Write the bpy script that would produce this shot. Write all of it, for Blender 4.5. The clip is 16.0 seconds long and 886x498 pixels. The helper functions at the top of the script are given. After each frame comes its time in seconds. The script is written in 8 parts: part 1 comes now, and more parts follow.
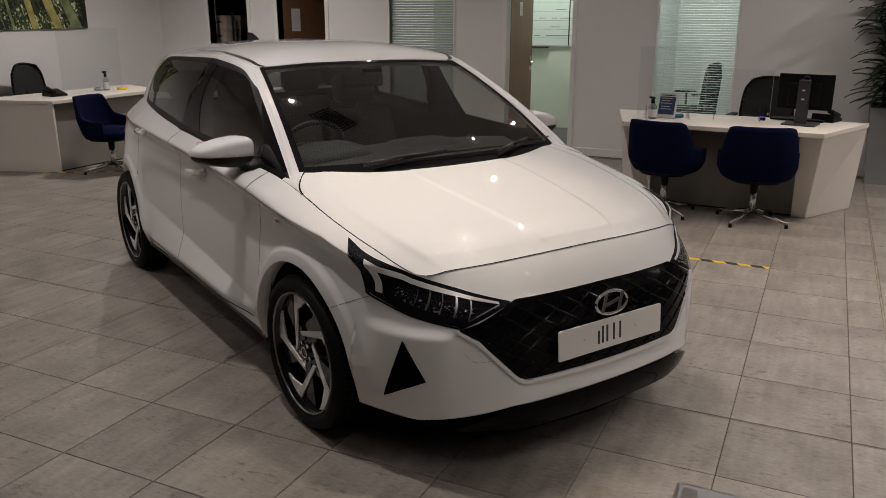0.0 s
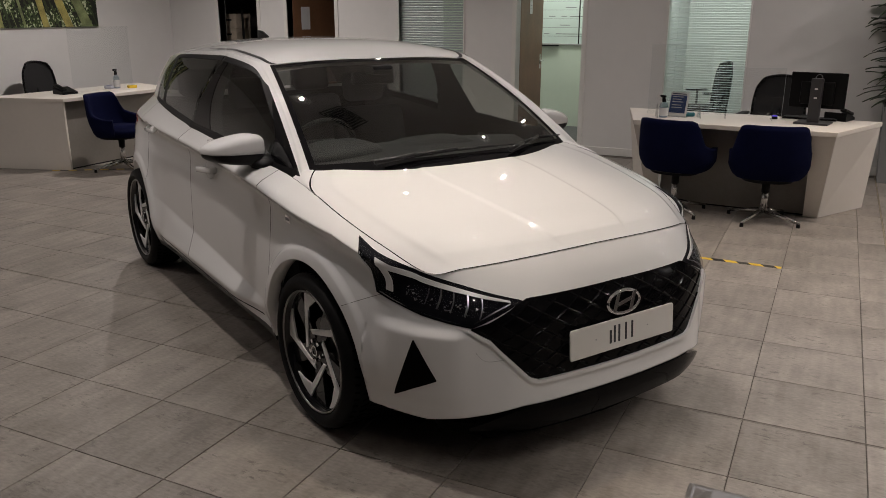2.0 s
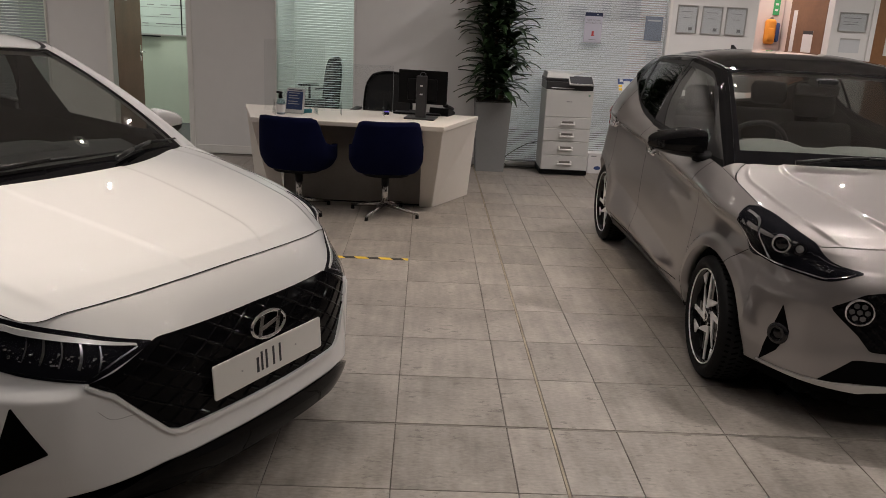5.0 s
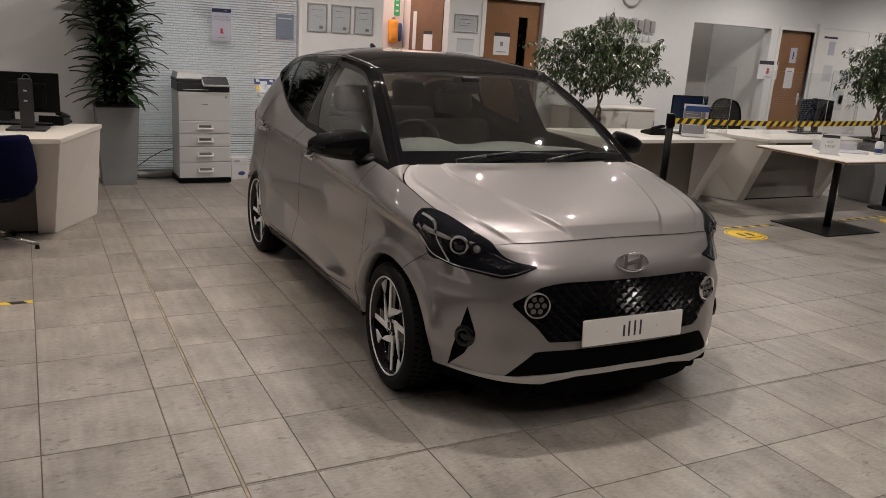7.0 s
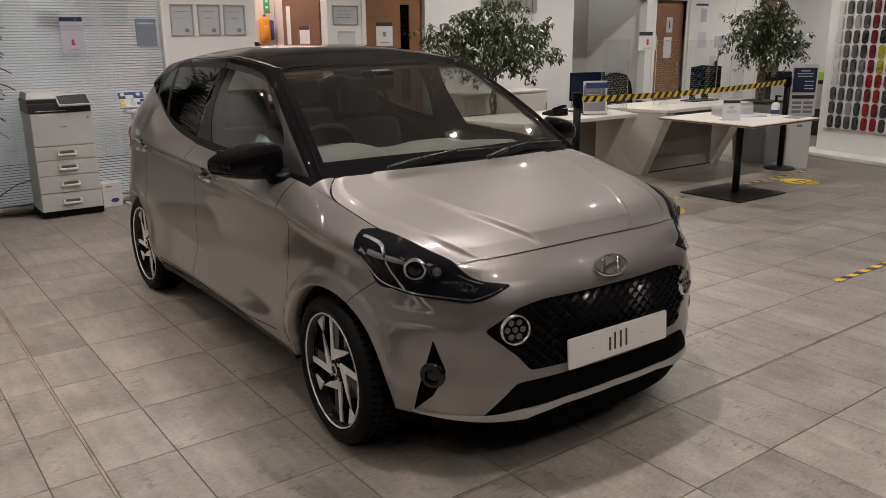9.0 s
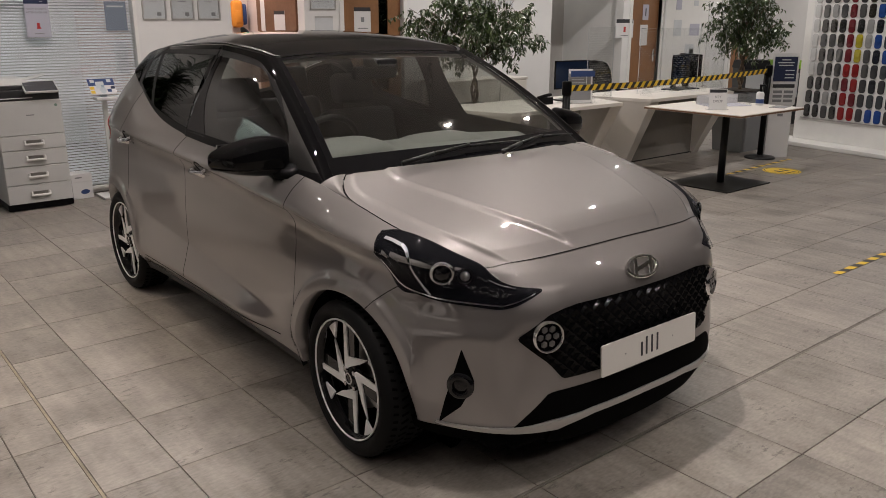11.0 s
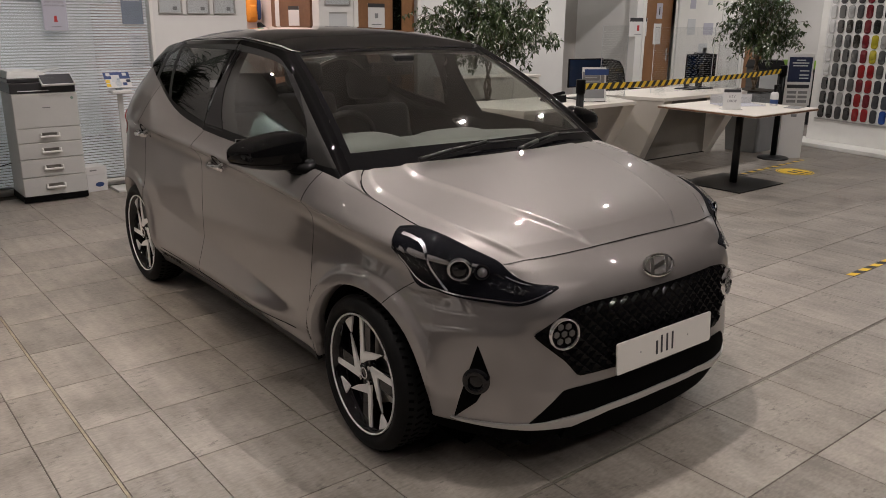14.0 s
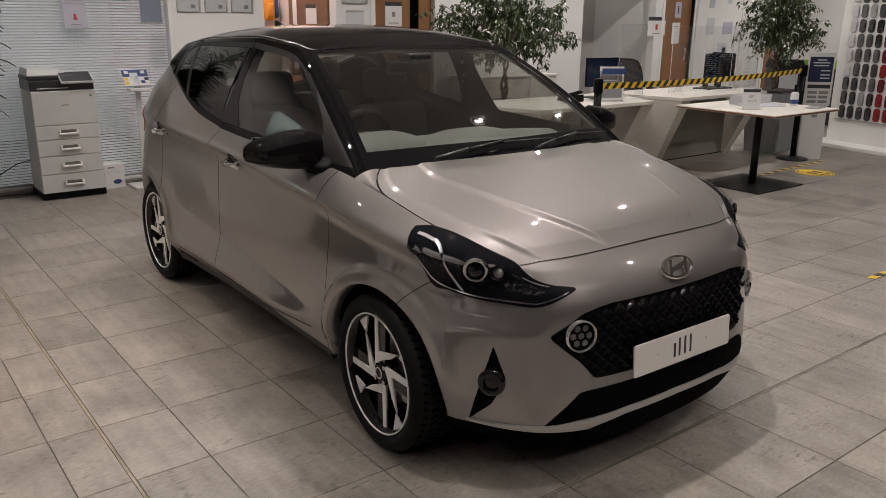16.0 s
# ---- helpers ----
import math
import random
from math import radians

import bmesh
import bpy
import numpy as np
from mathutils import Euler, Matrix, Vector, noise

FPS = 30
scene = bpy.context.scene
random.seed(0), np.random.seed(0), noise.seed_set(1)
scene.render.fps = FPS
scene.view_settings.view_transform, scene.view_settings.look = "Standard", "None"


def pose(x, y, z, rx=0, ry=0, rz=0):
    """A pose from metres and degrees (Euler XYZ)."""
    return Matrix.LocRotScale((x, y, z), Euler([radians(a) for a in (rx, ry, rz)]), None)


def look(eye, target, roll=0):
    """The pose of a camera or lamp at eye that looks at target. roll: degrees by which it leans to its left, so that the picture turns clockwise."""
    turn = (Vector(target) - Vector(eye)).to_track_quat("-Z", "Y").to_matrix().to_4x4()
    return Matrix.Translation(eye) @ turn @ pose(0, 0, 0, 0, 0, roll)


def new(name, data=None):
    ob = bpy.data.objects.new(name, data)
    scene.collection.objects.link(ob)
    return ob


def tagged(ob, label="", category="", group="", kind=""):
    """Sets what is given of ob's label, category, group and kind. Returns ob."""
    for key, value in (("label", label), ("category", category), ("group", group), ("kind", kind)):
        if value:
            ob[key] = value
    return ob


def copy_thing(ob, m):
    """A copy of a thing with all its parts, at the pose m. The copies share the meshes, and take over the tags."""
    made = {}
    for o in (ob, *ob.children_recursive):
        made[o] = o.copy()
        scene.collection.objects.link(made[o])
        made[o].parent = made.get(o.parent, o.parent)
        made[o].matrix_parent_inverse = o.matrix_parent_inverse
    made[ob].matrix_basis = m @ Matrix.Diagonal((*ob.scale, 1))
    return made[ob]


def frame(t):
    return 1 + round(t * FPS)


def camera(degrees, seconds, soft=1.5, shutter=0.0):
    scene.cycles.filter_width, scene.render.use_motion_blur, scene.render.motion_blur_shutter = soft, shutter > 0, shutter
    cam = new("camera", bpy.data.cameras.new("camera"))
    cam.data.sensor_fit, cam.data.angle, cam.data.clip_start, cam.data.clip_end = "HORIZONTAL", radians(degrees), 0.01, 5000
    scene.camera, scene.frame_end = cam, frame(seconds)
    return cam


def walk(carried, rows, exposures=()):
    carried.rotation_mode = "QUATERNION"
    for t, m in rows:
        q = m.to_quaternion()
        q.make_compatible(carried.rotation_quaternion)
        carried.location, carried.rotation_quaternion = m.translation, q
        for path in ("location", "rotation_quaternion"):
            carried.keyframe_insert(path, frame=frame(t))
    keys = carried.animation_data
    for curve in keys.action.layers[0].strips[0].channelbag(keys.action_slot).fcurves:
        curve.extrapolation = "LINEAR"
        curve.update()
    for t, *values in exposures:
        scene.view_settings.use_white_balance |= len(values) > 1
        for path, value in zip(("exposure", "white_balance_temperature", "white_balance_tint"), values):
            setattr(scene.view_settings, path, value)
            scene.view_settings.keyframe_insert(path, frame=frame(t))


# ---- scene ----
cam = camera(58.0, 16.0, soft=0.7)
PATH = [
    (0, (0.197, -3.183, 1.596), (-0.624, -1.448, 1.032), 0.1),
    (0.5, (0.199, -3.181, 1.594), (-0.627, -1.449, 1.031), 0.1),
    (1, (0.198, -3.175, 1.591), (-0.634, -1.447, 1.026), 0.1),
    (1.5, (0.194, -3.179, 1.589), (-0.642, -1.452, 1.024), 0.1),
    (2, (0.182, -3.175, 1.591), (-0.657, -1.45, 1.024), 0.1),
    (2.5, (0.176, -3.15, 1.585), (-0.66, -1.425, 1.014), 0.1),
    (3, (0.166, -3.126, 1.581), (-0.603, -1.372, 1.006), 0.6),
    (3.5, (0.158, -3.095, 1.58), (-0.505, -1.299, 1.003), 1.2),
    (4, (0.14, -3.039, 1.582), (-0.32, -1.18, 1.007), 1.9),
    (4.5, (0.113, -2.972, 1.596), (-0.096, -1.067, 1.026), 2.6),
    (5, (0.067, -2.908, 1.59), (0.126, -0.989, 1.03), 2.9),
    (5.2, (0.071, -2.892, 1.587), (0.233, -0.978, 1.032), 3.1),
    (7.3, (0.011, -2.41, 1.556), (1.007, -0.751, 1.049), 3.3),
    (7.5, (-0.01, -2.343, 1.546), (1.04, -0.717, 1.041), 2.9),
    (8, (-0.014, -2.218, 1.54), (1.109, -0.645, 1.03), 2.1),
    (8.5, (0.045, -2.068, 1.528), (1.188, -0.51, 1.013), 0.6),
    (9, (0.086, -1.924, 1.529), (1.234, -0.371, 1.009), -0.5),
    (9.2, (0.091, -1.864, 1.516), (1.243, -0.315, 0.994), -0.4),
    (11.5, (0.006, -1.652, 1.541), (1.231, -0.173, 0.984), -0.0),
    (12, (-0.001, -1.651, 1.541), (1.224, -0.172, 0.984), 0.1),
    (12.5, (-0.004, -1.652, 1.539), (1.217, -0.17, 0.982), 0.2),
    (13, (-0.007, -1.651, 1.54), (1.209, -0.166, 0.979), 0.3),
    (13.5, (-0.01, -1.65, 1.538), (1.199, -0.158, 0.978), 0.5),
    (14, (-0.008, -1.647, 1.539), (1.192, -0.148, 0.978), 0.5),
    (14.5, (-0.009, -1.647, 1.541), (1.181, -0.14, 0.981), 0.5),
    (15, (-0.007, -1.642, 1.541), (1.175, -0.13, 0.979), 0.6),
    (15.5, (-0.004, -1.639, 1.538), (1.17, -0.12, 0.976), 0.5),
    (16, (0.001, -1.631, 1.538), (1.17, -0.11, 0.974), 0.6),
]
EXPOSURES = [(0, -0.10), (5, -0.10), (8, 0.0), (16, 0.0)]
walk(cam, [(t, look(eye, target, roll)) for t, eye, target, roll in PATH], EXPOSURES)

# ---------------------------------------------------------------- light
CEILING = 3.1
world = bpy.data.worlds.new("night")
scene.world = world
world.use_nodes = True
world.node_tree.nodes["Background"].inputs[0].default_value = (0.9, 0.95, 1.0, 1)
world.node_tree.nodes["Background"].inputs[1].default_value = 0.0


def spot(x, y, watts, cone=140, tint=(1.0, 0.90, 0.845), radius=0.015, tx=None, ty=None):
    """A downlight or added fill lamp in the ceiling, aimed straight down or at the floor place (tx, ty)."""
    data = bpy.data.lights.new("downlight_or_fill_lamp", "SPOT")
    data.energy, data.color, data.shadow_soft_size = watts, tint, radius
    data.spot_size, data.spot_blend = radians(cone), 0.8
    ob = new("downlight_or_fill_lamp", data)
    ob.matrix_world = look((x, y, CEILING - 0.06), (tx if tx is not None else x + 0.001, ty if ty is not None else y + 0.001, 0))
    return ob


# x, y, watts, cone: broad lamps wash the walls, tighter ones stand over the cars
# several by the walls and in front of the cars are added fill
LAMPS = [(-2.5, 0.9, 30, 110), (-1.25, 0.7, 44, 110), (-1.05, -0.32, 116, 46), (-0.7, -0.2, 36, 105), (-2.05, -1.0, 104, 118), (-1.1, 2.2, 44, 88), (-2.9, 2.7, 40, 92), (-1.0, 3.5, 58, 124), (-2.6, 4.6, 29, 164),
         (0.95, 0.8, 76, 90), (1.4, -0.5, 14, 90), (-0.1, 1.9, 26, 100), (2.1, -0.95, 61, 112), (2.1, 2.5, 62, 120), (2.3, 0.5, 178, 104), (0.45, 2.85, 112, 74), (2.7, 3.6, 72, 164), (3.85, 1.7, 76, 130), (3.9, 3.9, 88, 164), (5.4, 2.0, 100, 140),
         (6.4, 4.5, 132, 164), (9.0, 4.5, 132, 164), (9.0, 1.8, 95, 140), (12.2, 4.3, 145, 164), (7.2, 0.3, 98, 140), (-6.2, 3.6, 235, 164), (-4.4, 0.3, 54, 130), (-5.3, 1.8, 52, 130), (1.9, -1.9, 36, 120), (0.0, -2.3, 14, 120),
         (-3.5, -1.5, 40, 120), (4.3, -1.3, 74, 130), (2.6, -3.2, 72, 130), (-6.6, -1.2, 110, 140), (1.9, 4.75, 68, 164), (0.1, 5.0, 30, 164)]
# fill lamps added to brighten the two car noses: x, y, watts, cone, aim x, aim y
AIMED_FILL = [(0.25, -2.75, 60, 31, -0.95, 0.40), (1.75, -3.1, 46, 36, 2.3, 0.55)]
SPOTS, WATTS = [l[:2] for l in LAMPS + AIMED_FILL], [l[2] for l in LAMPS + AIMED_FILL]
for lx, ly, w, c in LAMPS:
    spot(lx, ly, w, c, (1.0, 0.83, 0.68) if c < 80 else (1.0, 0.935, 0.89) if lx > 4.6 else (1.0, 0.90, 0.85))
for lx, ly, w, c, ax, ay in AIMED_FILL:
    spot(lx, ly, w, c, (1.0, 0.92, 0.87), tx=ax, ty=ay)

# ---------------------------------------------------------------- materials
def material(name, colour, rough=0.5, metal=0.0, coat=0.0, vary=0.0, scale=6.0, bump=0.0, bump_scale=60.0, emit=None, power=0.0, random_tone=0.0, sheen=0.0, spec=0.5):
    """A principled surface with soft stains (vary) at one scale, grain at another, and fine relief."""
    m = bpy.data.materials.new(name)
    m.use_nodes = True
    nt = m.node_tree
    b = nt.nodes["Principled BSDF"]
    b.inputs["Base Color"].default_value = (*colour, 1)
    b.inputs["Roughness"].default_value = rough
    b.inputs["Metallic"].default_value = metal
    b.inputs["Coat Weight"].default_value = coat
    b.inputs["Coat Roughness"].default_value = 0.004
    b.inputs["Coat IOR"].default_value = 1.85
    b.inputs["Sheen Weight"].default_value = sheen
    b.inputs["Specular IOR Level"].default_value = spec
    if emit:
        b.inputs["Emission Color"].default_value = (*emit, 1)
        b.inputs["Emission Strength"].default_value = power
    link = nt.links.new
    if vary or bump or random_tone:
        tc = nt.nodes.new("ShaderNodeTexCoord")
    if vary or random_tone:
        n1, n2 = nt.nodes.new("ShaderNodeTexNoise"), nt.nodes.new("ShaderNodeTexNoise")
        n1.inputs["Scale"].default_value, n1.inputs["Detail"].default_value = scale, 4
        n2.inputs["Scale"].default_value, n2.inputs["Detail"].default_value = scale * 11, 2
        add = nt.nodes.new("ShaderNodeMath")
        add.operation = "MULTIPLY_ADD"
        add.inputs[1].default_value = 0.4
        link(tc.outputs["Object"], n1.inputs["Vector"])
        link(tc.outputs["Object"], n2.inputs["Vector"])
        link(n2.outputs["Fac"], add.inputs[0])
        link(n1.outputs["Fac"], add.inputs[2])
        rng = nt.nodes.new("ShaderNodeMapRange")
        rng.inputs["From Min"].default_value, rng.inputs["From Max"].default_value = 0.45, 0.95
        rng.inputs["To Min"].default_value, rng.inputs["To Max"].default_value = 1 - vary, 1 + vary
        link(add.outputs[0], rng.inputs["Value"])
        val = rng.outputs[0]
        if random_tone:
            info = nt.nodes.new("ShaderNodeObjectInfo")
            r2 = nt.nodes.new("ShaderNodeMapRange")
            r2.inputs["To Min"].default_value, r2.inputs["To Max"].default_value = 1 - random_tone, 1 + random_tone
            link(info.outputs["Random"], r2.inputs["Value"])
            mul = nt.nodes.new("ShaderNodeMath")
            mul.operation = "MULTIPLY"
            link(val, mul.inputs[0])
            link(r2.outputs[0], mul.inputs[1])
            val = mul.outputs[0]
        hsv = nt.nodes.new("ShaderNodeHueSaturation")
        hsv.inputs["Color"].default_value = (*colour, 1)
        link(val, hsv.inputs["Value"])
        link(hsv.outputs[0], b.inputs["Base Color"])
    if bump:
        n3, bp = nt.nodes.new("ShaderNodeTexNoise"), nt.nodes.new("ShaderNodeBump")
        n3.inputs["Scale"].default_value, n3.inputs["Detail"].default_value = bump_scale, 3
        bp.inputs["Strength"].default_value, bp.inputs["Distance"].default_value = bump, 0.004
        link(tc.outputs["Object"], n3.inputs["Vector"])
        link(n3.outputs["Fac"], bp.inputs["Height"])
        link(bp.outputs[0], b.inputs["Normal"])
    return m


def pane_material(name, tint, rough=0.02, gloss=1.0, base=0.04):
    """Thin glass: clear with a tint, mirroring more at flat angles."""
    m = bpy.data.materials.new(name)
    m.use_nodes = True
    nt = m.node_tree
    nt.nodes.clear()
    out, mix = nt.nodes.new("ShaderNodeOutputMaterial"), nt.nodes.new("ShaderNodeMixShader")
    clear, shine, lw = nt.nodes.new("ShaderNodeBsdfTransparent"), nt.nodes.new("ShaderNodeBsdfGlossy"), nt.nodes.new("ShaderNodeLayerWeight")
    clear.inputs[0].default_value = (*tint, 1)
    shine.inputs["Roughness"].default_value = rough
    shine.inputs["Color"].default_value = (gloss, gloss, gloss, 1)
    lw.inputs["Blend"].default_value = 0.5
    power, scale = nt.nodes.new("ShaderNodeMath"), nt.nodes.new("ShaderNodeMath")
    power.operation, power.inputs[1].default_value = "POWER", 4.0
    scale.operation, scale.inputs[1].default_value, scale.inputs[2].default_value = "MULTIPLY_ADD", 0.75, base
    nt.links.new(lw.outputs["Facing"], power.inputs[0])
    nt.links.new(power.outputs[0], scale.inputs[0])
    nt.links.new(scale.outputs[0], mix.inputs[0])
    nt.links.new(clear.outputs[0], mix.inputs[1])
    nt.links.new(shine.outputs[0], mix.inputs[2])
    nt.links.new(mix.outputs[0], out.inputs[0])
    return m


def tile_material(name, dark, light, offset=0.0):
    """Grey-brown concrete-look porcelain: clouds, streaks, speckle, a satin glaze; the tone shifts from tile to tile."""
    m = bpy.data.materials.new(name)
    m.use_nodes = True
    nt = m.node_tree
    b = nt.nodes["Principled BSDF"]
    link = nt.links.new
    geo, info = nt.nodes.new("ShaderNodeNewGeometry"), nt.nodes.new("ShaderNodeObjectInfo")
    far = nt.nodes.new("ShaderNodeVectorMath")
    far.operation = "MULTIPLY_ADD"
    far.inputs[1].default_value = (37.0, 53.0, 0)
    link(info.outputs["Random"], far.inputs[0])
    link(geo.outputs["Position"], far.inputs[2])
    cloud, streak, speck = (nt.nodes.new("ShaderNodeTexNoise") for _ in range(3))
    cloud.inputs["Scale"].default_value, cloud.inputs["Detail"].default_value, cloud.inputs["Roughness"].default_value = 3.6, 7, 0.62
    streak.inputs["Scale"].default_value, streak.inputs["Detail"].default_value = 4.0, 5
    speck.inputs["Scale"].default_value, speck.inputs["Detail"].default_value = 46, 7
    mp = nt.nodes.new("ShaderNodeMapping")
    mp.inputs["Scale"].default_value = (5.0, 0.6, 1)
    mp2 = nt.nodes.new("ShaderNodeMapping")
    mp2.inputs["Scale"].default_value = (0.8, 1.9, 1)
    link(far.outputs[0], cloud.inputs["Vector"])
    link(far.outputs[0], mp.inputs["Vector"])
    link(mp.outputs[0], streak.inputs["Vector"])
    link(far.outputs[0], mp2.inputs["Vector"])
    link(mp2.outputs[0], speck.inputs["Vector"])
    a1, a2, a3 = (nt.nodes.new("ShaderNodeMath") for _ in range(3))
    a1.operation = a2.operation = a3.operation = "MULTIPLY_ADD"
    a1.inputs[1].default_value, a2.inputs[1].default_value, a3.inputs[1].default_value = 0.46, 0.50, 0.14
    link(streak.outputs["Fac"], a1.inputs[0])
    link(cloud.outputs["Fac"], a1.inputs[2])
    link(speck.outputs["Fac"], a2.inputs[0])
    link(a1.outputs[0], a2.inputs[2])
    link(info.outputs["Random"], a3.inputs[0])
    link(a2.outputs[0], a3.inputs[2])
    ramp = nt.nodes.new("ShaderNodeValToRGB")
    ramp.color_ramp.elements[0].position, ramp.color_ramp.elements[0].color = 0.475, (*dark, 1)
    ramp.color_ramp.elements[1].position, ramp.color_ramp.elements[1].color = 0.845, (*light, 1)
    half = nt.nodes.new("ShaderNodeMath")
    half.operation, half.inputs[1].default_value = "MULTIPLY", 0.6
    link(a3.outputs[0], half.inputs[0])
    link(half.outputs[0], ramp.inputs[0])
    # pitted dark flecks in clusters, as in weathered concrete
    pit, zone = nt.nodes.new("ShaderNodeTexNoise"), nt.nodes.new("ShaderNodeTexNoise")
    pit.inputs["Scale"].default_value, pit.inputs["Detail"].default_value, pit.inputs["Roughness"].default_value = 21, 8, 0.72
    zone.inputs["Scale"].default_value, zone.inputs["Detail"].default_value = 5.5, 3
    link(mp2.outputs[0], pit.inputs["Vector"])
    link(far.outputs[0], zone.inputs["Vector"])
    fleck, area, dim = (nt.nodes.new("ShaderNodeMapRange") for _ in range(3))
    fleck.inputs["From Min"].default_value, fleck.inputs["From Max"].default_value = 0.545, 0.60
    area.inputs["From Min"].default_value, area.inputs["From Max"].default_value = 0.46, 0.66
    link(pit.outputs["Fac"], fleck.inputs["Value"])
    link(zone.outputs["Fac"], area.inputs["Value"])
    both = nt.nodes.new("ShaderNodeMath")
    both.operation = "MULTIPLY"
    link(fleck.outputs[0], both.inputs[0])
    link(area.outputs[0], both.inputs[1])
    dim.inputs["To Min"].default_value, dim.inputs["To Max"].default_value = 1.03, 0.52
    link(both.outputs[0], dim.inputs["Value"])
    hue = nt.nodes.new("ShaderNodeHueSaturation")
    link(ramp.outputs[0], hue.inputs["Color"])
    link(dim.outputs[0], hue.inputs["Value"])
    link(hue.outputs[0], b.inputs["Base Color"])
    rr = nt.nodes.new("ShaderNodeMapRange")
    rr.inputs["From Min"].default_value, rr.inputs["From Max"].default_value = 0.3, 0.7
    rr.inputs["To Min"].default_value, rr.inputs["To Max"].default_value = 0.34, 0.5
    link(cloud.outputs["Fac"], rr.inputs["Value"])
    link(rr.outputs[0], b.inputs["Roughness"])
    bp = nt.nodes.new("ShaderNodeBump")
    bp.inputs["Strength"].default_value, bp.inputs["Distance"].default_value = 0.25, 0.002
    link(a2.outputs[0], bp.inputs["Height"])
    link(bp.outputs[0], b.inputs["Normal"])
    return m


def hazard_material(name, axis, step, first=(0.75, 0.5, 0.03), second=(0.015, 0.015, 0.015), slant=0.6, cross=1):
    """Slanted warning stripes along one axis of the object."""
    m = bpy.data.materials.new(name)
    m.use_nodes = True
    nt = m.node_tree
    b = nt.nodes["Principled BSDF"]
    tc, sep = nt.nodes.new("ShaderNodeTexCoord"), nt.nodes.new("ShaderNodeSeparateXYZ")
    nt.links.new(tc.outputs["Object"], sep.inputs[0])
    add, mod, cmp = (nt.nodes.new("ShaderNodeMath") for _ in range(3))
    add.operation, add.inputs[1].default_value = "MULTIPLY_ADD", slant
    nt.links.new(sep.outputs[cross], add.inputs[0])
    nt.links.new(sep.outputs[axis], add.inputs[2])
    mod.operation, mod.inputs[1].default_value = "FLOORED_MODULO", step
    nt.links.new(add.outputs[0], mod.inputs[0])
    cmp.operation, cmp.inputs[1].default_value = "GREATER_THAN", step * 0.5
    nt.links.new(mod.outputs[0], cmp.inputs[0])
    mix = nt.nodes.new("ShaderNodeMix")
    mix.data_type = "RGBA"
    mix.inputs[6].default_value, mix.inputs[7].default_value = (*first, 1), (*second, 1)
    nt.links.new(cmp.outputs[0], mix.inputs[0])
    nt.links.new(mix.outputs[2], b.inputs["Base Color"])
    b.inputs["Roughness"].default_value = 0.45
    return m


WALL = material("wall_paint", (0.715, 0.71, 0.705), 0.7, vary=0.03, scale=0.8, bump=0.12, bump_scale=180)
# Ceiling grey is set low to hold back bounced light.
CEIL = material("dimmed_ceiling", (0.40, 0.39, 0.38), 0.85, vary=0.03, bump=0.1)
TRIM = material("trim_paint", (0.75, 0.74, 0.72), 0.4, vary=0.03)
# Near-black colour stands in for the lack of light behind the west doorways.
UNLIT_TONE = material("unlit_room_tone", (0.03, 0.027, 0.025), 0.8, vary=0.1)
GROUT = material("grout", (0.135, 0.120, 0.105), 0.85, vary=0.2, scale=9)
TILE = tile_material("porcelain_tile", (0.150, 0.134, 0.118), (0.372, 0.335, 0.299))
JOINT = material("brass_joint", (0.27, 0.23, 0.17), 0.6, 0.1, vary=0.35, scale=5)
METAL_JOINT = material("steel_joint", (0.22, 0.20, 0.175), 0.5, 0.3, vary=0.35, scale=5)
WHITE_PAINT = material("white_car_paint", (0.70, 0.70, 0.695), 0.6, 0.0, coat=1.0, vary=0.01, scale=2, spec=0.2)
GREY_PAINT = material("bronze_grey_car_paint", (0.208, 0.193, 0.186), 0.46, 0.58, coat=1.0, vary=0.02, scale=2)
GREY_PAINT.node_tree.nodes["Principled BSDF"].inputs["Coat IOR"].default_value = 2.4
BLACK_PAINT = material("black_car_paint", (0.004, 0.004, 0.0045), 0.012, spec=0.28)
GLOSS_BLACK = material("gloss_black_plastic", (0.005, 0.005, 0.006), 0.025)
GRILLE = material("grille_black", (0.003, 0.003, 0.0035), 0.12, vary=0.1, spec=0.09)
SPLITTER = material("splitter_black", (0.0015, 0.0015, 0.0017), 0.06, spec=0.08)
SATIN_BLACK = material("satin_black_plastic", (0.008, 0.008, 0.009), 0.45, vary=0.15, bump=0.1, bump_scale=300, spec=0.3)
SAIL = material("sail_plastic", (0.045, 0.044, 0.043), 0.4, vary=0.08, bump=0.08, bump_scale=300)
LINER = material("black_liner", (0.0025, 0.0025, 0.0025), 0.8, vary=0.1, spec=0.03)
RUBBER = material("tyre_rubber", (0.005, 0.005, 0.0053), 0.6, vary=0.15, bump=0.2, bump_scale=120, spec=0.14)
ALLOY = material("machined_alloy", (0.80, 0.79, 0.78), 0.40, 0.25, vary=0.04)
CHROME = material("chrome", (0.86, 0.86, 0.87), 0.08, 1.0)
STEEL = material("brake_steel", (0.30, 0.29, 0.28), 0.35, 0.9, vary=0.1)
SILVER = material("silver_paint", (0.48, 0.47, 0.46), 0.35, 0.6)
PLATE = material("plate_white", (0.70, 0.68, 0.64), 0.4, vary=0.02)
INK = material("dark_ink", (0.03, 0.03, 0.035), 0.5)
SEAT = material("seat_cloth", (0.055, 0.055, 0.057), 0.85, vary=0.12, bump=0.2, bump_scale=400)
DASH = material("dash_plastic", (0.020, 0.021, 0.023), 0.6, vary=0.08, bump=0.15, bump_scale=250)
DASH_PALE = material("pale_dash_pad", (0.21, 0.215, 0.21), 0.6, vary=0.05)
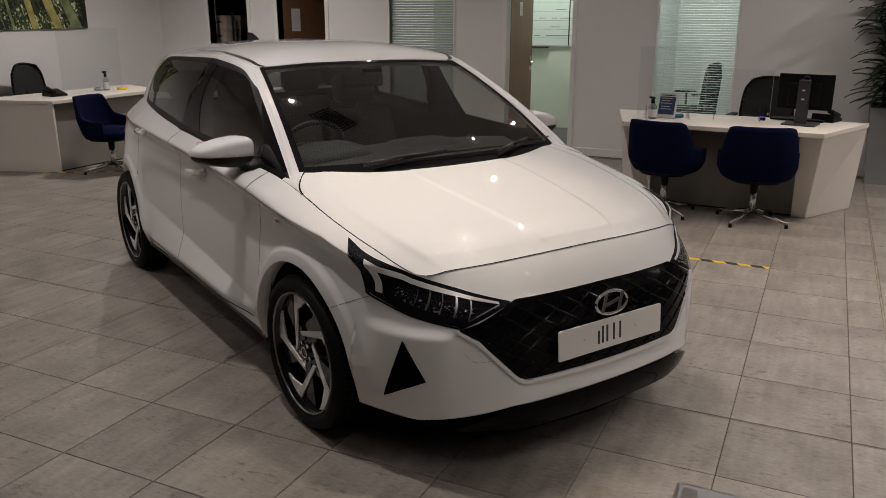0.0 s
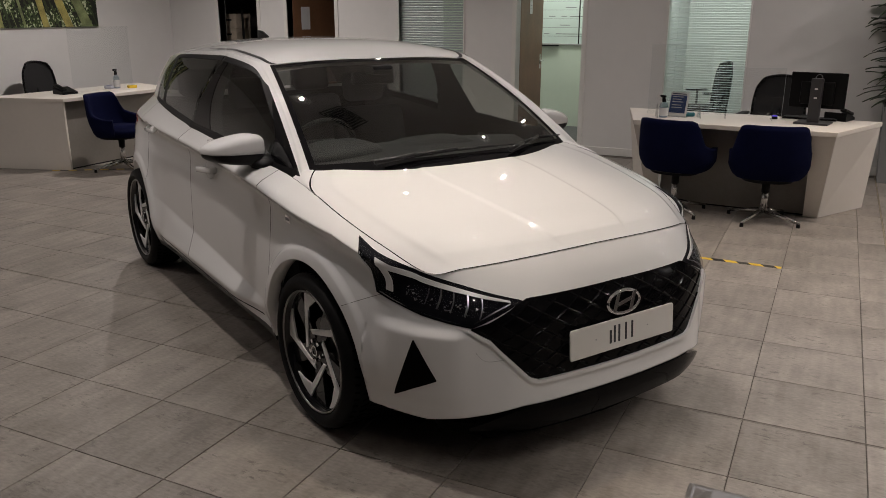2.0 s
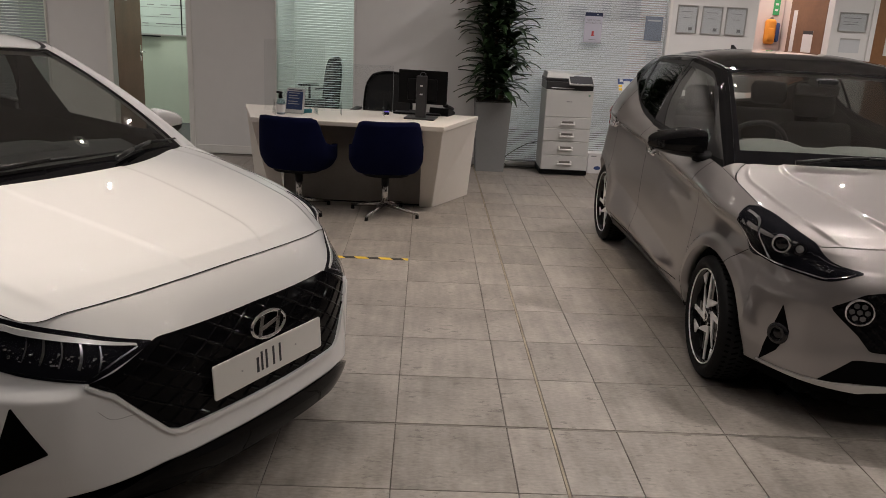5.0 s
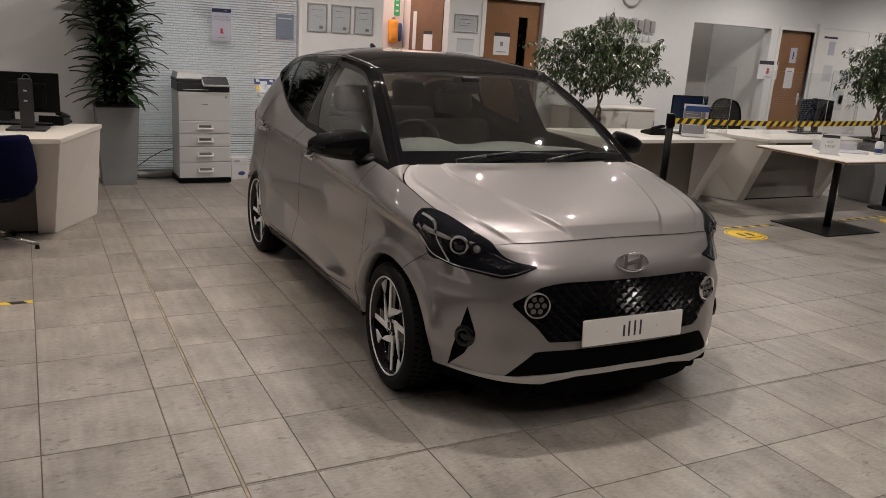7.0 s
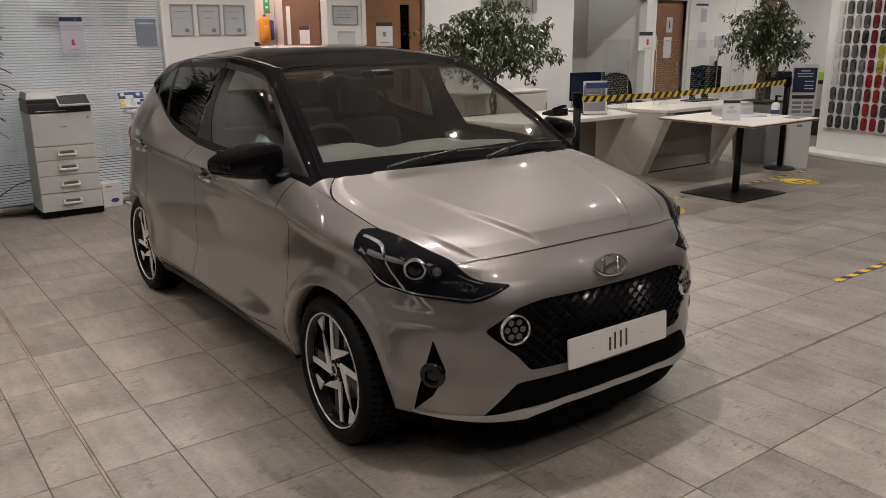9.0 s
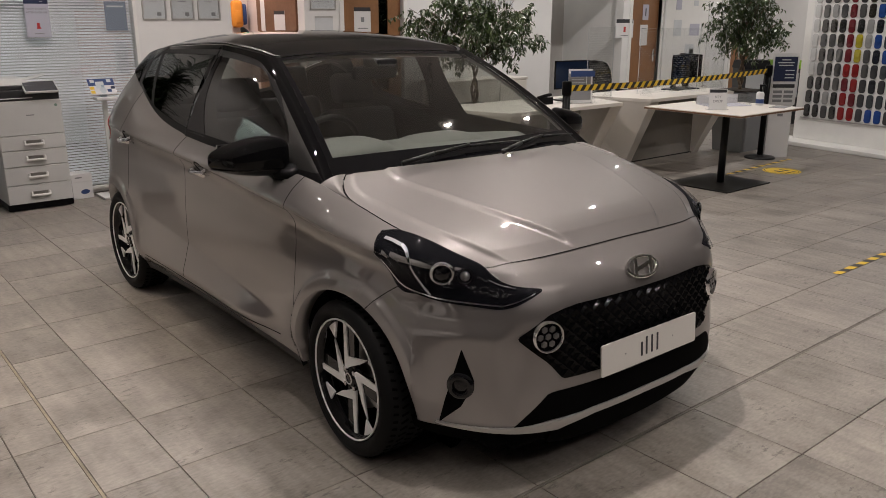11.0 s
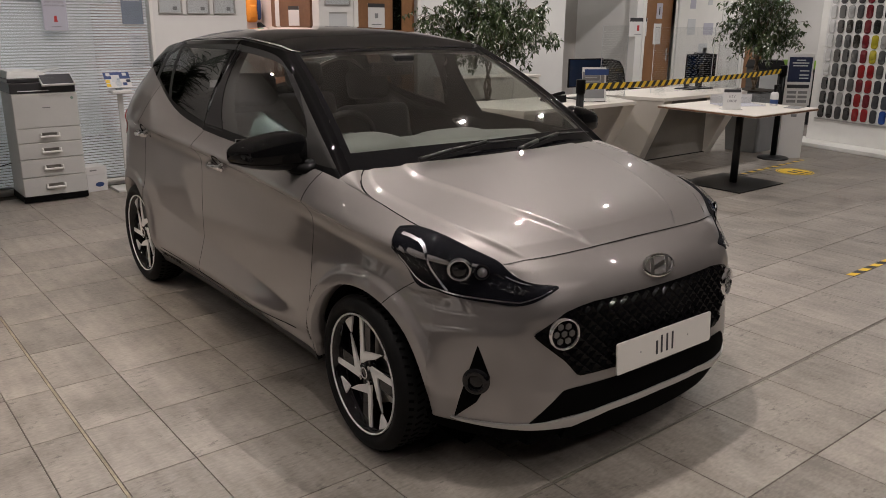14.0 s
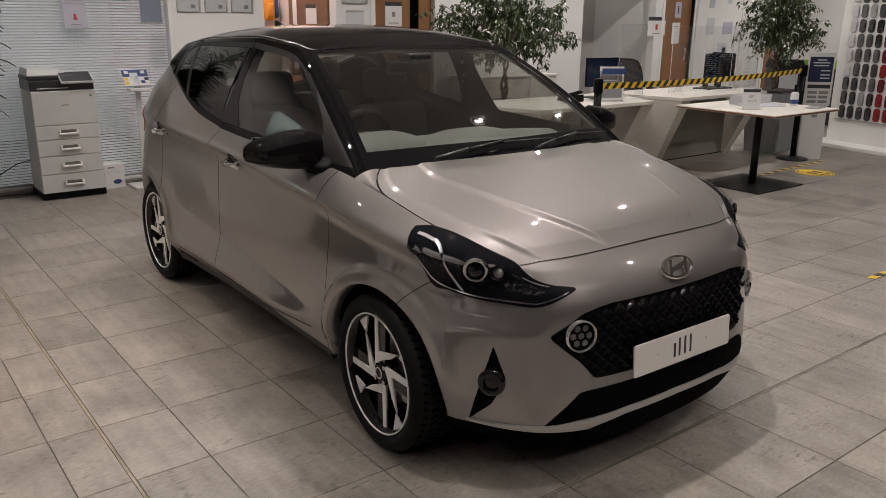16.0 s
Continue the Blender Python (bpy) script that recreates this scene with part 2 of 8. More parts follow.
DASH_LIGHT = material("pale_dash_panel", (0.19, 0.195, 0.19), 0.6, vary=0.05)
LINING = material("head_lining", (0.58, 0.57, 0.55), 0.9, vary=0.05)
SCREEN = pane_material("windscreen_glass", (0.79, 0.82, 0.79), base=0.15)
# Extra mirror share stands in for the pale dash's veil on the glass.
SCREEN_VEILED = pane_material("veiled_windscreen_glass", (0.80, 0.83, 0.80), base=0.20)
SIDE = pane_material("side_glass", (0.88, 0.91, 0.88), base=0.14)
PRIVACY = pane_material("privacy_glass", (0.24, 0.25, 0.245), base=0.07)
LENS = pane_material("lamp_lens", (0.94, 0.95, 0.97), base=0.02, gloss=0.5)
ACRYLIC = pane_material("acrylic_sheet", (0.97, 0.975, 0.975), base=0.02, gloss=0.6)
WINDOW = pane_material("window_glass", (0.985, 0.99, 0.99))
GREEN_GLASS = pane_material("green_tinted_glass", (0.92, 0.97, 0.94))
LAMP_DARK = material("lamp_housing", (0.005, 0.005, 0.007), 0.45, spec=0.04)
REFLECTOR = material("lamp_reflector", (0.55, 0.56, 0.58), 0.15, 1.0)
DRL = material("daylight_strip", (0.74, 0.73, 0.70), 0.25, coat=0.6)
RED_LENS = material("red_tail_lens", (0.25, 0.01, 0.01), 0.1, coat=0.8)
LAMINATE = material("white_laminate", (0.70, 0.66, 0.61), 0.4, vary=0.03, scale=2, bump=0.05)
DARK_PANEL = material("taupe_panel", (0.25, 0.23, 0.207), 0.55, vary=0.1, scale=3, bump=0.1)
NAVY = material("navy_wool", (0.0025, 0.004, 0.024), 0.9, vary=0.15, bump=0.3, bump_scale=500, spec=0.08)
MESH = material("black_mesh_fabric", (0.014, 0.014, 0.015), 0.8, vary=0.1, bump=0.5, bump_scale=600)
BLACK = material("black_plastic", (0.006, 0.006, 0.0066), 0.4, vary=0.1, spec=0.12)
POST = material("black_post_paint", (0.004, 0.004, 0.0045), 0.35, vary=0.1, spec=0.08)
BLACK_METAL = material("black_metal", (0.014, 0.014, 0.015), 0.35, 0.3, vary=0.15)
POLISHED = material("polished_aluminium", (0.6, 0.59, 0.58), 0.18, 1.0)
POT = material("grey_fibre_pot", (0.25, 0.255, 0.26), 0.6, vary=0.06, scale=4, bump=0.1)
SOIL = material("soil", (0.03, 0.022, 0.016), 0.95, vary=0.4, scale=30, bump=0.8)
LEAF = material("dark_leaf", (0.020, 0.042, 0.015), 0.33, vary=0.5, scale=14, random_tone=0.1)
FICUS = material("ficus_leaf", (0.060, 0.092, 0.028), 0.40, vary=0.35, scale=9)
LEAF_ISLAND = FICUS.node_tree.nodes.new("ShaderNodeNewGeometry")
LEAF_TONE = FICUS.node_tree.nodes.new("ShaderNodeValToRGB")
for e, (at, tone) in zip((LEAF_TONE.color_ramp.elements[0], LEAF_TONE.color_ramp.elements[1], LEAF_TONE.color_ramp.elements.new(0.82)), ((0.0, (0.030, 0.058, 0.018)), (1.0, (0.210, 0.230, 0.065)), (0.82, (0.072, 0.105, 0.034)))):
    e.position, e.color = at, (*tone, 1)
FICUS.node_tree.links.new(LEAF_ISLAND.outputs["Random Per Island"], LEAF_TONE.inputs[0])
FICUS.node_tree.links.new(LEAF_TONE.outputs[0], FICUS.node_tree.nodes["Hue/Saturation/Value"].inputs["Color"])
BARK = material("bark", (0.13, 0.095, 0.065), 0.85, vary=0.3, scale=20, bump=0.6)
COPIER = material("copier_plastic", (0.57, 0.57, 0.56), 0.5, vary=0.03)
COPIER_DARK = material("copier_dark", (0.03, 0.03, 0.033), 0.4, vary=0.1)
SLAT = material("blind_slat", (0.80, 0.81, 0.845), 0.45, vary=0.03)
DARK_SLAT = material("grey_blind_slat", (0.33, 0.34, 0.36), 0.45, vary=0.04)
WOOD = material("brown_door_veneer", (0.17, 0.085, 0.045), 0.45, vary=0.22, scale=3, bump=0.1)
WOOD2 = material("amber_door_veneer", (0.24, 0.115, 0.05), 0.45, vary=0.22, scale=3, bump=0.1)
PAPER = material("white_paper", (0.66, 0.65, 0.65), 0.75, vary=0.02)
PALE_PAPER = material("pale_grey_paper", (0.56, 0.58, 0.60), 0.75, vary=0.05)
SHEET = material("blue_grey_sheet", (0.22, 0.255, 0.32), 0.6, vary=0.06)
BLUE = material("blue_print", (0.025, 0.055, 0.17), 0.5, vary=0.05)
NAVY_PRINT = material("navy_print", (0.012, 0.02, 0.06), 0.5)
LILAC = material("lilac_print", (0.46, 0.46, 0.54), 0.6)
RED_PRINT = material("red_print", (0.45, 0.04, 0.04), 0.6)
GREY_PRINT = material("grey_print", (0.22, 0.22, 0.23), 0.7)
YELLOW = material("yellow_vinyl", (0.75, 0.50, 0.03), 0.5, vary=0.08)
ORANGE = material("orange_fabric", (0.75, 0.28, 0.03), 0.7, vary=0.1)
LIME = material("lime_plastic", (0.22, 0.42, 0.03), 0.45, vary=0.05)
BIN = material("charcoal_bin", (0.035, 0.036, 0.04), 0.5, vary=0.1)
GREEN = material("green_print", (0.05, 0.35, 0.12), 0.6)
PURPLE = material("purple_lamp", (0.05, 0.02, 0.4), 0.4, emit=(0.15, 0.1, 1.0), power=0.35)
PINK_WALL = material("corridor_wall", (0.66, 0.56, 0.52), 0.7, vary=0.04, scale=1)
CARPET = material("office_carpet", (0.09, 0.09, 0.09), 0.95, vary=0.2, scale=20, bump=0.5)
BOTTLE = pane_material("clear_bottle", (0.8, 0.86, 0.9))
HAZARD = hazard_material("hazard_tape", 0, 0.16)
HAZARD_BELT = hazard_material("hazard_belt", 0, 0.105, slant=-0.9, cross=2)
LED = material("led_lens", (0.8, 0.8, 0.8), 0.4, emit=(1.0, 0.93, 0.82), power=60.0)

# ---------------------------------------------------------------- builders
def part(name, bm, mat, parent=None, label="", smooth=False):
    """Links a bmesh as one mesh object, under a thing or a part."""
    me = bpy.data.meshes.new(name)
    bm.normal_update()
    bm.to_mesh(me)
    bm.free()
    for p in me.polygons:
        p.use_smooth = smooth
    me.materials.append(mat)
    ob = new(name, me)
    if parent is not None:
        ob.parent = parent
    if label:
        ob["label"] = label
    return ob


def thing(name, m, label, category, group="", kind=""):
    ob = new(name)
    ob.empty_display_size = 0.1
    ob.matrix_world = m
    return tagged(ob, label, category, group, kind)


def box(x0, x1, y0, y1, z0, z1, bevel=0.0, segments=2, bm=None):
    """A box with rounded edges, in a bmesh of its own or added to bm."""
    b = bmesh.new()
    vs = [b.verts.new((x, y, z)) for x in (x0, x1) for y in (y0, y1) for z in (z0, z1)]
    for f in ((0, 1, 3, 2), (4, 6, 7, 5), (0, 4, 5, 1), (2, 3, 7, 6), (0, 2, 6, 4), (1, 5, 7, 3)):
        b.faces.new([vs[i] for i in f])
    bmesh.ops.recalc_face_normals(b, faces=b.faces)
    if bevel:
        bmesh.ops.bevel(b, geom=b.edges[:], offset=bevel, segments=segments, profile=0.5, affect="EDGES", clamp_overlap=True)
    return b if bm is None else merge(bm, b)


def merge(bm, other, m=None):
    if m is not None:
        bmesh.ops.transform(other, matrix=m, verts=other.verts)
    me = bpy.data.meshes.new("tmp")
    other.to_mesh(me)
    other.free()
    bm.from_mesh(me)
    bpy.data.meshes.remove(me)
    return bm


def turned(bm, m):
    bmesh.ops.transform(bm, matrix=m, verts=bm.verts)
    return bm


def tube(p, q, r, r2=None, sides=12, bm=None):
    """A round bar from p to q."""
    b = bmesh.new()
    p, q = Vector(p), Vector(q)
    bmesh.ops.create_cone(b, cap_ends=True, segments=sides, radius1=r, radius2=r if r2 is None else r2, depth=(q - p).length)
    turn = (q - p).to_track_quat("Z", "Y").to_matrix().to_4x4()
    bmesh.ops.transform(b, matrix=Matrix.Translation((p + q) / 2) @ turn, verts=b.verts)
    return b if bm is None else merge(bm, b)


def lathe(profile, sides=32, axis="z", bm=None):
    """Turns (radius, height) pairs round an axis."""
    b = bmesh.new()
    rings = []
    for r, h in profile:
        ring = []
        for i in range(sides):
            a = 2 * math.pi * i / sides
            c, s = r * math.cos(a), r * math.sin(a)
            ring.append(b.verts.new((c, s, h) if axis == "z" else (c, h, s)))
        rings.append(ring)
    for ra, rb in zip(rings, rings[1:]):
        for i in range(sides):
            j = (i + 1) % sides
            b.faces.new((ra[i], ra[j], rb[j], rb[i]))
    bmesh.ops.remove_doubles(b, verts=b.verts, dist=1e-6)
    bmesh.ops.recalc_face_normals(b, faces=b.faces)
    return b if bm is None else merge(bm, b)


def sheet(pts, bm=None, closed=False):
    """A surface through an n x m x 3 array of points."""
    b = bmesh.new() if bm is None else bm
    n, m = pts.shape[:2]
    vs = [[b.verts.new(tuple(map(float, pts[i, j]))) for j in range(m)] for i in range(n)]
    for i in range(n - 1 + (1 if closed else 0)):
        for j in range(m - 1):
            k = (i + 1) % n
            try:
                b.faces.new((vs[i][j], vs[k][j], vs[k][j + 1], vs[i][j + 1]))
            except ValueError:
                pass
    return b


def slab(poly, depth, m=None, bevel=0.0):
    """A flat outline (x, y) pushed out by depth along z."""
    b = bmesh.new()
    lo = [b.verts.new((x, y, 0)) for x, y in poly]
    hi = [b.verts.new((x, y, depth)) for x, y in poly]
    b.faces.new(lo[::-1])
    b.faces.new(hi)
    for i in range(len(poly)):
        j = (i + 1) % len(poly)
        b.faces.new((lo[i], lo[j], hi[j], hi[i]))
    bmesh.ops.recalc_face_normals(b, faces=b.faces)
    if bevel:
        bmesh.ops.bevel(b, geom=[e for e in b.edges if abs(e.verts[0].co.z - e.verts[1].co.z) < 1e-6], offset=bevel, segments=2, affect="EDGES", clamp_overlap=True)
    if m is not None:
        turned(b, m)
    return b


def rounded(w, h, r, n=5):
    """Outline of a rounded rectangle round the origin."""
    out = []
    for cx, cy, a0 in ((w / 2 - r, h / 2 - r, 0), (-w / 2 + r, h / 2 - r, 90), (-w / 2 + r, -h / 2 + r, 180), (w / 2 - r, -h / 2 + r, 270)):
        for i in range(n + 1):
            a = radians(a0 + 90 * i / n)
            out.append((cx + r * math.cos(a), cy + r * math.sin(a)))
    return out


def upright(x, y, z, rz=0):
    """Stands a flat outline up: its x along the wall, its y up, its depth towards the viewer of a wall that faces -y."""
    return pose(x, y, z, 90, 0, rz)


def words(text, size, mat, parent, m, label="", depth=0.0006, name="lettering"):
    cu = bpy.data.curves.new(name, "FONT")
    cu.body, cu.size, cu.align_x, cu.align_y, cu.extrude = text, size, "CENTER", "CENTER", depth
    tmp = bpy.data.objects.new("tmp_text", cu)
    scene.collection.objects.link(tmp)
    bpy.context.view_layer.update()
    me = bpy.data.meshes.new_from_object(tmp.evaluated_get(bpy.context.evaluated_depsgraph_get()))
    bpy.data.objects.remove(tmp)
    bpy.data.curves.remove(cu)
    me.transform(m)
    me.materials.clear()
    me.materials.append(mat)
    me.name = name
    ob = new(name, me)
    ob.parent = parent
    if label:
        ob["label"] = label
    return ob

# ---------------------------------------------------------------- the showroom
WEST, EAST, SOUTH, NORTH = -8.7, 13.6, -6.0, 6.0
THICK = 0.14


def wall_run(name, label, x0, x1, openings, mat=WALL, y=NORTH, height=CEILING):
    """A wall along x whose face towards the room is at y, with openings (x0, x1, z0, z1) right through it."""
    bm = bmesh.new()
    cuts = sorted({x0, x1, *[v for o in openings for v in o[:2]]})
    for a, b in zip(cuts, cuts[1:]):
        mid = (a + b) / 2
        spans, z = [], 0.0
        for o in sorted((o for o in openings if o[0] < mid < o[1]), key=lambda o: o[2]):
            if o[2] > z:
                spans.append((z, o[2]))
            z = o[3]
        if z < height:
            spans.append((z, height))
        for lo, hi in spans:
            box(a, b, y, y + THICK, lo, hi, bm=bm)
    bmesh.ops.remove_doubles(bm, verts=bm.verts, dist=1e-5)
    inner = [f for f in bm.faces if any(g is not f and (g.calc_center_median() - f.calc_center_median()).length < 1e-5 for e in f.edges for g in e.link_faces)]
    bmesh.ops.delete(bm, geom=inner, context="FACES_ONLY")
    return tagged(part(name, bm, mat), label, "wall", kind="structure")


DOOR_A, DOOR_B = (-7.80, -7.125, 0, 2.04), (-6.62, -5.86, 0, 2.04)
BLIND_A = (-4.90, -4.01, 0.5, 2.1)
DOORWAY = (-3.32, -2.52, 0, 2.04)
WINDOW_B = (-1.565, -0.735, 0.52, 2.1)
BLIND_C = (0.93, 2.64, 0.06, 2.3)
PASSAGE = (3.60, 4.42, 0, 2.2)
DOOR_C = (4.90, 5.70, 0, 2.04)
ALCOVE = (8.16, 9.66, 0, 1.98)
DOOR_D = (9.86, 10.56, 0, 1.98)
DOOR_E = (12.55, 13.2, 0, 2.04)
wall_run("wall_north", "warm white painted plaster wall with doors and windows", WEST - THICK, EAST + THICK,
         [DOOR_A, DOOR_B, BLIND_A, DOORWAY, WINDOW_B, BLIND_C, PASSAGE, DOOR_C, ALCOVE, DOOR_D, DOOR_E])
tagged(part("wall_west", box(WEST - THICK, WEST, SOUTH, NORTH, 0, CEILING), WALL), "warm white painted plaster wall", "wall", kind="structure")
tagged(part("wall_east", box(EAST, EAST + THICK, SOUTH, NORTH, 0, CEILING), WALL), "plain white painted plaster wall", "wall", kind="structure")
# The south wall is never in view; its near-black colour darkens reflections and bounce.
tagged(part("wall_south", box(WEST - THICK, EAST + THICK, SOUTH - THICK, SOUTH, 0, CEILING), material("unseen_dark_wall", (0.02, 0.022, 0.026), 0.25)), "unseen shop front, opaque near-black for dark reflections and less bounce", "wall", kind="structure")
tagged(part("ceiling", box(WEST - THICK, EAST + THICK, SOUTH - THICK, NORTH + 3.4, CEILING, CEILING + 0.1), CEIL), "ceiling with downlights, darkened in colour to cut bounced light", "ceiling", kind="structure")
floor = tagged(part("floor", box(WEST - THICK, EAST + THICK, SOUTH - THICK, NORTH + 3.4, -0.12, -0.006), GROUT), "grey-brown concrete-look porcelain tiles in a square grid", "floor", kind="structure")
# rooms behind the wall
tagged(part("wall_back", box(WEST - THICK, EAST + THICK, NORTH + 3.3, NORTH + 3.4, 0, CEILING), WALL), "plain white back wall of the offices", "wall", kind="structure")
for bx, mat, lab in ((-8.4, UNLIT_TONE, "partition coloured near-black for an unlit room"), (-5.4, WALL, "white office partition"), (-1.95, WALL, "white office partition"), (3.1, PINK_WALL, "pale pink corridor partition"), (4.62, PINK_WALL, "pale pink corridor partition"),
                     (7.9, WALL, "white partition"), (9.76, WALL, "white partition"), (12.3, WALL, "white partition")):
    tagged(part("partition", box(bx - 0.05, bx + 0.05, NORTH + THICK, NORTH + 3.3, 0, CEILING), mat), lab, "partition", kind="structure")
tagged(part("wall_inner", box(-8.35, -5.45, NORTH + 1.2, NORTH + 1.25, 0, CEILING), UNLIT_TONE), "back wall coloured near-black for the unlit rooms", "wall", kind="structure")
for x0, x1 in ((WEST, DOOR_A[0]), (DOOR_A[1], DOOR_B[0]), (DOOR_B[1], DOORWAY[0]), (DOORWAY[1], BLIND_C[0]), (BLIND_C[1], PASSAGE[0]), (PASSAGE[1], DOOR_C[0]), (DOOR_C[1], ALCOVE[0]), (ALCOVE[1], DOOR_D[0]), (DOOR_D[1], DOOR_E[0])):
    bm = box(x0 + 0.06, x1 - 0.06, NORTH - 0.018, NORTH - 0.001, 0.0, 0.09, 0.004)
    tagged(part("baseboard", bm, TRIM), "white painted skirting board", "skirting board", kind="structure")
tagged(part("baseboard", box(WEST, WEST + 0.018, SOUTH, NORTH - 0.02, 0, 0.09, 0.004), TRIM), "white painted skirting board", "skirting board", kind="structure")


def lining(name, o, label, mat=TRIM, wide=0.055, sill=False):
    """A frame round an opening, a little proud of the wall."""
    x0, x1, z0, z1 = o
    t = thing(name, pose((x0 + x1) / 2, NORTH, z0), label, "door frame" if z0 == 0 else "window frame", kind="structure")
    w, h = (x1 - x0) / 2, z1 - z0
    y0, y1 = -0.015, THICK - 0.002
    part("jamb", box(-w - wide, -w, y0, y1, 0, h + wide, 0.004), mat, t)
    part("jamb", box(w, w + wide, y0, y1, 0, h + wide, 0.004), mat, t)
    part("head", box(-w, w, y0, y1, h, h + wide, 0.004), mat, t)
    if sill:
        part("sill", box(-w, w, y0 - 0.015, y1, -0.03, 0.0, 0.004), mat, t)
    return t


def door_leaf(name, o, mat, label, inset=0.05, vision=False, open_deg=0, hinge="left", sign=None, handle=True):
    x0, x1, z0, z1 = o
    w = x1 - x0 - 0.008
    hx = x0 + 0.004 if hinge == "left" else x1 - 0.004
    t = thing(name, pose(hx, NORTH + inset, 0.006, 0, 0, open_deg), label, "door", kind="structure")
    s = 1 if hinge == "left" else -1
    a, b = sorted((0, s * w))
    bm = bmesh.new()
    if vision:
        vx0, vx1 = sorted((s * (w - 0.30), s * (w - 0.17)))
        for bb in ((a, vx0, 0, z1 - 0.01), (vx1, b, 0, z1 - 0.01), (vx0, vx1, 0, 0.75), (vx0, vx1, 1.85, z1 - 0.01)):
            box(bb[0], bb[1], 0, 0.044, bb[2], bb[3], bm=bm)
        part("leaf", bm, mat, t)
        part("vision_pane", box(vx0, vx1, 0.018, 0.026, 0.75, 1.85), pane_material("dark_pane", (0.05, 0.06, 0.07)), t, "dark narrow vision panel")
    else:
        part("leaf", box(a, b, 0, 0.044, 0, z1 - 0.01, 0.002), mat, t)
    if handle:
        kx = s * (w - 0.07)
        bm = tube((kx, -0.002, 1.0), (kx, -0.05, 1.0), 0.010)
        tube((kx, -0.05, 1.0), (kx - s * 0.12, -0.05, 1.0), 0.009, bm=bm)
        part("handle", bm, CHROME, t, "chrome lever handle", True)
        part("latch_plate", box(kx - 0.02, kx + 0.02, -0.004, 0, 0.9, 1.08, 0.001), CHROME, t)
    return t


def venetian(name, o, mat, label, pitch=0.026, tilt=28, y=None, deep=0.025):
    """A blind of real slats in a window opening, with headrail and ladder cords."""
    x0, x1, z0, z1 = o
    t = thing(name, pose((x0 + x1) / 2, NORTH + 0.045 if y is None else y, z0), label, "blind")
    w, h = (x1 - x0) / 2 - 0.008, z1 - z0
    part("headrail", box(-w, w, -0.02, 0.02, h - 0.04, h - 0.004, 0.003), mat, t)
    bm = bmesh.new()
    n = int((h - 0.05) / pitch)
    c, s = math.cos(radians(tilt)) * deep / 2, math.sin(radians(tilt)) * deep / 2
    for i in range(n):
        z = 0.012 + i * pitch
        pts = np.array([[(sx * w, -c, z - s) for sx in (-1, 1)], [(sx * w, 0, z + 0.0018) for sx in (-1, 1)], [(sx * w, c, z + s) for sx in (-1, 1)]])
        sheet(pts, bm)
    ob = part("slats", bm, mat, t)
    tagged(ob, kind="stuff")
    for fx in (-0.8, 0.0, 0.8):
        part("ladder_cord", tube((fx * w, -0.014, 0.01), (fx * w, -0.014, h - 0.03), 0.0012, sides=5), mat, t)
    part("bottom_rail", box(-w, w, -0.012, 0.012, 0.0, 0.012, 0.002), mat, t)
    return t


lining("door_frame", DOOR_A, "white frame of a dark open doorway")
lining("door_frame", DOOR_B, "white frame of a doorway to an unlit room")
lining("door_frame", DOORWAY, "white frame of the office doorway")
lining("window_frame", BLIND_A, "white frame of a window with a closed blind", wide=0.02, sill=True)
lining("window_frame", WINDOW_B, "slim frame of the office window behind the desk", wide=0.015, sill=True)
lining("window_frame", BLIND_C, "white frame of a large glazed screen", wide=0.03, sill=True)
lining("door_frame", DOOR_C, "white frame of a brown door")
lining("door_frame", DOOR_D, "white frame of a brown door")
lining("door_frame", DOOR_E, "white frame of an amber door")
door_one = door_leaf("door_1", (DOOR_B[0], DOOR_B[1], 0, 2.04), WOOD, "dark brown wooden door standing open into an unlit room", 0.12, open_deg=72)
part("paper_notice", box(.135, .283, -.0025, -.0015, 1.36, 1.66), PALE_PAPER, door_one, "white paper notice taped to the door")
door_leaf("door_2", DOORWAY, WOOD, "brown veneer office door standing open", 0.13, open_deg=90)
door_leaf("door_3", DOOR_C, WOOD2, "closed brown veneer door with a narrow vision panel", vision=True)
door_leaf("door_4", DOOR_D, WOOD2, "closed brown veneer washroom door")
door_leaf("door_5", DOOR_E, WOOD2, "closed amber veneer door")
venetian("venetian_blind", BLIND_A, DARK_SLAT, "grey metal venetian blind, closed", tilt=42, pitch=0.030, deep=0.032)
venetian("venetian_blind", (WINDOW_B[0], WINDOW_B[1], WINDOW_B[2], WINDOW_B[3]), SLAT, "white metal venetian blind with open slats", tilt=8, pitch=0.026, y=NORTH + 0.11)
venetian("venetian_blind", BLIND_C, SLAT, "large white venetian blind, slats half closed", tilt=34, pitch=0.0245, y=NORTH + 0.06, deep=0.0265)
for o in (WINDOW_B, BLIND_C, BLIND_A):
    p = part("window_pane", box(o[0] + 0.002, o[1] - 0.002, NORTH + 0.012, NORTH + 0.018, o[2] + 0.002, o[3] - 0.002), GREEN_GLASS if o is WINDOW_B else WINDOW)
    tagged(p, "clear glass pane of the office window", "window pane", kind="structure")
# lamps of the back rooms
def room_lamp(x, y, watts, tint=(1, 0.97, 0.9), size=0.6):
    data = bpy.data.lights.new("office_panel_lamp", "AREA")
    data.energy, data.color, data.size = watts, tint, size
    ob = new("office_panel_lamp", data)
    ob.matrix_world = look((x, y, CEILING - 0.02), (x + 0.001, y, 0))


room_lamp(-3.4, NORTH + 1.5, 45, (0.95, 1.0, 0.9))
room_lamp(1.9, NORTH + 1.4, 10, (0.92, 0.97, 1.0))
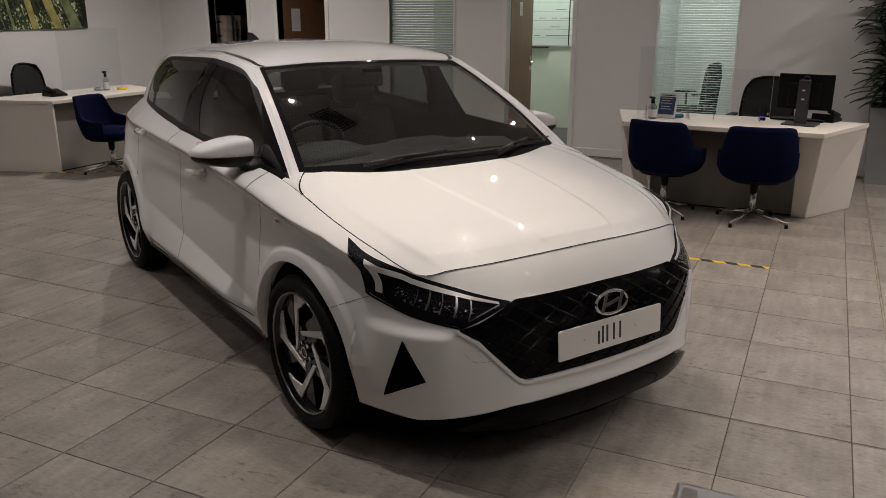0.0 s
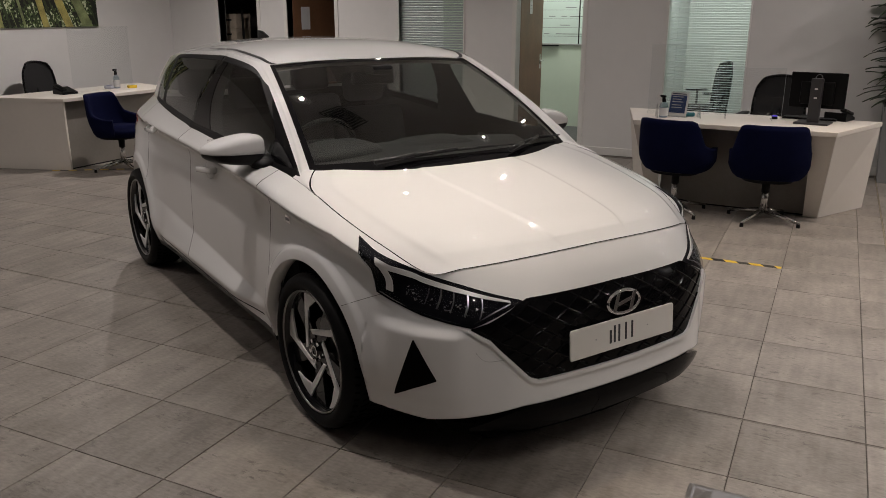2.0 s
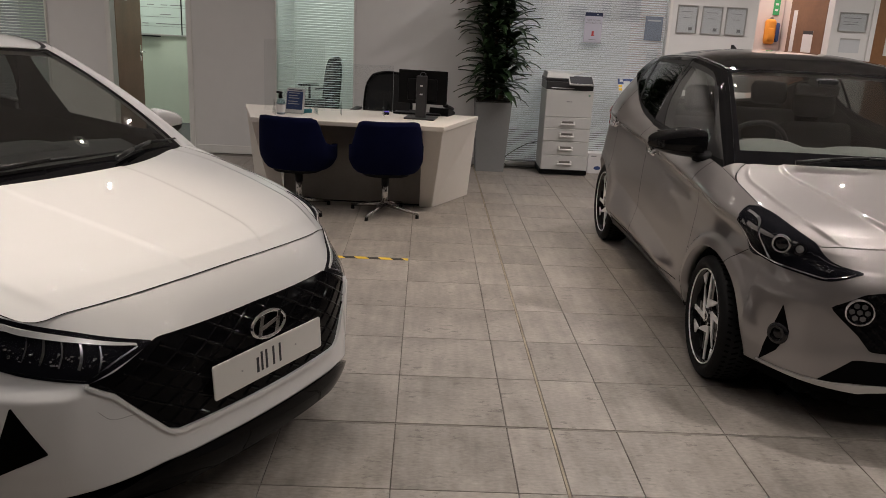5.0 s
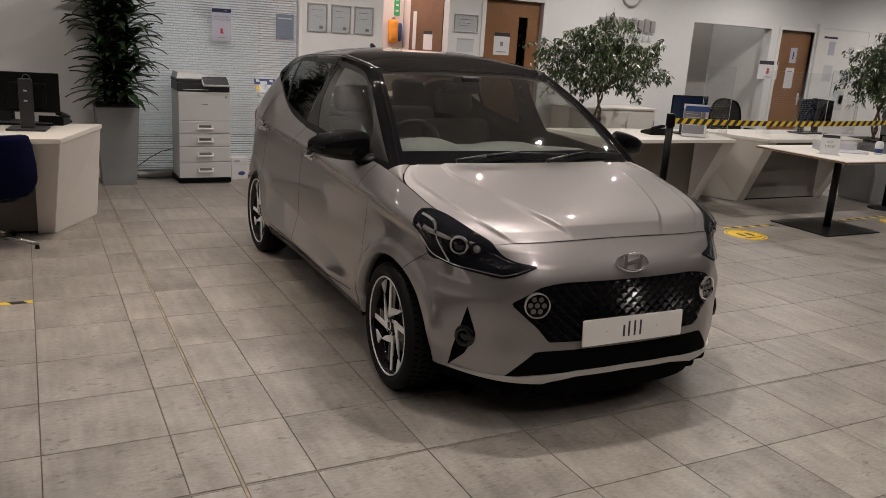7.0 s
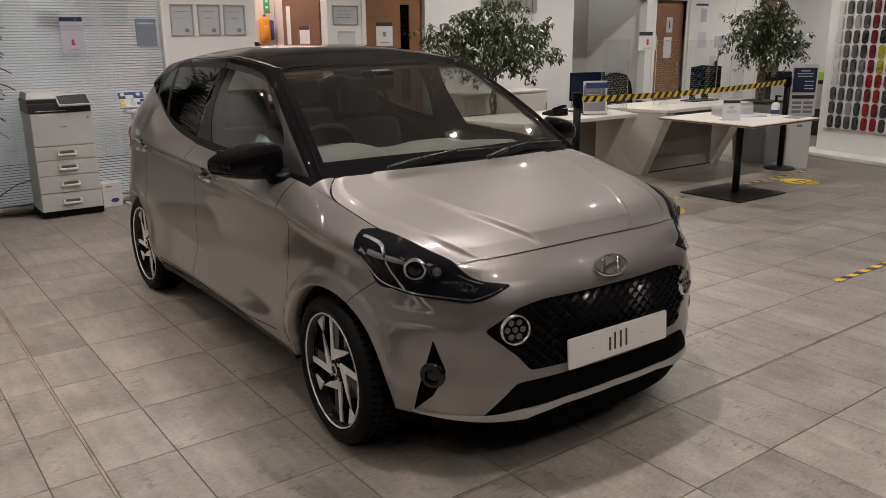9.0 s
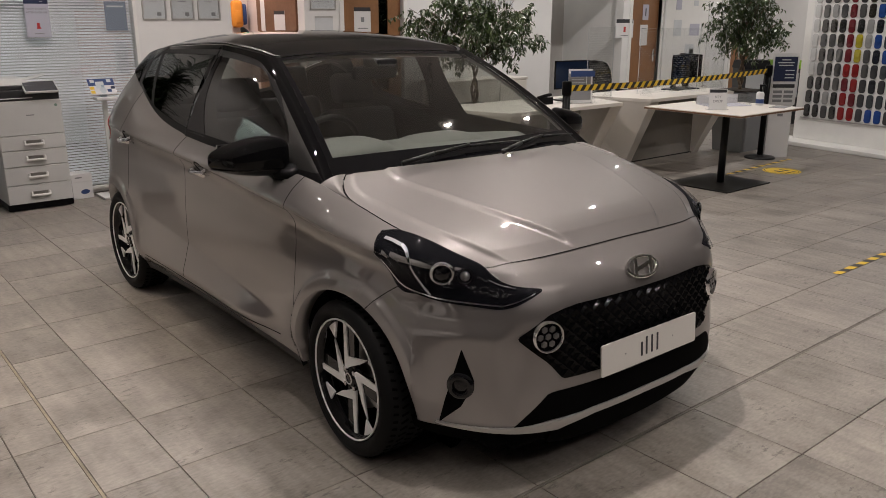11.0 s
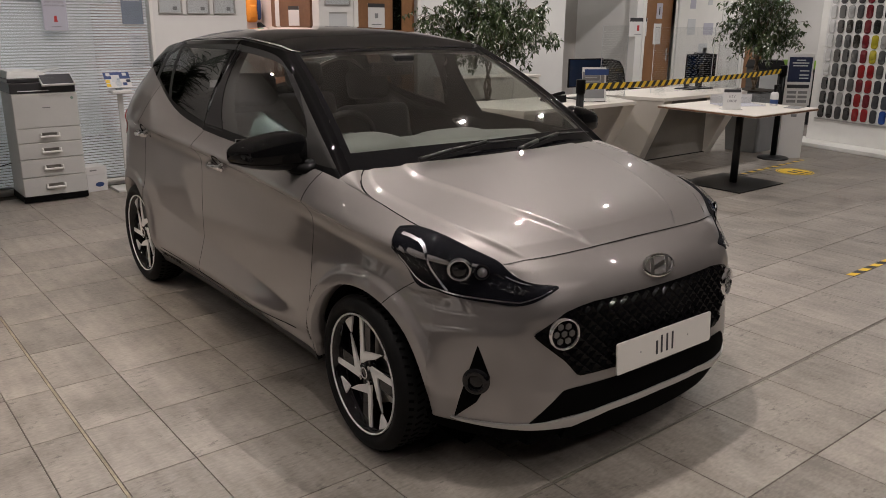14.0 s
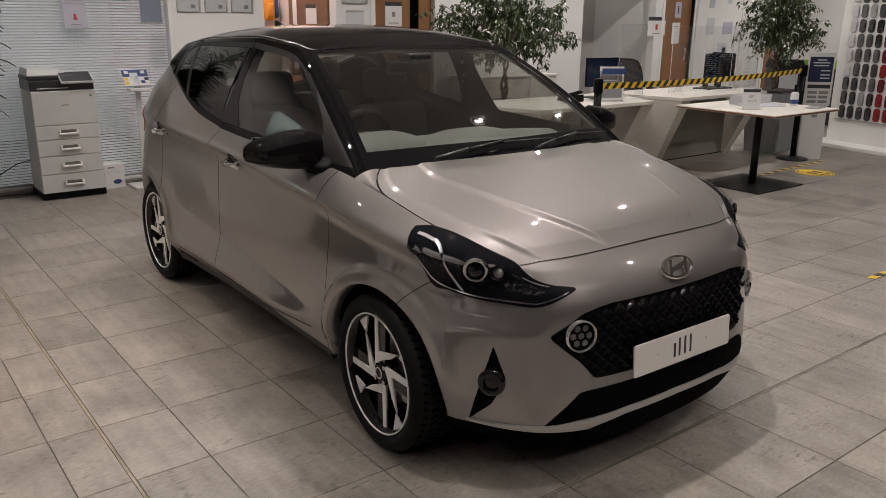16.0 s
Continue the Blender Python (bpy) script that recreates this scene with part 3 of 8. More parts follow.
room_lamp(-1.2, NORTH + 1.5, 38, (0.95, 1.0, 0.95), 0.4)
room_lamp(3.9, NORTH + 1.0, 32, (1, 0.90, 0.85))
room_lamp(9.2, NORTH + 0.7, 6, (1, 0.96, 0.9), 0.3)
# ---------------------------------------------------------------- car surfaces
def spline(knots, keys, s):
    """Cubic curve through keys at rising knots; s may be an array."""
    k, v, s = np.asarray(knots, float), np.asarray(keys, float), np.atleast_1d(np.asarray(s, float))
    flat = v.ndim == 1
    v = v[:, None] if flat else v
    d = np.diff(v, axis=0) / np.diff(k)[:, None]
    h = np.diff(k)[:, None]
    m = np.empty_like(v)
    m[0], m[-1] = d[0], d[-1]
    m[1:-1] = (d[:-1] * h[1:] + d[1:] * h[:-1]) / (h[1:] + h[:-1])
    i = np.clip(np.searchsorted(k, s, side="right") - 1, 0, len(k) - 2)
    t = ((s - k[i]) / (k[i + 1] - k[i]))[:, None]
    w = (k[i + 1] - k[i])[:, None]
    out = (2*t**3 - 3*t**2 + 1)*v[i] + (t**3 - 2*t**2 + t)*w*m[i] + (3*t**2 - 2*t**3)*v[i+1] + (t**3 - t**2)*w*m[i+1]
    return out[:, 0] if flat else out


class Shell:
    """Half a car body in the car's own axes: x ahead of the front axle, y to the left, z up.
    u runs from the middle of the nose round the side to the middle of the tail."""

    def __init__(self, spec):
        self.spec = spec
        plan, top = np.array(spec["plan"]), np.array(spec["top"])
        flip2, flip3 = np.array([1, -1]), np.array([1, -1, 1])
        self.n = len(plan)
        step = np.linalg.norm(np.diff(plan, axis=0), axis=1)
        k = np.concatenate([[0], np.cumsum(step)])
        self.end = k[-1]
        self.k0 = k
        self.k = np.concatenate([[-k[1]], k, [2 * k[-1] - k[-2]]])
        self.plan = np.vstack([plan[1] * flip2, plan, plan[-2] * flip2])
        self.top = np.vstack([top[1] * flip3, top, top[-2] * flip3])
        self.front = np.concatenate([[spec["front_share"][1]], spec["front_share"], [0]])
        self.rear = np.concatenate([[0], spec["rear_share"], [spec["rear_share"][-2]]])

    def at_x(self, x):
        """u on the side where the plan passes x."""
        u = np.linspace(self.k0[3], self.k0[-4], 900)
        return np.interp(-np.atleast_1d(x), -spline(self.k, self.plan, u)[:, 0], u)

    def at_y(self, y):
        """u on the nose where the plan is y off the middle."""
        u = np.linspace(0, self.k0[6], 500)
        return np.interp(np.atleast_1d(y), spline(self.k, self.plan, u)[:, 1], u)

    def rim(self, u):
        return spline(self.k, self.top, u)

    def low(self, u):
        """Lower edge of the shell: sill, bumper and wheel arches."""
        c = spline(self.k, self.plan, u)
        z = np.interp(u, self.k0, self.spec["low"])
        for xa in (0.0, -self.spec["base"]):
            r, za = self.spec["arch"], self.spec["wheel"]
            d = r * r - (c[:, 0] - xa) ** 2
            side = c[:, 1] > 0.6
            z = np.where(side & (d > 0), np.maximum(z, za + np.sqrt(np.maximum(d, 0))), z)
        return z

    def wall(self, u, z):
        """Points of the shell at u and height z."""
        u, z = np.broadcast_arrays(np.atleast_1d(u).astype(float), np.atleast_1d(z).astype(float))
        sign = np.where(u < 0, -1.0, 1.0)
        u = np.abs(u)
        c = spline(self.k, self.plan, u)
        d = spline(self.k, self.plan, u + 0.004) - spline(self.k, self.plan, u - 0.004)
        n = np.stack([-d[:, 1], d[:, 0]], 1) * -1.0
        n /= np.linalg.norm(n, axis=1)[:, None]
        t = spline(self.k, self.top, u)
        f = np.clip(spline(self.k, self.front, u), 0, 1)
        r = np.clip(spline(self.k, self.rear, u), 0, 1)
        sp = self.spec
        c0 = c.copy()

        def inset(zz):
            rise = (np.interp(-c0[:, 0], *np.array(sp["crease"]).T) - 0.795) * np.clip((zz - 0.42) / 0.36, 0, 1)
            g = [spline(np.array(sp[q])[:, 0], np.array(sp[q])[:, 1], np.clip(zz - (rise if q == "side_line" else 0), sp[q][0][0], sp[q][-1][0])) for q in ("nose_line", "side_line", "tail_line")]
            return f * g[0] + r * g[2] + (1 - f - r) * g[1]

        for xa in (0.0, -sp["base"]):
            rad = np.hypot(c[:, 0] - xa, z - sp["wheel"])
            fall = np.clip((rad - sp["arch"] - 0.038) / 0.030, 0, 1)
            lip = sp["flare"] * (0.66 * np.exp(-((rad - sp["arch"]) / 0.095) ** 2) + 0.34 * (1 - fall * fall * (3 - 2 * fall))) * np.clip((z - 0.2) / 0.2, 0.25, 1) * (1 - f - r)
            c = c + n * lip[:, None]
        p = c - n * inset(z)[:, None]
        u0, u1, t0, t1, deep = sp["flank"]
        side = np.clip((u - u0) / 0.40, 0, 1) * np.clip((u1 - u) / 0.40, 0, 1)
        side = side * side * (3 - 2 * side)
        top = t0 + (t1 - t0) * np.clip((u - u0) / (u1 - u0), 0, 1)
        up = np.clip((z - 0.33) / (top - 0.33), 0, 1)
        p = p + n * (deep * side * (1 - up) * np.clip((z - 0.24) / 0.06, 0, 1))[:, None]
        for u0, u1, zc, high, deep in sp["ledges"]:
            side = np.clip((u - u0) / 0.07, 0, 1) * np.clip((u1 - u) / 0.09, 0, 1)
            up, down = np.clip((z - zc) / high, 0, 1), np.clip((z - 0.26) / (zc - 0.26), 0, 1)
            p = p + n * (deep * side * (1 - up * up * (3 - 2 * up)) * down ** 0.7)[:, None]
        q = spline(self.k, self.plan, u) - n * inset(t[:, 2])[:, None]
        zs = t[:, 2] - np.interp(u, self.k0, sp["soft"])
        w = np.clip((z - zs) / np.maximum(t[:, 2] - zs, 1e-6), 0, 1.05) ** 2.0
        p = p + (t[:, :2] - q) * w[:, None]
        return np.stack([p[:, 0], p[:, 1] * sign, z], 1)

    def out(self, u, z):
        """Outward unit normals of the shell."""
        e = 0.004
        a = self.wall(np.asarray(u) + e, z) - self.wall(np.asarray(u) - e, z)
        b = self.wall(u, np.asarray(z) + e) - self.wall(u, np.asarray(z) - e)
        n = np.cross(a, b)
        n /= np.maximum(np.linalg.norm(n, axis=1), 1e-9)[:, None]
        p = self.wall(u, z)
        away = p - np.array([-1.2, 0, 0.6])
        n[(n * away).sum(1) < 0] *= -1
        return n

    def hood(self, a, b):
        """a from the nose seam (0) to the screen (1), b across from -1 to 1."""
        sp = self.spec
        a, b = np.broadcast_arrays(np.atleast_1d(a).astype(float), np.atleast_1d(b).astype(float))
        u = self.k0[4] + (self.k0[sp["hood_end"]] - self.k0[4]) * a
        s = self.rim(u)
        tuck = np.clip((a - 0.70) / 0.30, 0, 1)
        s[:, 1] *= 1 - sp["hood_tuck"] * tuck ** 2.2
        s[:, 2] += sp["hood_tuck"] * 0.16 * tuck ** 2.2
        m = spline(np.linspace(0, 1, len(sp["hood_mid"])), np.array(sp["hood_mid"]), a)
        q = np.abs(b)
        x = m[:, 0] + (s[:, 0] - m[:, 0]) * q ** 2.2
        z = m[:, 1] + (s[:, 2] - m[:, 1]) * q ** 2.6
        # the front edge follows the top of the bumper
        r = self.rim(np.linspace(0, self.k0[4], 80))
        (x0, z0), end, near = sp["hood_mid"][0], r[-1], np.clip(1 - a / 0.2, 0, 1) ** 2
        x = x + (np.interp(q * end[1], r[:, 1], r[:, 0]) - x0 - (end[0] - x0) * q ** 2.2) * near
        z = z + (np.interp(q * end[1], r[:, 1], r[:, 2]) - z0 - (end[2] - z0) * q ** 2.6) * near
        for p0, p1, wide, high in sp["hood_folds"]:
            step = 0.5 * (1 - np.tanh((q - p0 - (p1 - p0) * a) / wide)) + 0.35 * np.exp(-((q - p0 - (p1 - p0) * a) / (wide * 1.3)) ** 2)
            z = z + high * step * np.clip(1.2 - 0.8 * a, 0.15, 1) * np.clip(a / 0.10, 0, 1)
        return np.stack([x, b * s[:, 1], z], 1)

    def glass(self, g, v):
        """Greenhouse: g runs over the pillar keys, v from the belt (0) to the roof (1)."""
        sp = self.spec
        g, v = np.broadcast_arrays(np.atleast_1d(g).astype(float), np.atleast_1d(v).astype(float))
        sign = np.where(g < 0, -1.0, 1.0)
        g = np.abs(g)
        lo, hi = np.array(sp["belt"]), np.array(sp["roof"])
        flip = np.array([1, -1, 1])
        k = np.arange(-1, len(lo) + 1)
        lo = np.vstack([lo[1] * flip, lo, lo[-2] * flip])
        hi = np.vstack([hi[1] * flip, hi, hi[-2] * flip])
        a, c = spline(k, lo, g), spline(k, hi, g)
        p = a + (c - a) * v[:, None]
        da = spline(k, lo, g + 0.02) - spline(k, lo, g - 0.02)
        n = np.cross(da, c - a)
        n /= np.maximum(np.linalg.norm(n, axis=1), 1e-9)[:, None]
        away = p - np.array([-1.5, 0, 1.0])
        n[(n * away).sum(1) < 0] *= -1
        p = p + n * (0.026 * np.minimum(1, (c[:, 2] - a[:, 2]) / 0.36) ** 2 * 4 * v * (1 - v))[:, None]
        p[:, 1] *= sign
        return p

    def lid(self, a, b):
        """Roof: a from the screen (0) to the tailgate (1), b across from -1 to 1."""
        sp = self.spec
        a, b = np.broadcast_arrays(np.atleast_1d(a).astype(float), np.atleast_1d(b).astype(float))
        hi = np.array(sp["roof"])
        s = spline(np.arange(len(hi)), hi, 2 + 6 * a)
        m = spline(np.linspace(0, 1, len(sp["roof_mid"])), np.array(sp["roof_mid"]), a)
        q = np.abs(b)
        x = m[:, 0] + (s[:, 0] - m[:, 0]) * q ** 2
        z = m[:, 1] + (s[:, 2] - m[:, 1]) * q ** 3.0
        return np.stack([x, b * s[:, 1], z], 1)


LARGE_CAR = dict(
    door_x=(-.405, -1.50, -2.30), frit=.06, pillar=2.6, glass=0.885, lean=(-.24, .05), ditch=.58, ditch_wide=.034, ditch_in=.02, mid=4.34,
    crease=[(-.6, .76), (-.45, .775), (-.22, .834), (.43, .905), (1.2, .945), (2.0, .975), (2.6, .985)], flank=(1.88, 3.75, .37, .54, .042), ledges=[(.60, 1.02, .545, .045, .022)], screen=0.05, two_tone=False,
    wipers=[(-1.25, 0.02, 0.82, 0.05), (0.62, 0.015, 1.90, 0.06)],
    base=2.58, wheel=0.313, arch=0.37, flare=0.042, hood_end=8,
    plan=[(.835, 0), (.828, .20), (.80, .42), (.735, .58), (.62, .71), (.47, .79), (.27, .845), (0, .872), (-.27, .878), (-.8, .87), (-1.4, .87),
          (-1.95, .873), (-2.4, .868), (-2.8, .825), (-3.05, .71), (-3.16, .48), (-3.205, 0)],
    top=[(.69, 0, .79), (.683, .18, .786), (.645, .42, .772), (.60, .55, .76), (.541, .649, .747), (.36, .725, .815), (.15, .757, .868), (-.06, .765, .915),
         (-.27, .772, .955), (-.8, .79, .985), (-1.4, .79, 1.01), (-1.95, .775, 1.05), (-2.33, .737, 1.085), (-2.62, .66, 1.10), (-2.90, .56, 1.07), (-3.02, .40, 1.05), (-3.06, 0, 1.04)],
    low=[.30, .30, .297, .27, .24, .236, .24, .25, .25, .25, .25, .25, .27, .28, .28, .28, .28],
    soft=[.19, .19, .19, .18, .17, .14, .11, .085, .07, .07, .07, .09, .15, .25, .3, .3, .3],
    front_share=[1, 1, .9, .7, .4, .15, .02, 0, 0, 0, 0, 0, 0, 0, 0, 0, 0],
    rear_share=[0, 0, 0, 0, 0, 0, 0, 0, 0, 0, 0, .05, .35, .75, 1, 1, 1],
    nose_line=[(.15, .04), (.25, .0), (.34, .005), (.48, .015), (.60, .025), (.68, .045), (.80, .06), (1.2, .2)],
    side_line=[(.15, .09), (.25, .045), (.30, .046), (.335, .040), (.38, .040), (.50, .042), (.60, .048), (.68, .056), (.74, .050), (.782, .014), (.795, .000), (.806, .004), (.84, .028), (.90, .056), (1.2, .15)],
    tail_line=[(.15, .06), (.3, .02), (.5, .012), (.7, .025), (.9, .055), (1.05, .085), (1.2, .12)],
    hood_mid=[(.69, .79), (.58, .835), (.42, .87), (.22, .905), (.02, .935), (-.16, .96)],
    hood_tuck=.13, hood_folds=[(.23, .36, .013, .0045), (.86, .90, .022, .008)],
    belt=[(-.13, 0, .965), (-.16, .36, .965), (-.263, .69, .962), (-.34, .765, .962), (-1.43, .79, 1.012), (-1.57, .788, 1.02), (-2.12, .757, 1.065), (-2.36, .728, 1.09), (-2.62, .655, 1.105), (-2.93, .35, 1.06), (-3.0, 0, 1.05)],
    roof=[(-.985, 0, 1.368), (-.98, .3, 1.365), (-.966, .556, 1.352), (-1.03, .61, 1.372), (-1.24, .625, 1.392), (-1.40, .63, 1.397), (-2.02, .625, 1.375), (-2.36, .60, 1.345), (-2.64, .55, 1.30), (-2.80, .32, 1.33), (-2.84, 0, 1.34)],
    roof_mid=[(-.985, 1.368), (-1.3, 1.435), (-1.7, 1.455), (-2.15, 1.442), (-2.55, 1.405), (-2.84, 1.34)],
)
SMALL_CAR = dict(
    door_x=(-.36, -1.46, -2.20), frit=.115, pillar=2.6, lean=(-.18, .20), ditch=.95, ditch_wide=.03, ditch_in=0, mid=4.72, glass=0.885,
    crease=[(-.6, .76), (-.26, .80), (.3, .862), (.9, .90), (1.4, .925), (2.2, .96)], flank=(1.70, 3.55, .37, .57, .042), ledges=[(.56, 1.0, .56, .07, .012), (.33, .58, .702, .016, .007)], screen=0.05, two_tone=True,
    wipers=[(-1.22, 0.0, 0.66, 0.055), (0.20, 0.0, 1.88, 0.05)],
    base=2.425, wheel=0.29, arch=0.335, flare=0.036, hood_end=8,
    plan=[(.69, 0), (.682, .2), (.655, .40), (.60, .55), (.50, .67), (.36, .755), (.18, .80), (0, .825), (-.25, .835), (-.8, .83), (-1.4, .83), (-1.9, .845), (-2.3, .855), (-2.6, .835), (-2.82, .73), (-2.93, .48), (-2.97, 0)],
    top=[(.552, 0, .80), (.547, .2, .797), (.525, .39, .79), (.495, .49, .785), (.453, .579, .779), (.34, .665, .835), (.17, .71, .878), (0, .725, .915), (-.25, .735, .958), (-.8, .755, .985), (-1.4, .755, 1.0),
         (-1.9, .735, 1.065), (-2.25, .69, 1.195), (-2.47, .622, 1.27), (-2.70, .55, 1.20), (-2.82, .40, 1.10), (-2.85, 0, 1.08)],
    low=[.24, .24, .24, .24, .24, .24, .24, .24, .24, .24, .24, .24, .26, .27, .27, .27, .27],
    soft=[.17, .17, .17, .17, .17, .14, .11, .09, .075, .075, .08, .13, .25, .32, .32, .3, .3],
    front_share=[1, 1, .9, .7, .4, .15, .02, 0, 0, 0, 0, 0, 0, 0, 0, 0, 0],
    rear_share=[0, 0, 0, 0, 0, 0, 0, 0, 0, 0, 0, .05, .35, .75, 1, 1, 1],
    nose_line=[(.15, .05), (.25, .004), (.33, .0), (.45, .012), (.56, .016), (.64, .02), (.72, .035), (.80, .06), (1.2, .2)],
    side_line=[(.15, .09), (.25, .045), (.30, .041), (.335, .034), (.40, .034), (.52, .034), (.60, .039), (.68, .047), (.74, .042), (.782, .012), (.795, .000), (.806, .003), (.84, .024), (.90, .050), (1.2, .14)],
    tail_line=[(.15, .06), (.3, .02), (.5, .012), (.7, .025), (.9, .055), (1.05, .085), (1.2, .12)],
    hood_mid=[(.552, .80), (.45, .845), (.31, .885), (.14, .925), (-.03, .958), (-.19, .985)],
    hood_tuck=.15, hood_folds=[(.38, .74, .013, .016), (.83, .95, .013, .009)],
    belt=[(-.17, 0, .985), (-.195, .34, .985), (-.27, .665, .975), (-.36, .735, .965), (-1.38, .755, 1.0), (-1.52, .752, 1.008), (-1.96, .727, 1.075), (-2.26, .688, 1.20), (-2.47, .620, 1.27), (-2.70, .34, 1.13), (-2.75, 0, 1.12)],
    roof=[(-.99, 0, 1.391), (-.985, .28, 1.388), (-.959, .521, 1.378), (-1.03, .575, 1.395), (-1.25, .59, 1.415), (-1.40, .595, 1.42), (-1.93, .59, 1.40), (-2.21, .578, 1.382), (-2.45, .548, 1.35), (-2.60, .3, 1.37), (-2.63, 0, 1.375)],
    roof_mid=[(-.99, 1.391), (-1.3, 1.455), (-1.7, 1.48), (-2.05, 1.467), (-2.36, 1.435), (-2.63, 1.375)],
)

# ---------------------------------------------------------------- car parts
def panel(shell, name, mat, parent, u0, u1, label="", gap=0.0022, rows=96, step=0.02, z_top=None, sides=(1,), extra=()):
    """A piece of the body shell between two places round the plan, from its lower edge to its rim."""
    n = max(6, int(abs(u1 - u0) / step))
    u = np.linspace(u0 + (gap if u0 != 0 else 0), u1 - gap, n)
    c = spline(shell.k, shell.plan, np.abs(u))
    for xa in (0.0, -shell.spec["base"]):
        r = shell.spec["arch"]
        ends = xa + r * np.cos(np.linspace(0, math.pi, 31))
        ends = np.concatenate([ends, [xa + r + 0.001, xa - r - 0.001]])
        e = shell.at_x(ends)
        u = np.concatenate([u, e[(e > u[0] + 0.003) & (e < u[-1] - 0.003)]])
    u = np.unique(np.round(u, 5))
    if u0 < 0:
        u = np.unique(np.concatenate([-u, u]))
    lo = shell.low(np.abs(u))
    hi = shell.rim(np.abs(u))[:, 2] - 0.0006
    v = np.linspace(0, 1, rows)
    for s in sides:
        uu = np.repeat(u, rows)
        zz = (lo[:, None] + (hi - lo)[:, None] * v[None]).ravel()
        p = shell.wall(uu, zz).reshape(len(u), rows, 3)
        if s < 0:
            p = p * np.array([1, -1, 1])
        # return edge inwards along the bottom
        q = p[:, :1].copy()
        q[:, 0, 1] *= 0.93
        q[:, 0, 0] = np.where(np.abs(u) < 0.8, q[:, 0, 0] - 0.05, q[:, 0, 0])
        ob = part(name, sheet(np.concatenate([q, p], 1)), mat, parent, label, True)
        bmf = bmesh.new()
        bmf.from_mesh(ob.data)
        bmesh.ops.recalc_face_normals(bmf, faces=bmf.faces)
        bmf.to_mesh(ob.data)
        bmf.free()


def patch(shell, name, mat, parent, keys, label="", proud=0.003, side=1, rows=8, cols=40, skirt=0.02, both=False, smooth=False):
    """A piece laid on the shell: keys are (u, low z, high z)."""
    k = np.array(keys, float)
    u = np.linspace(k[0, 0], k[-1, 0], cols)
    curve = (lambda c: spline(k[:, 0], k[:, c], u)) if smooth else (lambda c: np.interp(u, k[:, 0], k[:, c]))
    lo, hi = curve(1), curve(2)
    if both:
        u, lo, hi = np.concatenate([-u[:0:-1], u]), np.concatenate([lo[:0:-1], lo]), np.concatenate([hi[:0:-1], hi])
    v = np.linspace(0, 1, rows)
    uu = np.repeat(u, rows)
    zz = (lo[:, None] + (hi - lo)[:, None] * v[None]).ravel()
    p = shell.wall(uu, zz)
    n = shell.out(uu, zz)
    outer = (p + n * proud).reshape(len(u), rows, 3)
    inner = (p + n * (proud - skirt)).reshape(len(u), rows, 3)
    pts = np.concatenate([inner[:, :1], outer, inner[:, -1:]], 1)
    pts = np.concatenate([np.concatenate([inner[:1, :1], inner[:1], inner[:1, -1:]], 1), pts, np.concatenate([inner[-1:, :1], inner[-1:], inner[-1:, -1:]], 1)], 0)
    if side < 0:
        pts = pts * np.array([1, -1, 1])
    bm = sheet(pts)
    bmesh.ops.remove_doubles(bm, verts=bm.verts, dist=1e-5)
    bmesh.ops.recalc_face_normals(bm, faces=bm.faces)
    ob = part(name, bm, mat, parent, label, True)
    ob.data.set_sharp_from_angle(angle=radians(40))
    return ob


def seam(shell, name, parent, line, width=0.0028, side=1, mat=None, proud=0.0012):
    """A narrow dark joint along a line of (u, z) places on the shell."""
    k = np.array(line, float)
    d = np.concatenate([[0], np.cumsum(np.linalg.norm(np.diff(k, axis=0), axis=1))])
    s = np.linspace(0, d[-1], max(8, int(d[-1] / 0.03)))
    q = spline(d, k, s) if len(k) > 2 else np.stack([np.interp(s, d, k[:, 0]), np.interp(s, d, k[:, 1])], 1)
    t = np.gradient(q, axis=0)
    t /= np.linalg.norm(t, axis=1)[:, None]
    off = np.stack([-t[:, 1], t[:, 0]], 1) * width / 2
    pts = []
    for o in (q - off, q + off):
        pts.append(shell.wall(o[:, 0], o[:, 1]) + shell.out(o[:, 0], o[:, 1]) * proud)
    pts = np.stack(pts, 1)
    if side < 0:
        pts = pts * np.array([1, -1, 1])
    return part(name, sheet(pts), mat or LINER, parent)


def frame_on(shell, u, z, side, proud=0.0):
    """A pose on the shell: z points out of it, y up."""
    p = shell.wall([u], [z])[0] * np.array([1, side, 1])
    n = shell.out([u], [z])[0] * np.array([1, side, 1])
    n, up = Vector(n), Vector((0, 0, 1))
    x = up.cross(n).normalized()
    y = n.cross(x)
    m = Matrix((x, y, n)).transposed().to_4x4()
    return Matrix.Translation(Vector(p) + n * proud) @ m


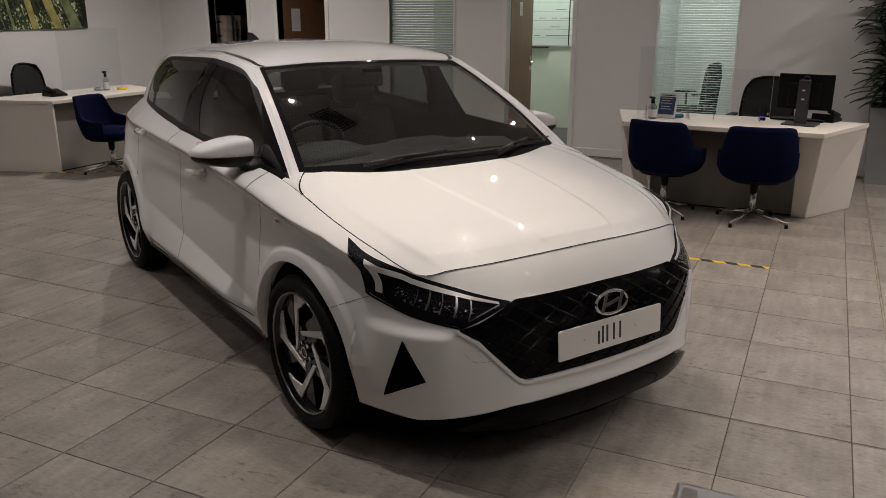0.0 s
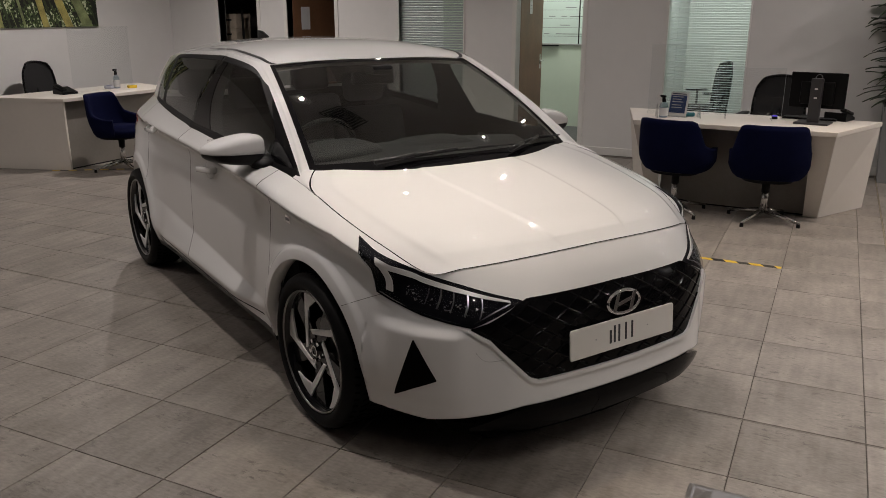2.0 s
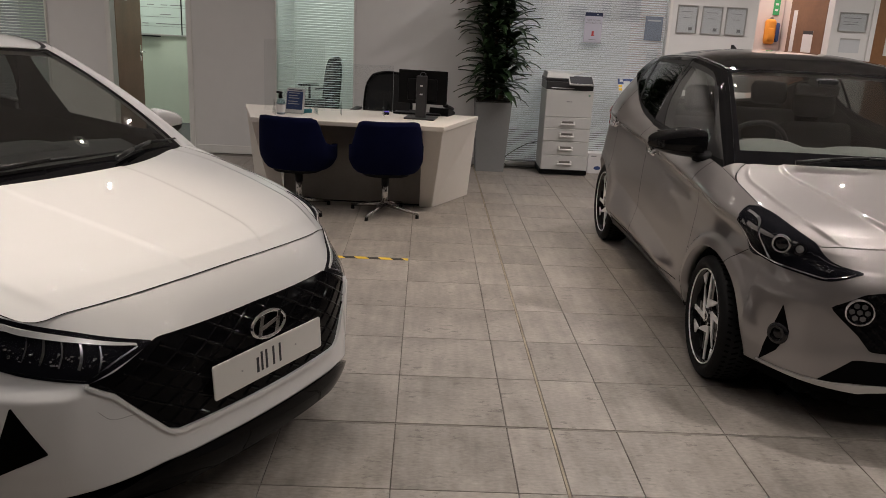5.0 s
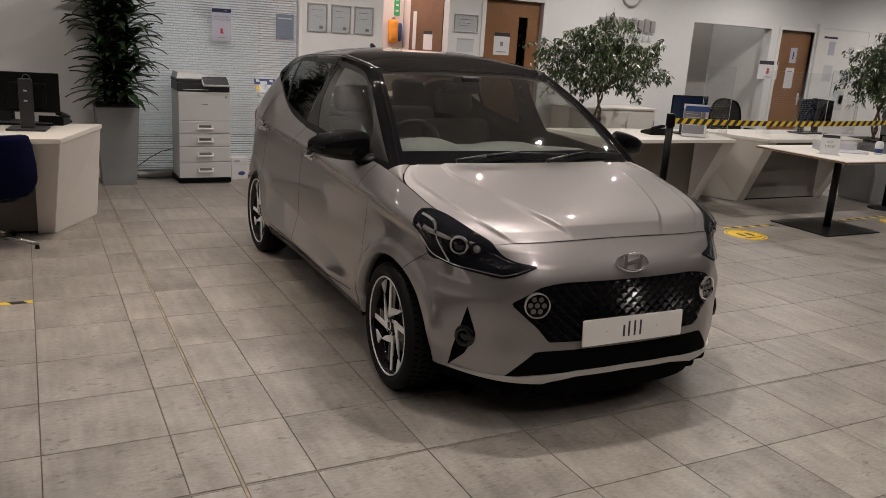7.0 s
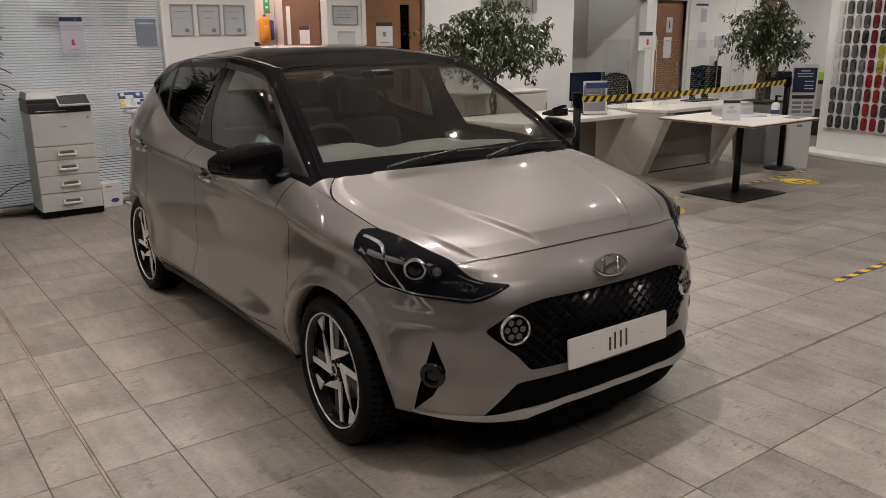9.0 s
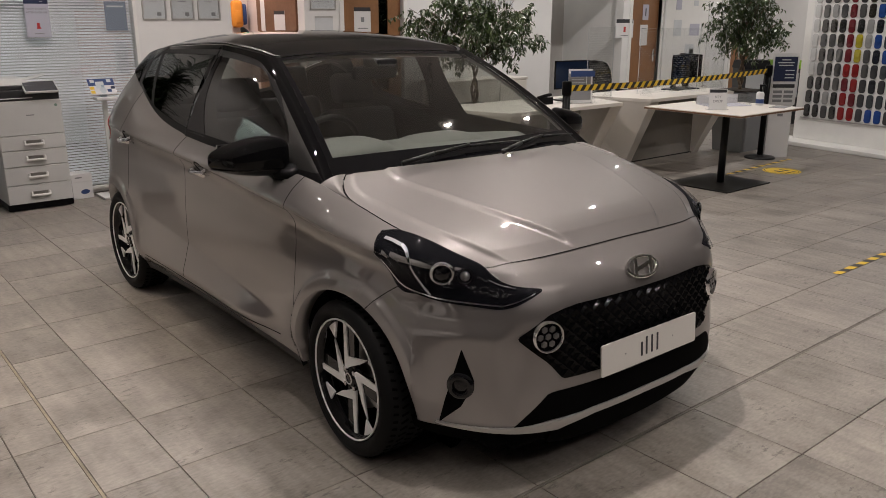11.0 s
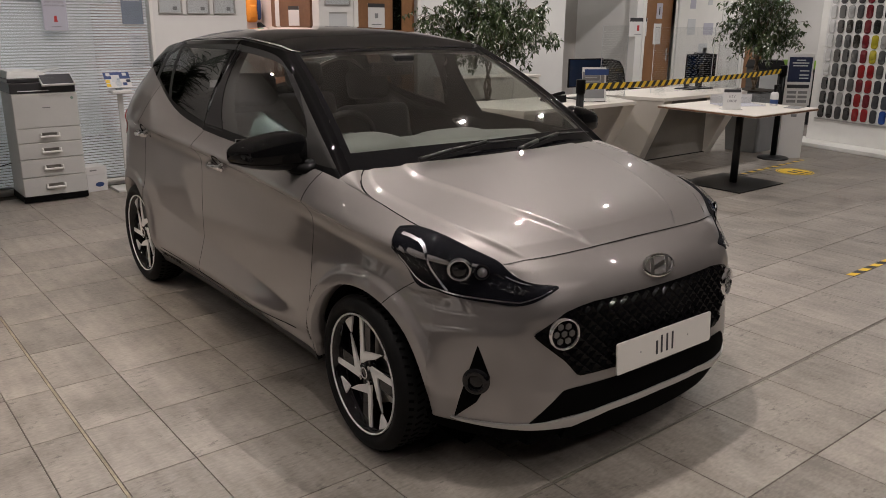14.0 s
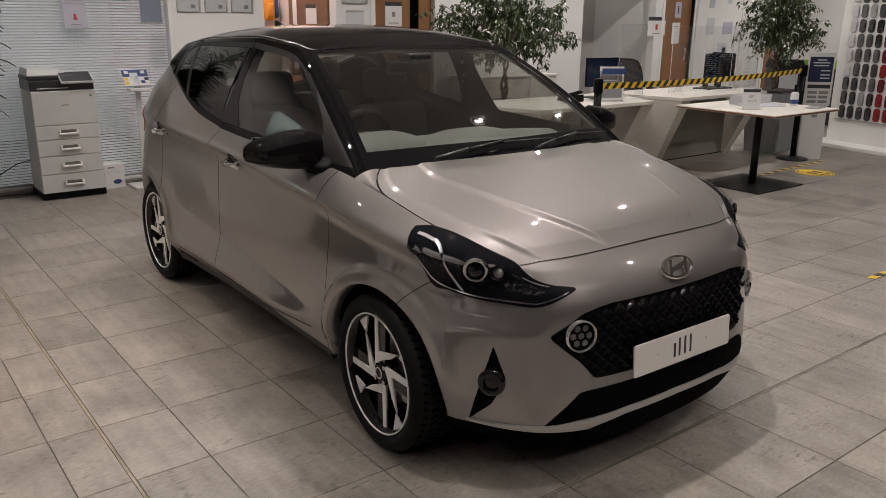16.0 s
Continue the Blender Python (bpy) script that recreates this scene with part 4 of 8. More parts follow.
def on_glass(shell, name, mat, parent, g0, g1, v0, v1, label="", side=1, cols=20, rows=14, both=False, push=0.0):
    """A piece of the greenhouse between two pillar places; v0 and v1 may be pairs (at g0, at g1)."""
    g = np.linspace(g0, g1, cols)
    pair = lambda v: v(g) if callable(v) else np.linspace(v[0], v[1], cols) if isinstance(v, tuple) else np.full(cols, v)
    lo, hi = pair(v0), pair(v1)
    if both:
        g, lo, hi = np.concatenate([-g[:0:-1], g]), np.concatenate([lo[:0:-1], lo]), np.concatenate([hi[:0:-1], hi])
    t = np.linspace(0, 1, rows)
    gg = np.repeat(g, rows)
    vv = (lo[:, None] + (hi - lo)[:, None] * t[None]).ravel()
    # pillars lean as the car's spec says; the surface itself stays
    low, high = shell.spec.get("lean", (0, 0))
    fade = np.clip((np.abs(gg) - 3.1) / 0.8, 0, 1) * np.clip((7.0 - np.abs(gg)) / 0.6, 0, 1)
    gg = gg + np.sign(gg) * fade * (low * (1 - vv) + high * vv)
    p = shell.glass(gg, vv)
    if push:
        away = p - np.array([-1.5, 0, 1.0])
        away /= np.linalg.norm(away, axis=1)[:, None]
        p = p + away * push
    p = p.reshape(len(g), rows, 3)
    if side < 0:
        p = p * np.array([1, -1, 1])
    bm = sheet(p)
    bmesh.ops.recalc_face_normals(bm, faces=bm.faces)
    return part(name, bm, mat, parent, label, True)


def wheel(parent, x, y, side, r, rim, width, style, steer=0):
    """Tyre, two-tone alloy rim, hub, nuts and brake disc. The outer face looks along side * y."""
    w = new("wheel")
    w.parent = parent
    w.matrix_basis = pose(x, y, r, 0, 0, steer) @ Matrix.Diagonal((1, side, 1, 1))
    h = width / 2
    prof = [(rim + 0.004, -h * 0.8), (rim + 0.012, -h * 0.92), (rim + 0.03, -h), (r - 0.03, -h * 0.98), (r - 0.008, -h * 0.86), (r, -h * 0.66), (r + 0.0006, -h * 0.25), (r + 0.0006, h * 0.25), (r, h * 0.66), (r - 0.008, h * 0.86), (r - 0.03, h * 0.98), (rim + 0.03, h), (rim + 0.012, h * 0.92), (rim + 0.004, h * 0.8)]
    tyre = part("tyre", lathe(prof, 72, "y"), RUBBER, w, smooth=True)
    bm = bmesh.new()
    for row, (wy, wide) in enumerate(((-0.62, 0.2), (-0.2, 0.3), (0.2, 0.3), (0.62, 0.2))):
        for i in range(60):
            a = 2 * math.pi * (i + row * 0.5) / 60
            b = box(-0.004, 0.004, h * (wy - wide / 2), h * (wy + wide / 2), 0, 0.003)
            merge(bm, b, Matrix.Rotation(a, 4, "Y") @ pose(0, 0, r - 0.001, 0, 0, 18 if row % 2 else -18))
    part("tread", bm, LINER, w)
    f = h * 0.70
    part("rim_barrel", lathe([(rim + 0.004, h * 0.86), (rim - 0.004, h * 0.86), (rim - 0.012, h * 0.66), (rim - 0.03, h * 0.2), (rim - 0.035, -h * 0.8), (rim, -h * 0.85)], 64, "y"), GLOSS_BLACK, w, smooth=True)
    part("rim_edge", lathe([(rim + 0.004, h * 0.85), (rim + 0.003, h * 0.905), (rim - 0.001, h * 0.91), (rim - 0.003, h * 0.85)], 72, "y"), STEEL if style == "swirl" else ALLOY, w, "machined rim edge", True)
    part("brake_disc", lathe([(0.0, h * 0.15), (0.125, h * 0.15), (0.125, h * 0.05), (0.0, h * 0.05)], 40, "y"), STEEL, w, smooth=False)
    part("caliper", turned(box(-0.035, 0.035, h * 0.0, h * 0.3, 0.07, 0.14, 0.008), Matrix.Rotation(radians(115), 4, "Y")), SILVER, w)
    up = Matrix.Rotation(radians(-90), 4, "X")      # outline x, y -> wheel x, z, depth -> +y
    n = 5 if style == "swirl" else 4
    for i in range(n):
        spin = Matrix.Rotation(2 * math.pi * i / n + (-0.05 if style == "swirl" else 0.0), 4, "Y")
        back = slab([(-0.028, 0.03), (0.028, 0.03), (0.05, rim - 0.015), (-0.035, rim - 0.015)], 0.02, spin @ Matrix.Translation((0, f - 0.028, 0)) @ up, 0.003)
        part("spoke", back, GLOSS_BLACK, w)
        if style == "swirl":
            # a straight blade beside the hub and a wide flag along the rim
            shapes = [[(-.35, -.05), (-.27, .0), (-.19, .68), (-.20, .96), (-.29, .94)], [(-.20, .97), (.06, .985), (.30, .935), (.07, .85), (-.19, .68)]]
        else:
            # a blade, a pointed branch from the hub and a small triangle at the rim
            shapes = [[(-.17, .17), (-.12, .12), (-.05, .34), (-.07, .99), (-.17, .98)], [(-.12, .12), (.03, .22), (.30, .34), (.53, .49), (-.05, .36)], [(-.67, .70), (-.38, .91), (-.46, .55)]]
        for poly in shapes:
            pts = [(x * rim, -y * rim) for x, y in poly]
            part("spoke_face", slab(pts, 0.008, spin @ Matrix.Translation((0, f - 0.011, 0)) @ up, 0.0012), ALLOY, w, "bright machined spoke face")
        nut = Matrix.Rotation(2 * math.pi * (i + 0.5) / n, 4, "Y")
        part("wheel_nut", turned(tube((0, f - 0.02, 0.042), (0, f + 0.002, 0.042), 0.009, sides=6), nut), CHROME, w)
    part("hub", lathe([(0.0, f + 0.004), (0.026, f + 0.003), (0.030, f - 0.004), (0.052, f - 0.01), (0.056, f - 0.03)], 32, "y"), GLOSS_BLACK, w, smooth=True)
    ring = lathe([(0.017, f + 0.004), (0.020, f + 0.007), (0.023, f + 0.004)], 28, "y")
    part("hub_badge", ring, CHROME, w, "small chrome oval badge", True)
    return w


def badge(parent, shell, z, wide, high, proud):
    """A chrome oval with a plain slanted bar in it."""
    m = frame_on(shell, 0.0, z, 1, proud)
    b = new("badge")
    b.parent = parent
    b.matrix_basis = m
    b["label"] = "chrome oval badge on the nose"
    bm = bmesh.new()
    ring = []
    for i in range(44):
        a = 2 * math.pi * i / 44
        row = []
        for j in range(8):
            t = 2 * math.pi * j / 8
            k = 0.0065 * math.cos(t)
            row.append((math.cos(a) * (wide / 2 + k), math.sin(a) * (high / 2 + k), 0.006 * math.sin(t)))
        row.append(row[0])
        ring.append(row)
    sheet(np.array(ring), bm, closed=True)
    part("oval", bm, CHROME, b, smooth=True)
    for sx in (-0.26, 0.26):
        poly = [(sx * wide - 0.010 - 0.012, -high * 0.40), (sx * wide + 0.008 - 0.012, -high * 0.40), (sx * wide + 0.012 + 0.012, high * 0.40), (sx * wide - 0.006 + 0.012, high * 0.40)]
        part("bar", slab(poly, 0.006, bevel=0.0015), CHROME, b)
    part("bar", slab([(-0.036, -0.014), (0.034, 0.0), (0.036, 0.014), (-0.034, 0.0)], 0.006, bevel=0.0015), CHROME, b)


def hull_box(points):
    b = bmesh.new()
    v = [b.verts.new(p) for p in points]
    for f in ((3, 2, 1, 0), (4, 5, 6, 7), (0, 1, 5, 4), (1, 2, 6, 5), (2, 3, 7, 6), (3, 0, 4, 7)):
        b.faces.new([v[i] for i in f])
    bmesh.ops.recalc_face_normals(b, faces=b.faces)
    bmesh.ops.bevel(b, geom=b.edges[:], offset=0.01, segments=3, affect="EDGES")
    return b


def seat(parent, x, y, mat, rear=False, wide=0.25):
    s = new("seat")
    s.parent = parent
    s.matrix_basis = pose(x, y, 0)
    part("cushion", box(-0.25, 0.27, -wide, wide, 0.36, 0.52, 0.05, 3), mat, s, smooth=True)
    part("backrest", turned(box(-0.07, 0.07, -wide + 0.015, wide - 0.015, 0.0, 0.60, 0.05, 3), pose(-0.24, 0, 0.46, 0, -16, 0)), mat, s, smooth=True)
    for hy in ((-0.55, 0.55) if rear else (0,)):
        part("headrest", turned(box(-0.05, 0.05, -0.13, 0.13, 0.0, 0.17, 0.04, 3), pose(-0.42, hy * wide * 1.2, 1.07, 0, -12, 0)), mat, s, smooth=True)
    return s


def cabin(car, shell, wheel_y, pale, top):
    """Dashboard, steering wheel, seats, lining."""
    sp = shell.spec
    a = np.linspace(0, 1, 14)
    v = np.linspace(-1, 1, 22)
    x0, zb = sp["belt"][0][0], sp["belt"][0][2]
    pts = np.array([[(x0 - 0.05 - 0.55 * t - 0.12 * w * w * (1 - t), w * (0.66 + 0.03 * t), zb - 0.035 - 0.03 * w * w + 0.065 * min(t, 0.85) / 0.85 - 0.06 * max(0, t - 0.85) / 0.15) for w in v] for t in a])
    part("dashboard", sheet(pts), top, car, "grey plastic dashboard", True)
    front = np.array([[(x0 - 0.60 - 0.02 * t, w * 0.69, zb - 0.03 - 0.40 * t) for w in v] for t in np.linspace(0, 1, 5)])
    part("dash_front", sheet(front), DASH, car, smooth=True)
    def mound(cx, cy, cz, rx, ry, rz):
        th, ph = np.linspace(0, 2 * math.pi, 33), np.linspace(0, math.pi / 2, 9)
        f = lambda q: np.sign(q) * np.abs(q) ** 0.45
        return sheet(np.array([[(cx + rx * f(np.cos(t)) * math.sin(p), cy + ry * f(np.sin(t)) * math.sin(p), cz + rz * math.cos(p)) for t in th] for p in ph]))
    part("instrument_hood", mound(x0 - 0.50, wheel_y, zb - 0.01, 0.13, 0.20, 0.075), top, car, smooth=True)
    part("dash_panel", mound(x0 - 0.50, wheel_y + 0.50, zb - 0.01, 0.11, 0.24, 0.055), pale, car, "paler raised panel on the dashboard", True)
    st = new("steering_wheel")
    st.parent = car
    st.matrix_basis = pose(x0 - 0.72, wheel_y, zb - 0.03, 0, -66, 0)
    bm = bmesh.new()
    ring = [[(math.cos(i * math.pi / 18) * (0.18 + 0.014 * math.cos(j * math.pi / 4)), math.sin(i * math.pi / 18) * (0.18 + 0.014 * math.cos(j * math.pi / 4)), 0.014 * math.sin(j * math.pi / 4)) for j in range(9)] for i in range(36)]
    part("grip", sheet(np.array(ring), bm, closed=True), SATIN_BLACK, st, smooth=True)
    part("boss", box(-0.06, 0.07, -0.08, 0.08, -0.02, 0.025, 0.02, 3), SATIN_BLACK, st, smooth=True)
    for ang in (90, -90, 180):
        part("spoke", turned(box(0.05, 0.175, -0.018, 0.018, -0.01, 0.008, 0.005), Matrix.Rotation(radians(ang), 4, "Z")), SATIN_BLACK, st)
    for sy in (-0.36, 0.36):
        seat(car, -1.32, sy, SEAT)
    seat(car, -2.16, 0, SEAT, True, 0.60)
    p = shell.lid(np.repeat(np.linspace(0.01, 0.99, 20), 20), np.tile(np.linspace(-0.98, 0.98, 20), 20)).reshape(20, 20, 3)
    p[:, :, 2] -= 0.035
    part("head_lining", sheet(p), LINING, car, smooth=True)
    part("inner_mirror", box(-0.98 - 0.02, -0.98 + 0.02, -0.12, 0.12, sp["roof"][0][2] - 0.13, sp["roof"][0][2] - 0.065, 0.015, 3), SATIN_BLACK, car, smooth=True)
    part("sensor_box", box(-1.0, -0.86, -0.055, 0.055, sp["roof"][0][2] - 0.075, sp["roof"][0][2] - 0.03, 0.012), SATIN_BLACK, car)
    for s in (1, -1):
        u = np.linspace(shell.at_x(-0.3)[0], shell.at_x(-2.5)[0], 40)
        t = np.linspace(0, 1, 8)
        hi = shell.rim(u)[:, 2]
        lo = np.full(40, 0.33)
        q = shell.wall(np.repeat(u, 8), (lo[:, None] + (hi - lo)[:, None] * t).ravel()).reshape(40, 8, 3)
        q[:, :, 1] -= 0.05
        part("door_lining", sheet(q * np.array([1, s, 1])), SATIN_BLACK, car, smooth=True)


def body(car, shell, paint, top_paint, pillar_paint):
    """Painted panels, glass, roof and underside shared by both cars."""
    sp = shell.spec
    ux = lambda x: float(shell.at_x(x)[0])
    u_door, u_mid, u_back = ux(sp["door_x"][0]), ux(sp["door_x"][1]), ux(sp["door_x"][2])
    panel(shell, "front_bumper", paint, car, -0.001, u_door, "painted bumper and front wings in one sweep")
    for s in (1, -1):
        panel(shell, "front_door", paint, car, u_door, u_mid, sides=(s,))
        panel(shell, "rear_door", paint, car, u_mid, u_back, sides=(s,))
        panel(shell, "quarter_panel", paint, car, u_back, shell.end, sides=(s,))
    # liner behind the joints, and the floor pan
    u = np.linspace(-shell.end + 0.01, shell.end - 0.01, 260)
    lo = np.maximum(shell.low(np.abs(u)) + 0.02, 0.2)
    hi = shell.rim(np.abs(u))[:, 2] - 0.02
    t = np.linspace(0, 1, 10)
    q = shell.wall(np.repeat(u, 10), (lo[:, None] + (hi - lo)[:, None] * t).ravel()).reshape(260, 10, 3)
    mid = np.array([-1.2, 0])
    q[:, :, :2] = mid + (q[:, :, :2] - mid) * np.array([0.985, 0.965])
    part("inner_shell", sheet(q), LINER, car, smooth=True)
    pan = bmesh.new()
    box(-sp["base"] - 0.5, 0.55, -0.60, 0.60, 0.17, 0.34, 0.02, bm=pan)
    box(-sp["base"] + sp["arch"] + 0.06, -sp["arch"] - 0.06, -0.74, 0.74, 0.19, 0.33, 0.02, bm=pan)
    box(0.2, sp["plan"][0][0] - 0.12, -0.52, 0.52, 0.15, 0.26, 0.02, bm=pan)
    part("floor_pan", pan, LINER, car)
    for xa in (0, -sp["base"]):
        for s in (1, -1):
            r = sp["arch"] + 0.03
            arc = np.array([[(xa + r * math.cos(a), s * (y - 0.09 * (y > 0.65) * abs(math.cos(a)) ** 3), sp["wheel"] + r * math.sin(a)) for y in (0.50, 0.58, 0.64, sp["plan"][7][1] - 0.085)] for a in np.linspace(-0.35, math.pi + 0.35, 24)])
            part("wheel_arch_liner", sheet(arc), LINER, car, smooth=True)
            back = np.array([[(xa + rr * math.cos(a), s * 0.50, sp["wheel"] + rr * math.sin(a)) for rr in (0.02, r)] for a in np.linspace(0, 2 * math.pi, 24)])
            part("wheel_arch_back", sheet(back), LINER, car)
    n, m = 110, 281
    a, b = np.meshgrid(np.linspace(0.0015, 0.992, n), np.linspace(-0.9968, 0.9968, m), indexing="ij")
    p = shell.hood(a.ravel(), b.ravel()).reshape(n, m, 3)
    rim = p.copy()
    lip = np.concatenate([rim[:1] - np.array([0.002, 0, 0.012]), p], 0)
    bm = sheet(lip)
    bmesh.ops.recalc_face_normals(bm, faces=bm.faces)
    part("bonnet", bm, paint, car, smooth=True)
    for s in (1, -1):
        aa = np.linspace(0.67, 1.0, 40)
        e0 = shell.hood(aa, np.ones(40))
        uu = shell.k0[4] + (shell.k0[sp["hood_end"]] - shell.k0[4]) * aa
        e1 = shell.rim(uu)
        e0 = e0 + (e1 - e0) * np.minimum(1, 0.004 / np.maximum(np.linalg.norm(e1 - e0, axis=1), 1e-5))[:, None]
        strip = np.stack([e0 + (e1 - e0) * f + np.array([0, 0, 0.010 * 4 * f * (1 - f)]) * np.linspace(0, 1, 40)[:, None] for f in np.linspace(0, 1, 6)], 1)
        bw = sheet(strip * np.array([1, s, 1]))
        bmesh.ops.recalc_face_normals(bw, faces=bw.faces)
        part("wing_top", bw, paint, car, smooth=True)
    bb = np.linspace(-1, 1, 60)
    part("bonnet_joint", sheet(np.stack([shell.hood(np.zeros(60), bb) + np.array([0.002, 0, 0.0012]), shell.hood(np.full(60, 0.002), bb) + np.array([-0.0005, 0, 0.0016])], 1)), LINER, car)
    for s in (1, -1):
        aa = np.linspace(0, 1, 60)
        part("bonnet_joint", sheet(np.stack([shell.hood(aa, np.full(60, 0.9972)), shell.hood(aa, np.full(60, 1.0004))], 1) * np.array([1, s, 1]) + np.array([0, 0, 0.0016])), LINER, car)
    q = p.copy()
    q[:, :, 2] -= 0.03
    q[:, :, 1] *= 0.985
    part("bonnet_underside", sheet(q[1:]), LINER, car, smooth=True)
    # greenhouse
    sc = sp["screen"]
    on_glass(shell, "windscreen", SCREEN_VEILED if sp["two_tone"] else SCREEN, car, 0, 1.93, 0.05, 0.985, "large raked windscreen of clear glass", both=True, cols=30, rows=24)
    on_glass(shell, "windscreen_band", GLOSS_BLACK, car, 0, 1.95, -0.03, sp["frit"], both=True, cols=30, rows=4, push=0.001)
    on_glass(shell, "windscreen_band", GLOSS_BLACK, car, 0, 1.95, 0.96, 0.995, both=True, cols=30, rows=4, push=0.001)
    for s in (1, -1):
        on_glass(shell, "windscreen_band", GLOSS_BLACK, car, 1.90, 2.02, 0.0, 1.0, side=s, cols=4, push=0.001)
        on_glass(shell, "front_pillar", pillar_paint, car, 2.02, sp["pillar"], -0.02, 1.0, side=s, cols=12, rows=26, push=0.003)
        top = sp["glass"]
        gl = lambda g, more=0.0: top + more - 0.22 * np.exp(-np.maximum(g - sp["pillar"], 0) / 0.22) - 0.30 * np.clip((g - 6.2) / 0.85, 0, 1) ** 1.6
        on_glass(shell, "door_frame_trim", SATIN_BLACK, car, sp["pillar"], 7.05, -0.02, 0.075, side=s, cols=90, rows=4, push=0.002)
        on_glass(shell, "door_frame_trim", SATIN_BLACK, car, sp["pillar"], 7.05, gl, lambda g: gl(g, 0.07), side=s, cols=110, rows=4, push=0.002)
        on_glass(shell, "door_frame_trim", SATIN_BLACK, car, sp["pillar"], sp["pillar"] + 0.22, 0.05, lambda g: gl(g, 0.02), side=s, cols=4, push=0.002)
        on_glass(shell, "sail_panel", SAIL if sp["two_tone"] else GLOSS_BLACK, car, sp["pillar"], 3.17, 0.05, (0.62, 0.08), side=s, cols=10, push=0.003)
        on_glass(shell, "front_door_glass", SIDE, car, sp["pillar"] + 0.1, 4.02, 0.06, lambda g: gl(g, 0.02), side=s, cols=24)
        on_glass(shell, "middle_pillar", GLOSS_BLACK, car, 4.0, sp["mid"] + 0.03, 0.05, lambda g: gl(g, 0.02), side=s, cols=8, push=0.002)
        on_glass(shell, "rear_door_glass", PRIVACY, car, sp["mid"], 6.25, 0.06, lambda g: gl(g, 0.02), side=s, cols=20)
        on_glass(shell, "door_frame_trim", SATIN_BLACK, car, 6.2, 6.34, 0.05, lambda g: gl(g, 0.02), side=s, cols=5, push=0.002)
        on_glass(shell, "quarter_glass", PRIVACY, car, 6.33, 6.92, 0.06, lambda g: gl(g, 0.02), side=s, cols=10)
        on_glass(shell, "quarter_trim", SATIN_BLACK, car, 6.90, 7.05, 0.05, gl, side=s, cols=6, push=0.0025)
        on_glass(shell, "roof_rail", top_paint if sp["two_tone"] else paint, car, sp["pillar"] - 0.02, 6.35, lambda g: gl(g, 0.065), 1.0, side=s, cols=50, rows=8, push=0.003)
        on_glass(shell, "rear_pillar", top_paint if sp["two_tone"] else paint, car, 6.33, 8.1, lambda g: np.where(g < 7.05, gl(g, 0.066), -0.03), 1.0, side=s, cols=64, rows=14, push=0.0015)
        for g0, g1, v0, v1 in ((1.97, 2.75, 0.0, 1.0), (3.86, 5.04, 0.0, 0.95), (6.9, 8.1, 0.0, 1.0), (2.0, 8.0, 0.93, 1.0), (3.0, 7.2, -0.05, 0.07)):
            on_glass(shell, "inner_trim", LINING if v0 == 0.0 and g0 < 2 else SATIN_BLACK, car, g0, g1, v0, v1, side=s, cols=16, rows=10, push=-0.025)
    on_glass(shell, "rear_window", PRIVACY, car, 8.08, 10, 0.05, 0.98, cols=14, side=1)
    on_glass(shell, "rear_window", PRIVACY, car, 8.08, 10, 0.05, 0.98, cols=14, side=-1)
    n, m = 36, 41
    a, b = np.meshgrid(np.linspace(0, 1, n), np.linspace(-1.0, 1.0, m), indexing="ij")
    p = shell.lid(a.ravel(), b.ravel()).reshape(n, m, 3)
    bm = sheet(p)
    bmesh.ops.recalc_face_normals(bm, faces=bm.faces)
    part("roof_panel", bm, top_paint, car, smooth=True)
    for s in (1, -1):
        aa = np.linspace(0.005, sp["ditch"], 40)
        edge = 0.962 - sp["ditch_in"] * np.linspace(0, 1, 40)
        e0, e1 = shell.lid(aa, edge), shell.lid(aa, edge - sp["ditch_wide"])
        strip = np.stack([e0, e1], 1) + np.array([0, 0, 0.002])
        part("roof_strip", sheet(strip * np.array([1, s, 1])), SATIN_BLACK, car, smooth=True)
    # scuttle and wipers
    x0, zb = sp["belt"][0][0], sp["belt"][0][2]
    v = np.linspace(-1, 1, 24)
    h = shell.hood(np.full(24, 0.985), v)
    g = shell.glass(np.where(v < 0, -1, 1) * np.abs(v) * 1.95 + 1e-6, np.full(24, 0.03))
    h[:, 2] -= 0.014
    g[:, 2] -= 0.004
    part("scuttle", sheet(np.stack([h, (h + g) / 2 - np.array([0, 0, 0.01]), g], 1)), SATIN_BLACK, car, smooth=True)
    for g0, v0, g1, v1 in sp["wipers"]:
        lift = Vector((0.016, 0, 0.020))
        start, tip = (Vector(shell.glass([g], [v])[0]) + lift for g, v in ((g0, v0), (g1, v1)))
        mid = Vector(shell.glass([g0 * 0.45 + g1 * 0.55], [max(v0, v1) + 0.012])[0]) + lift
        w = new("wiper")
        w.parent = car
        bm = tube(start + Vector((0.012, 0, 0.004)), start.lerp(mid, 0.45) + Vector((0.010, 0, 0.010)), 0.011, 0.009, 10)
        tube(start.lerp(mid, 0.45) + Vector((0.010, 0, 0.010)), mid + Vector((0.006, 0, 0.008)), 0.008, 0.005, 10, bm=bm)
        part("arm", bm, BLACK_METAL, w, smooth=True)
        bm = tube(start.lerp(mid, 0.15), mid, 0.005, 0.007, 8)
        tube(mid, tip, 0.007, 0.004, 8, bm=bm)
        part("blade", bm, SATIN_BLACK, w, smooth=True)


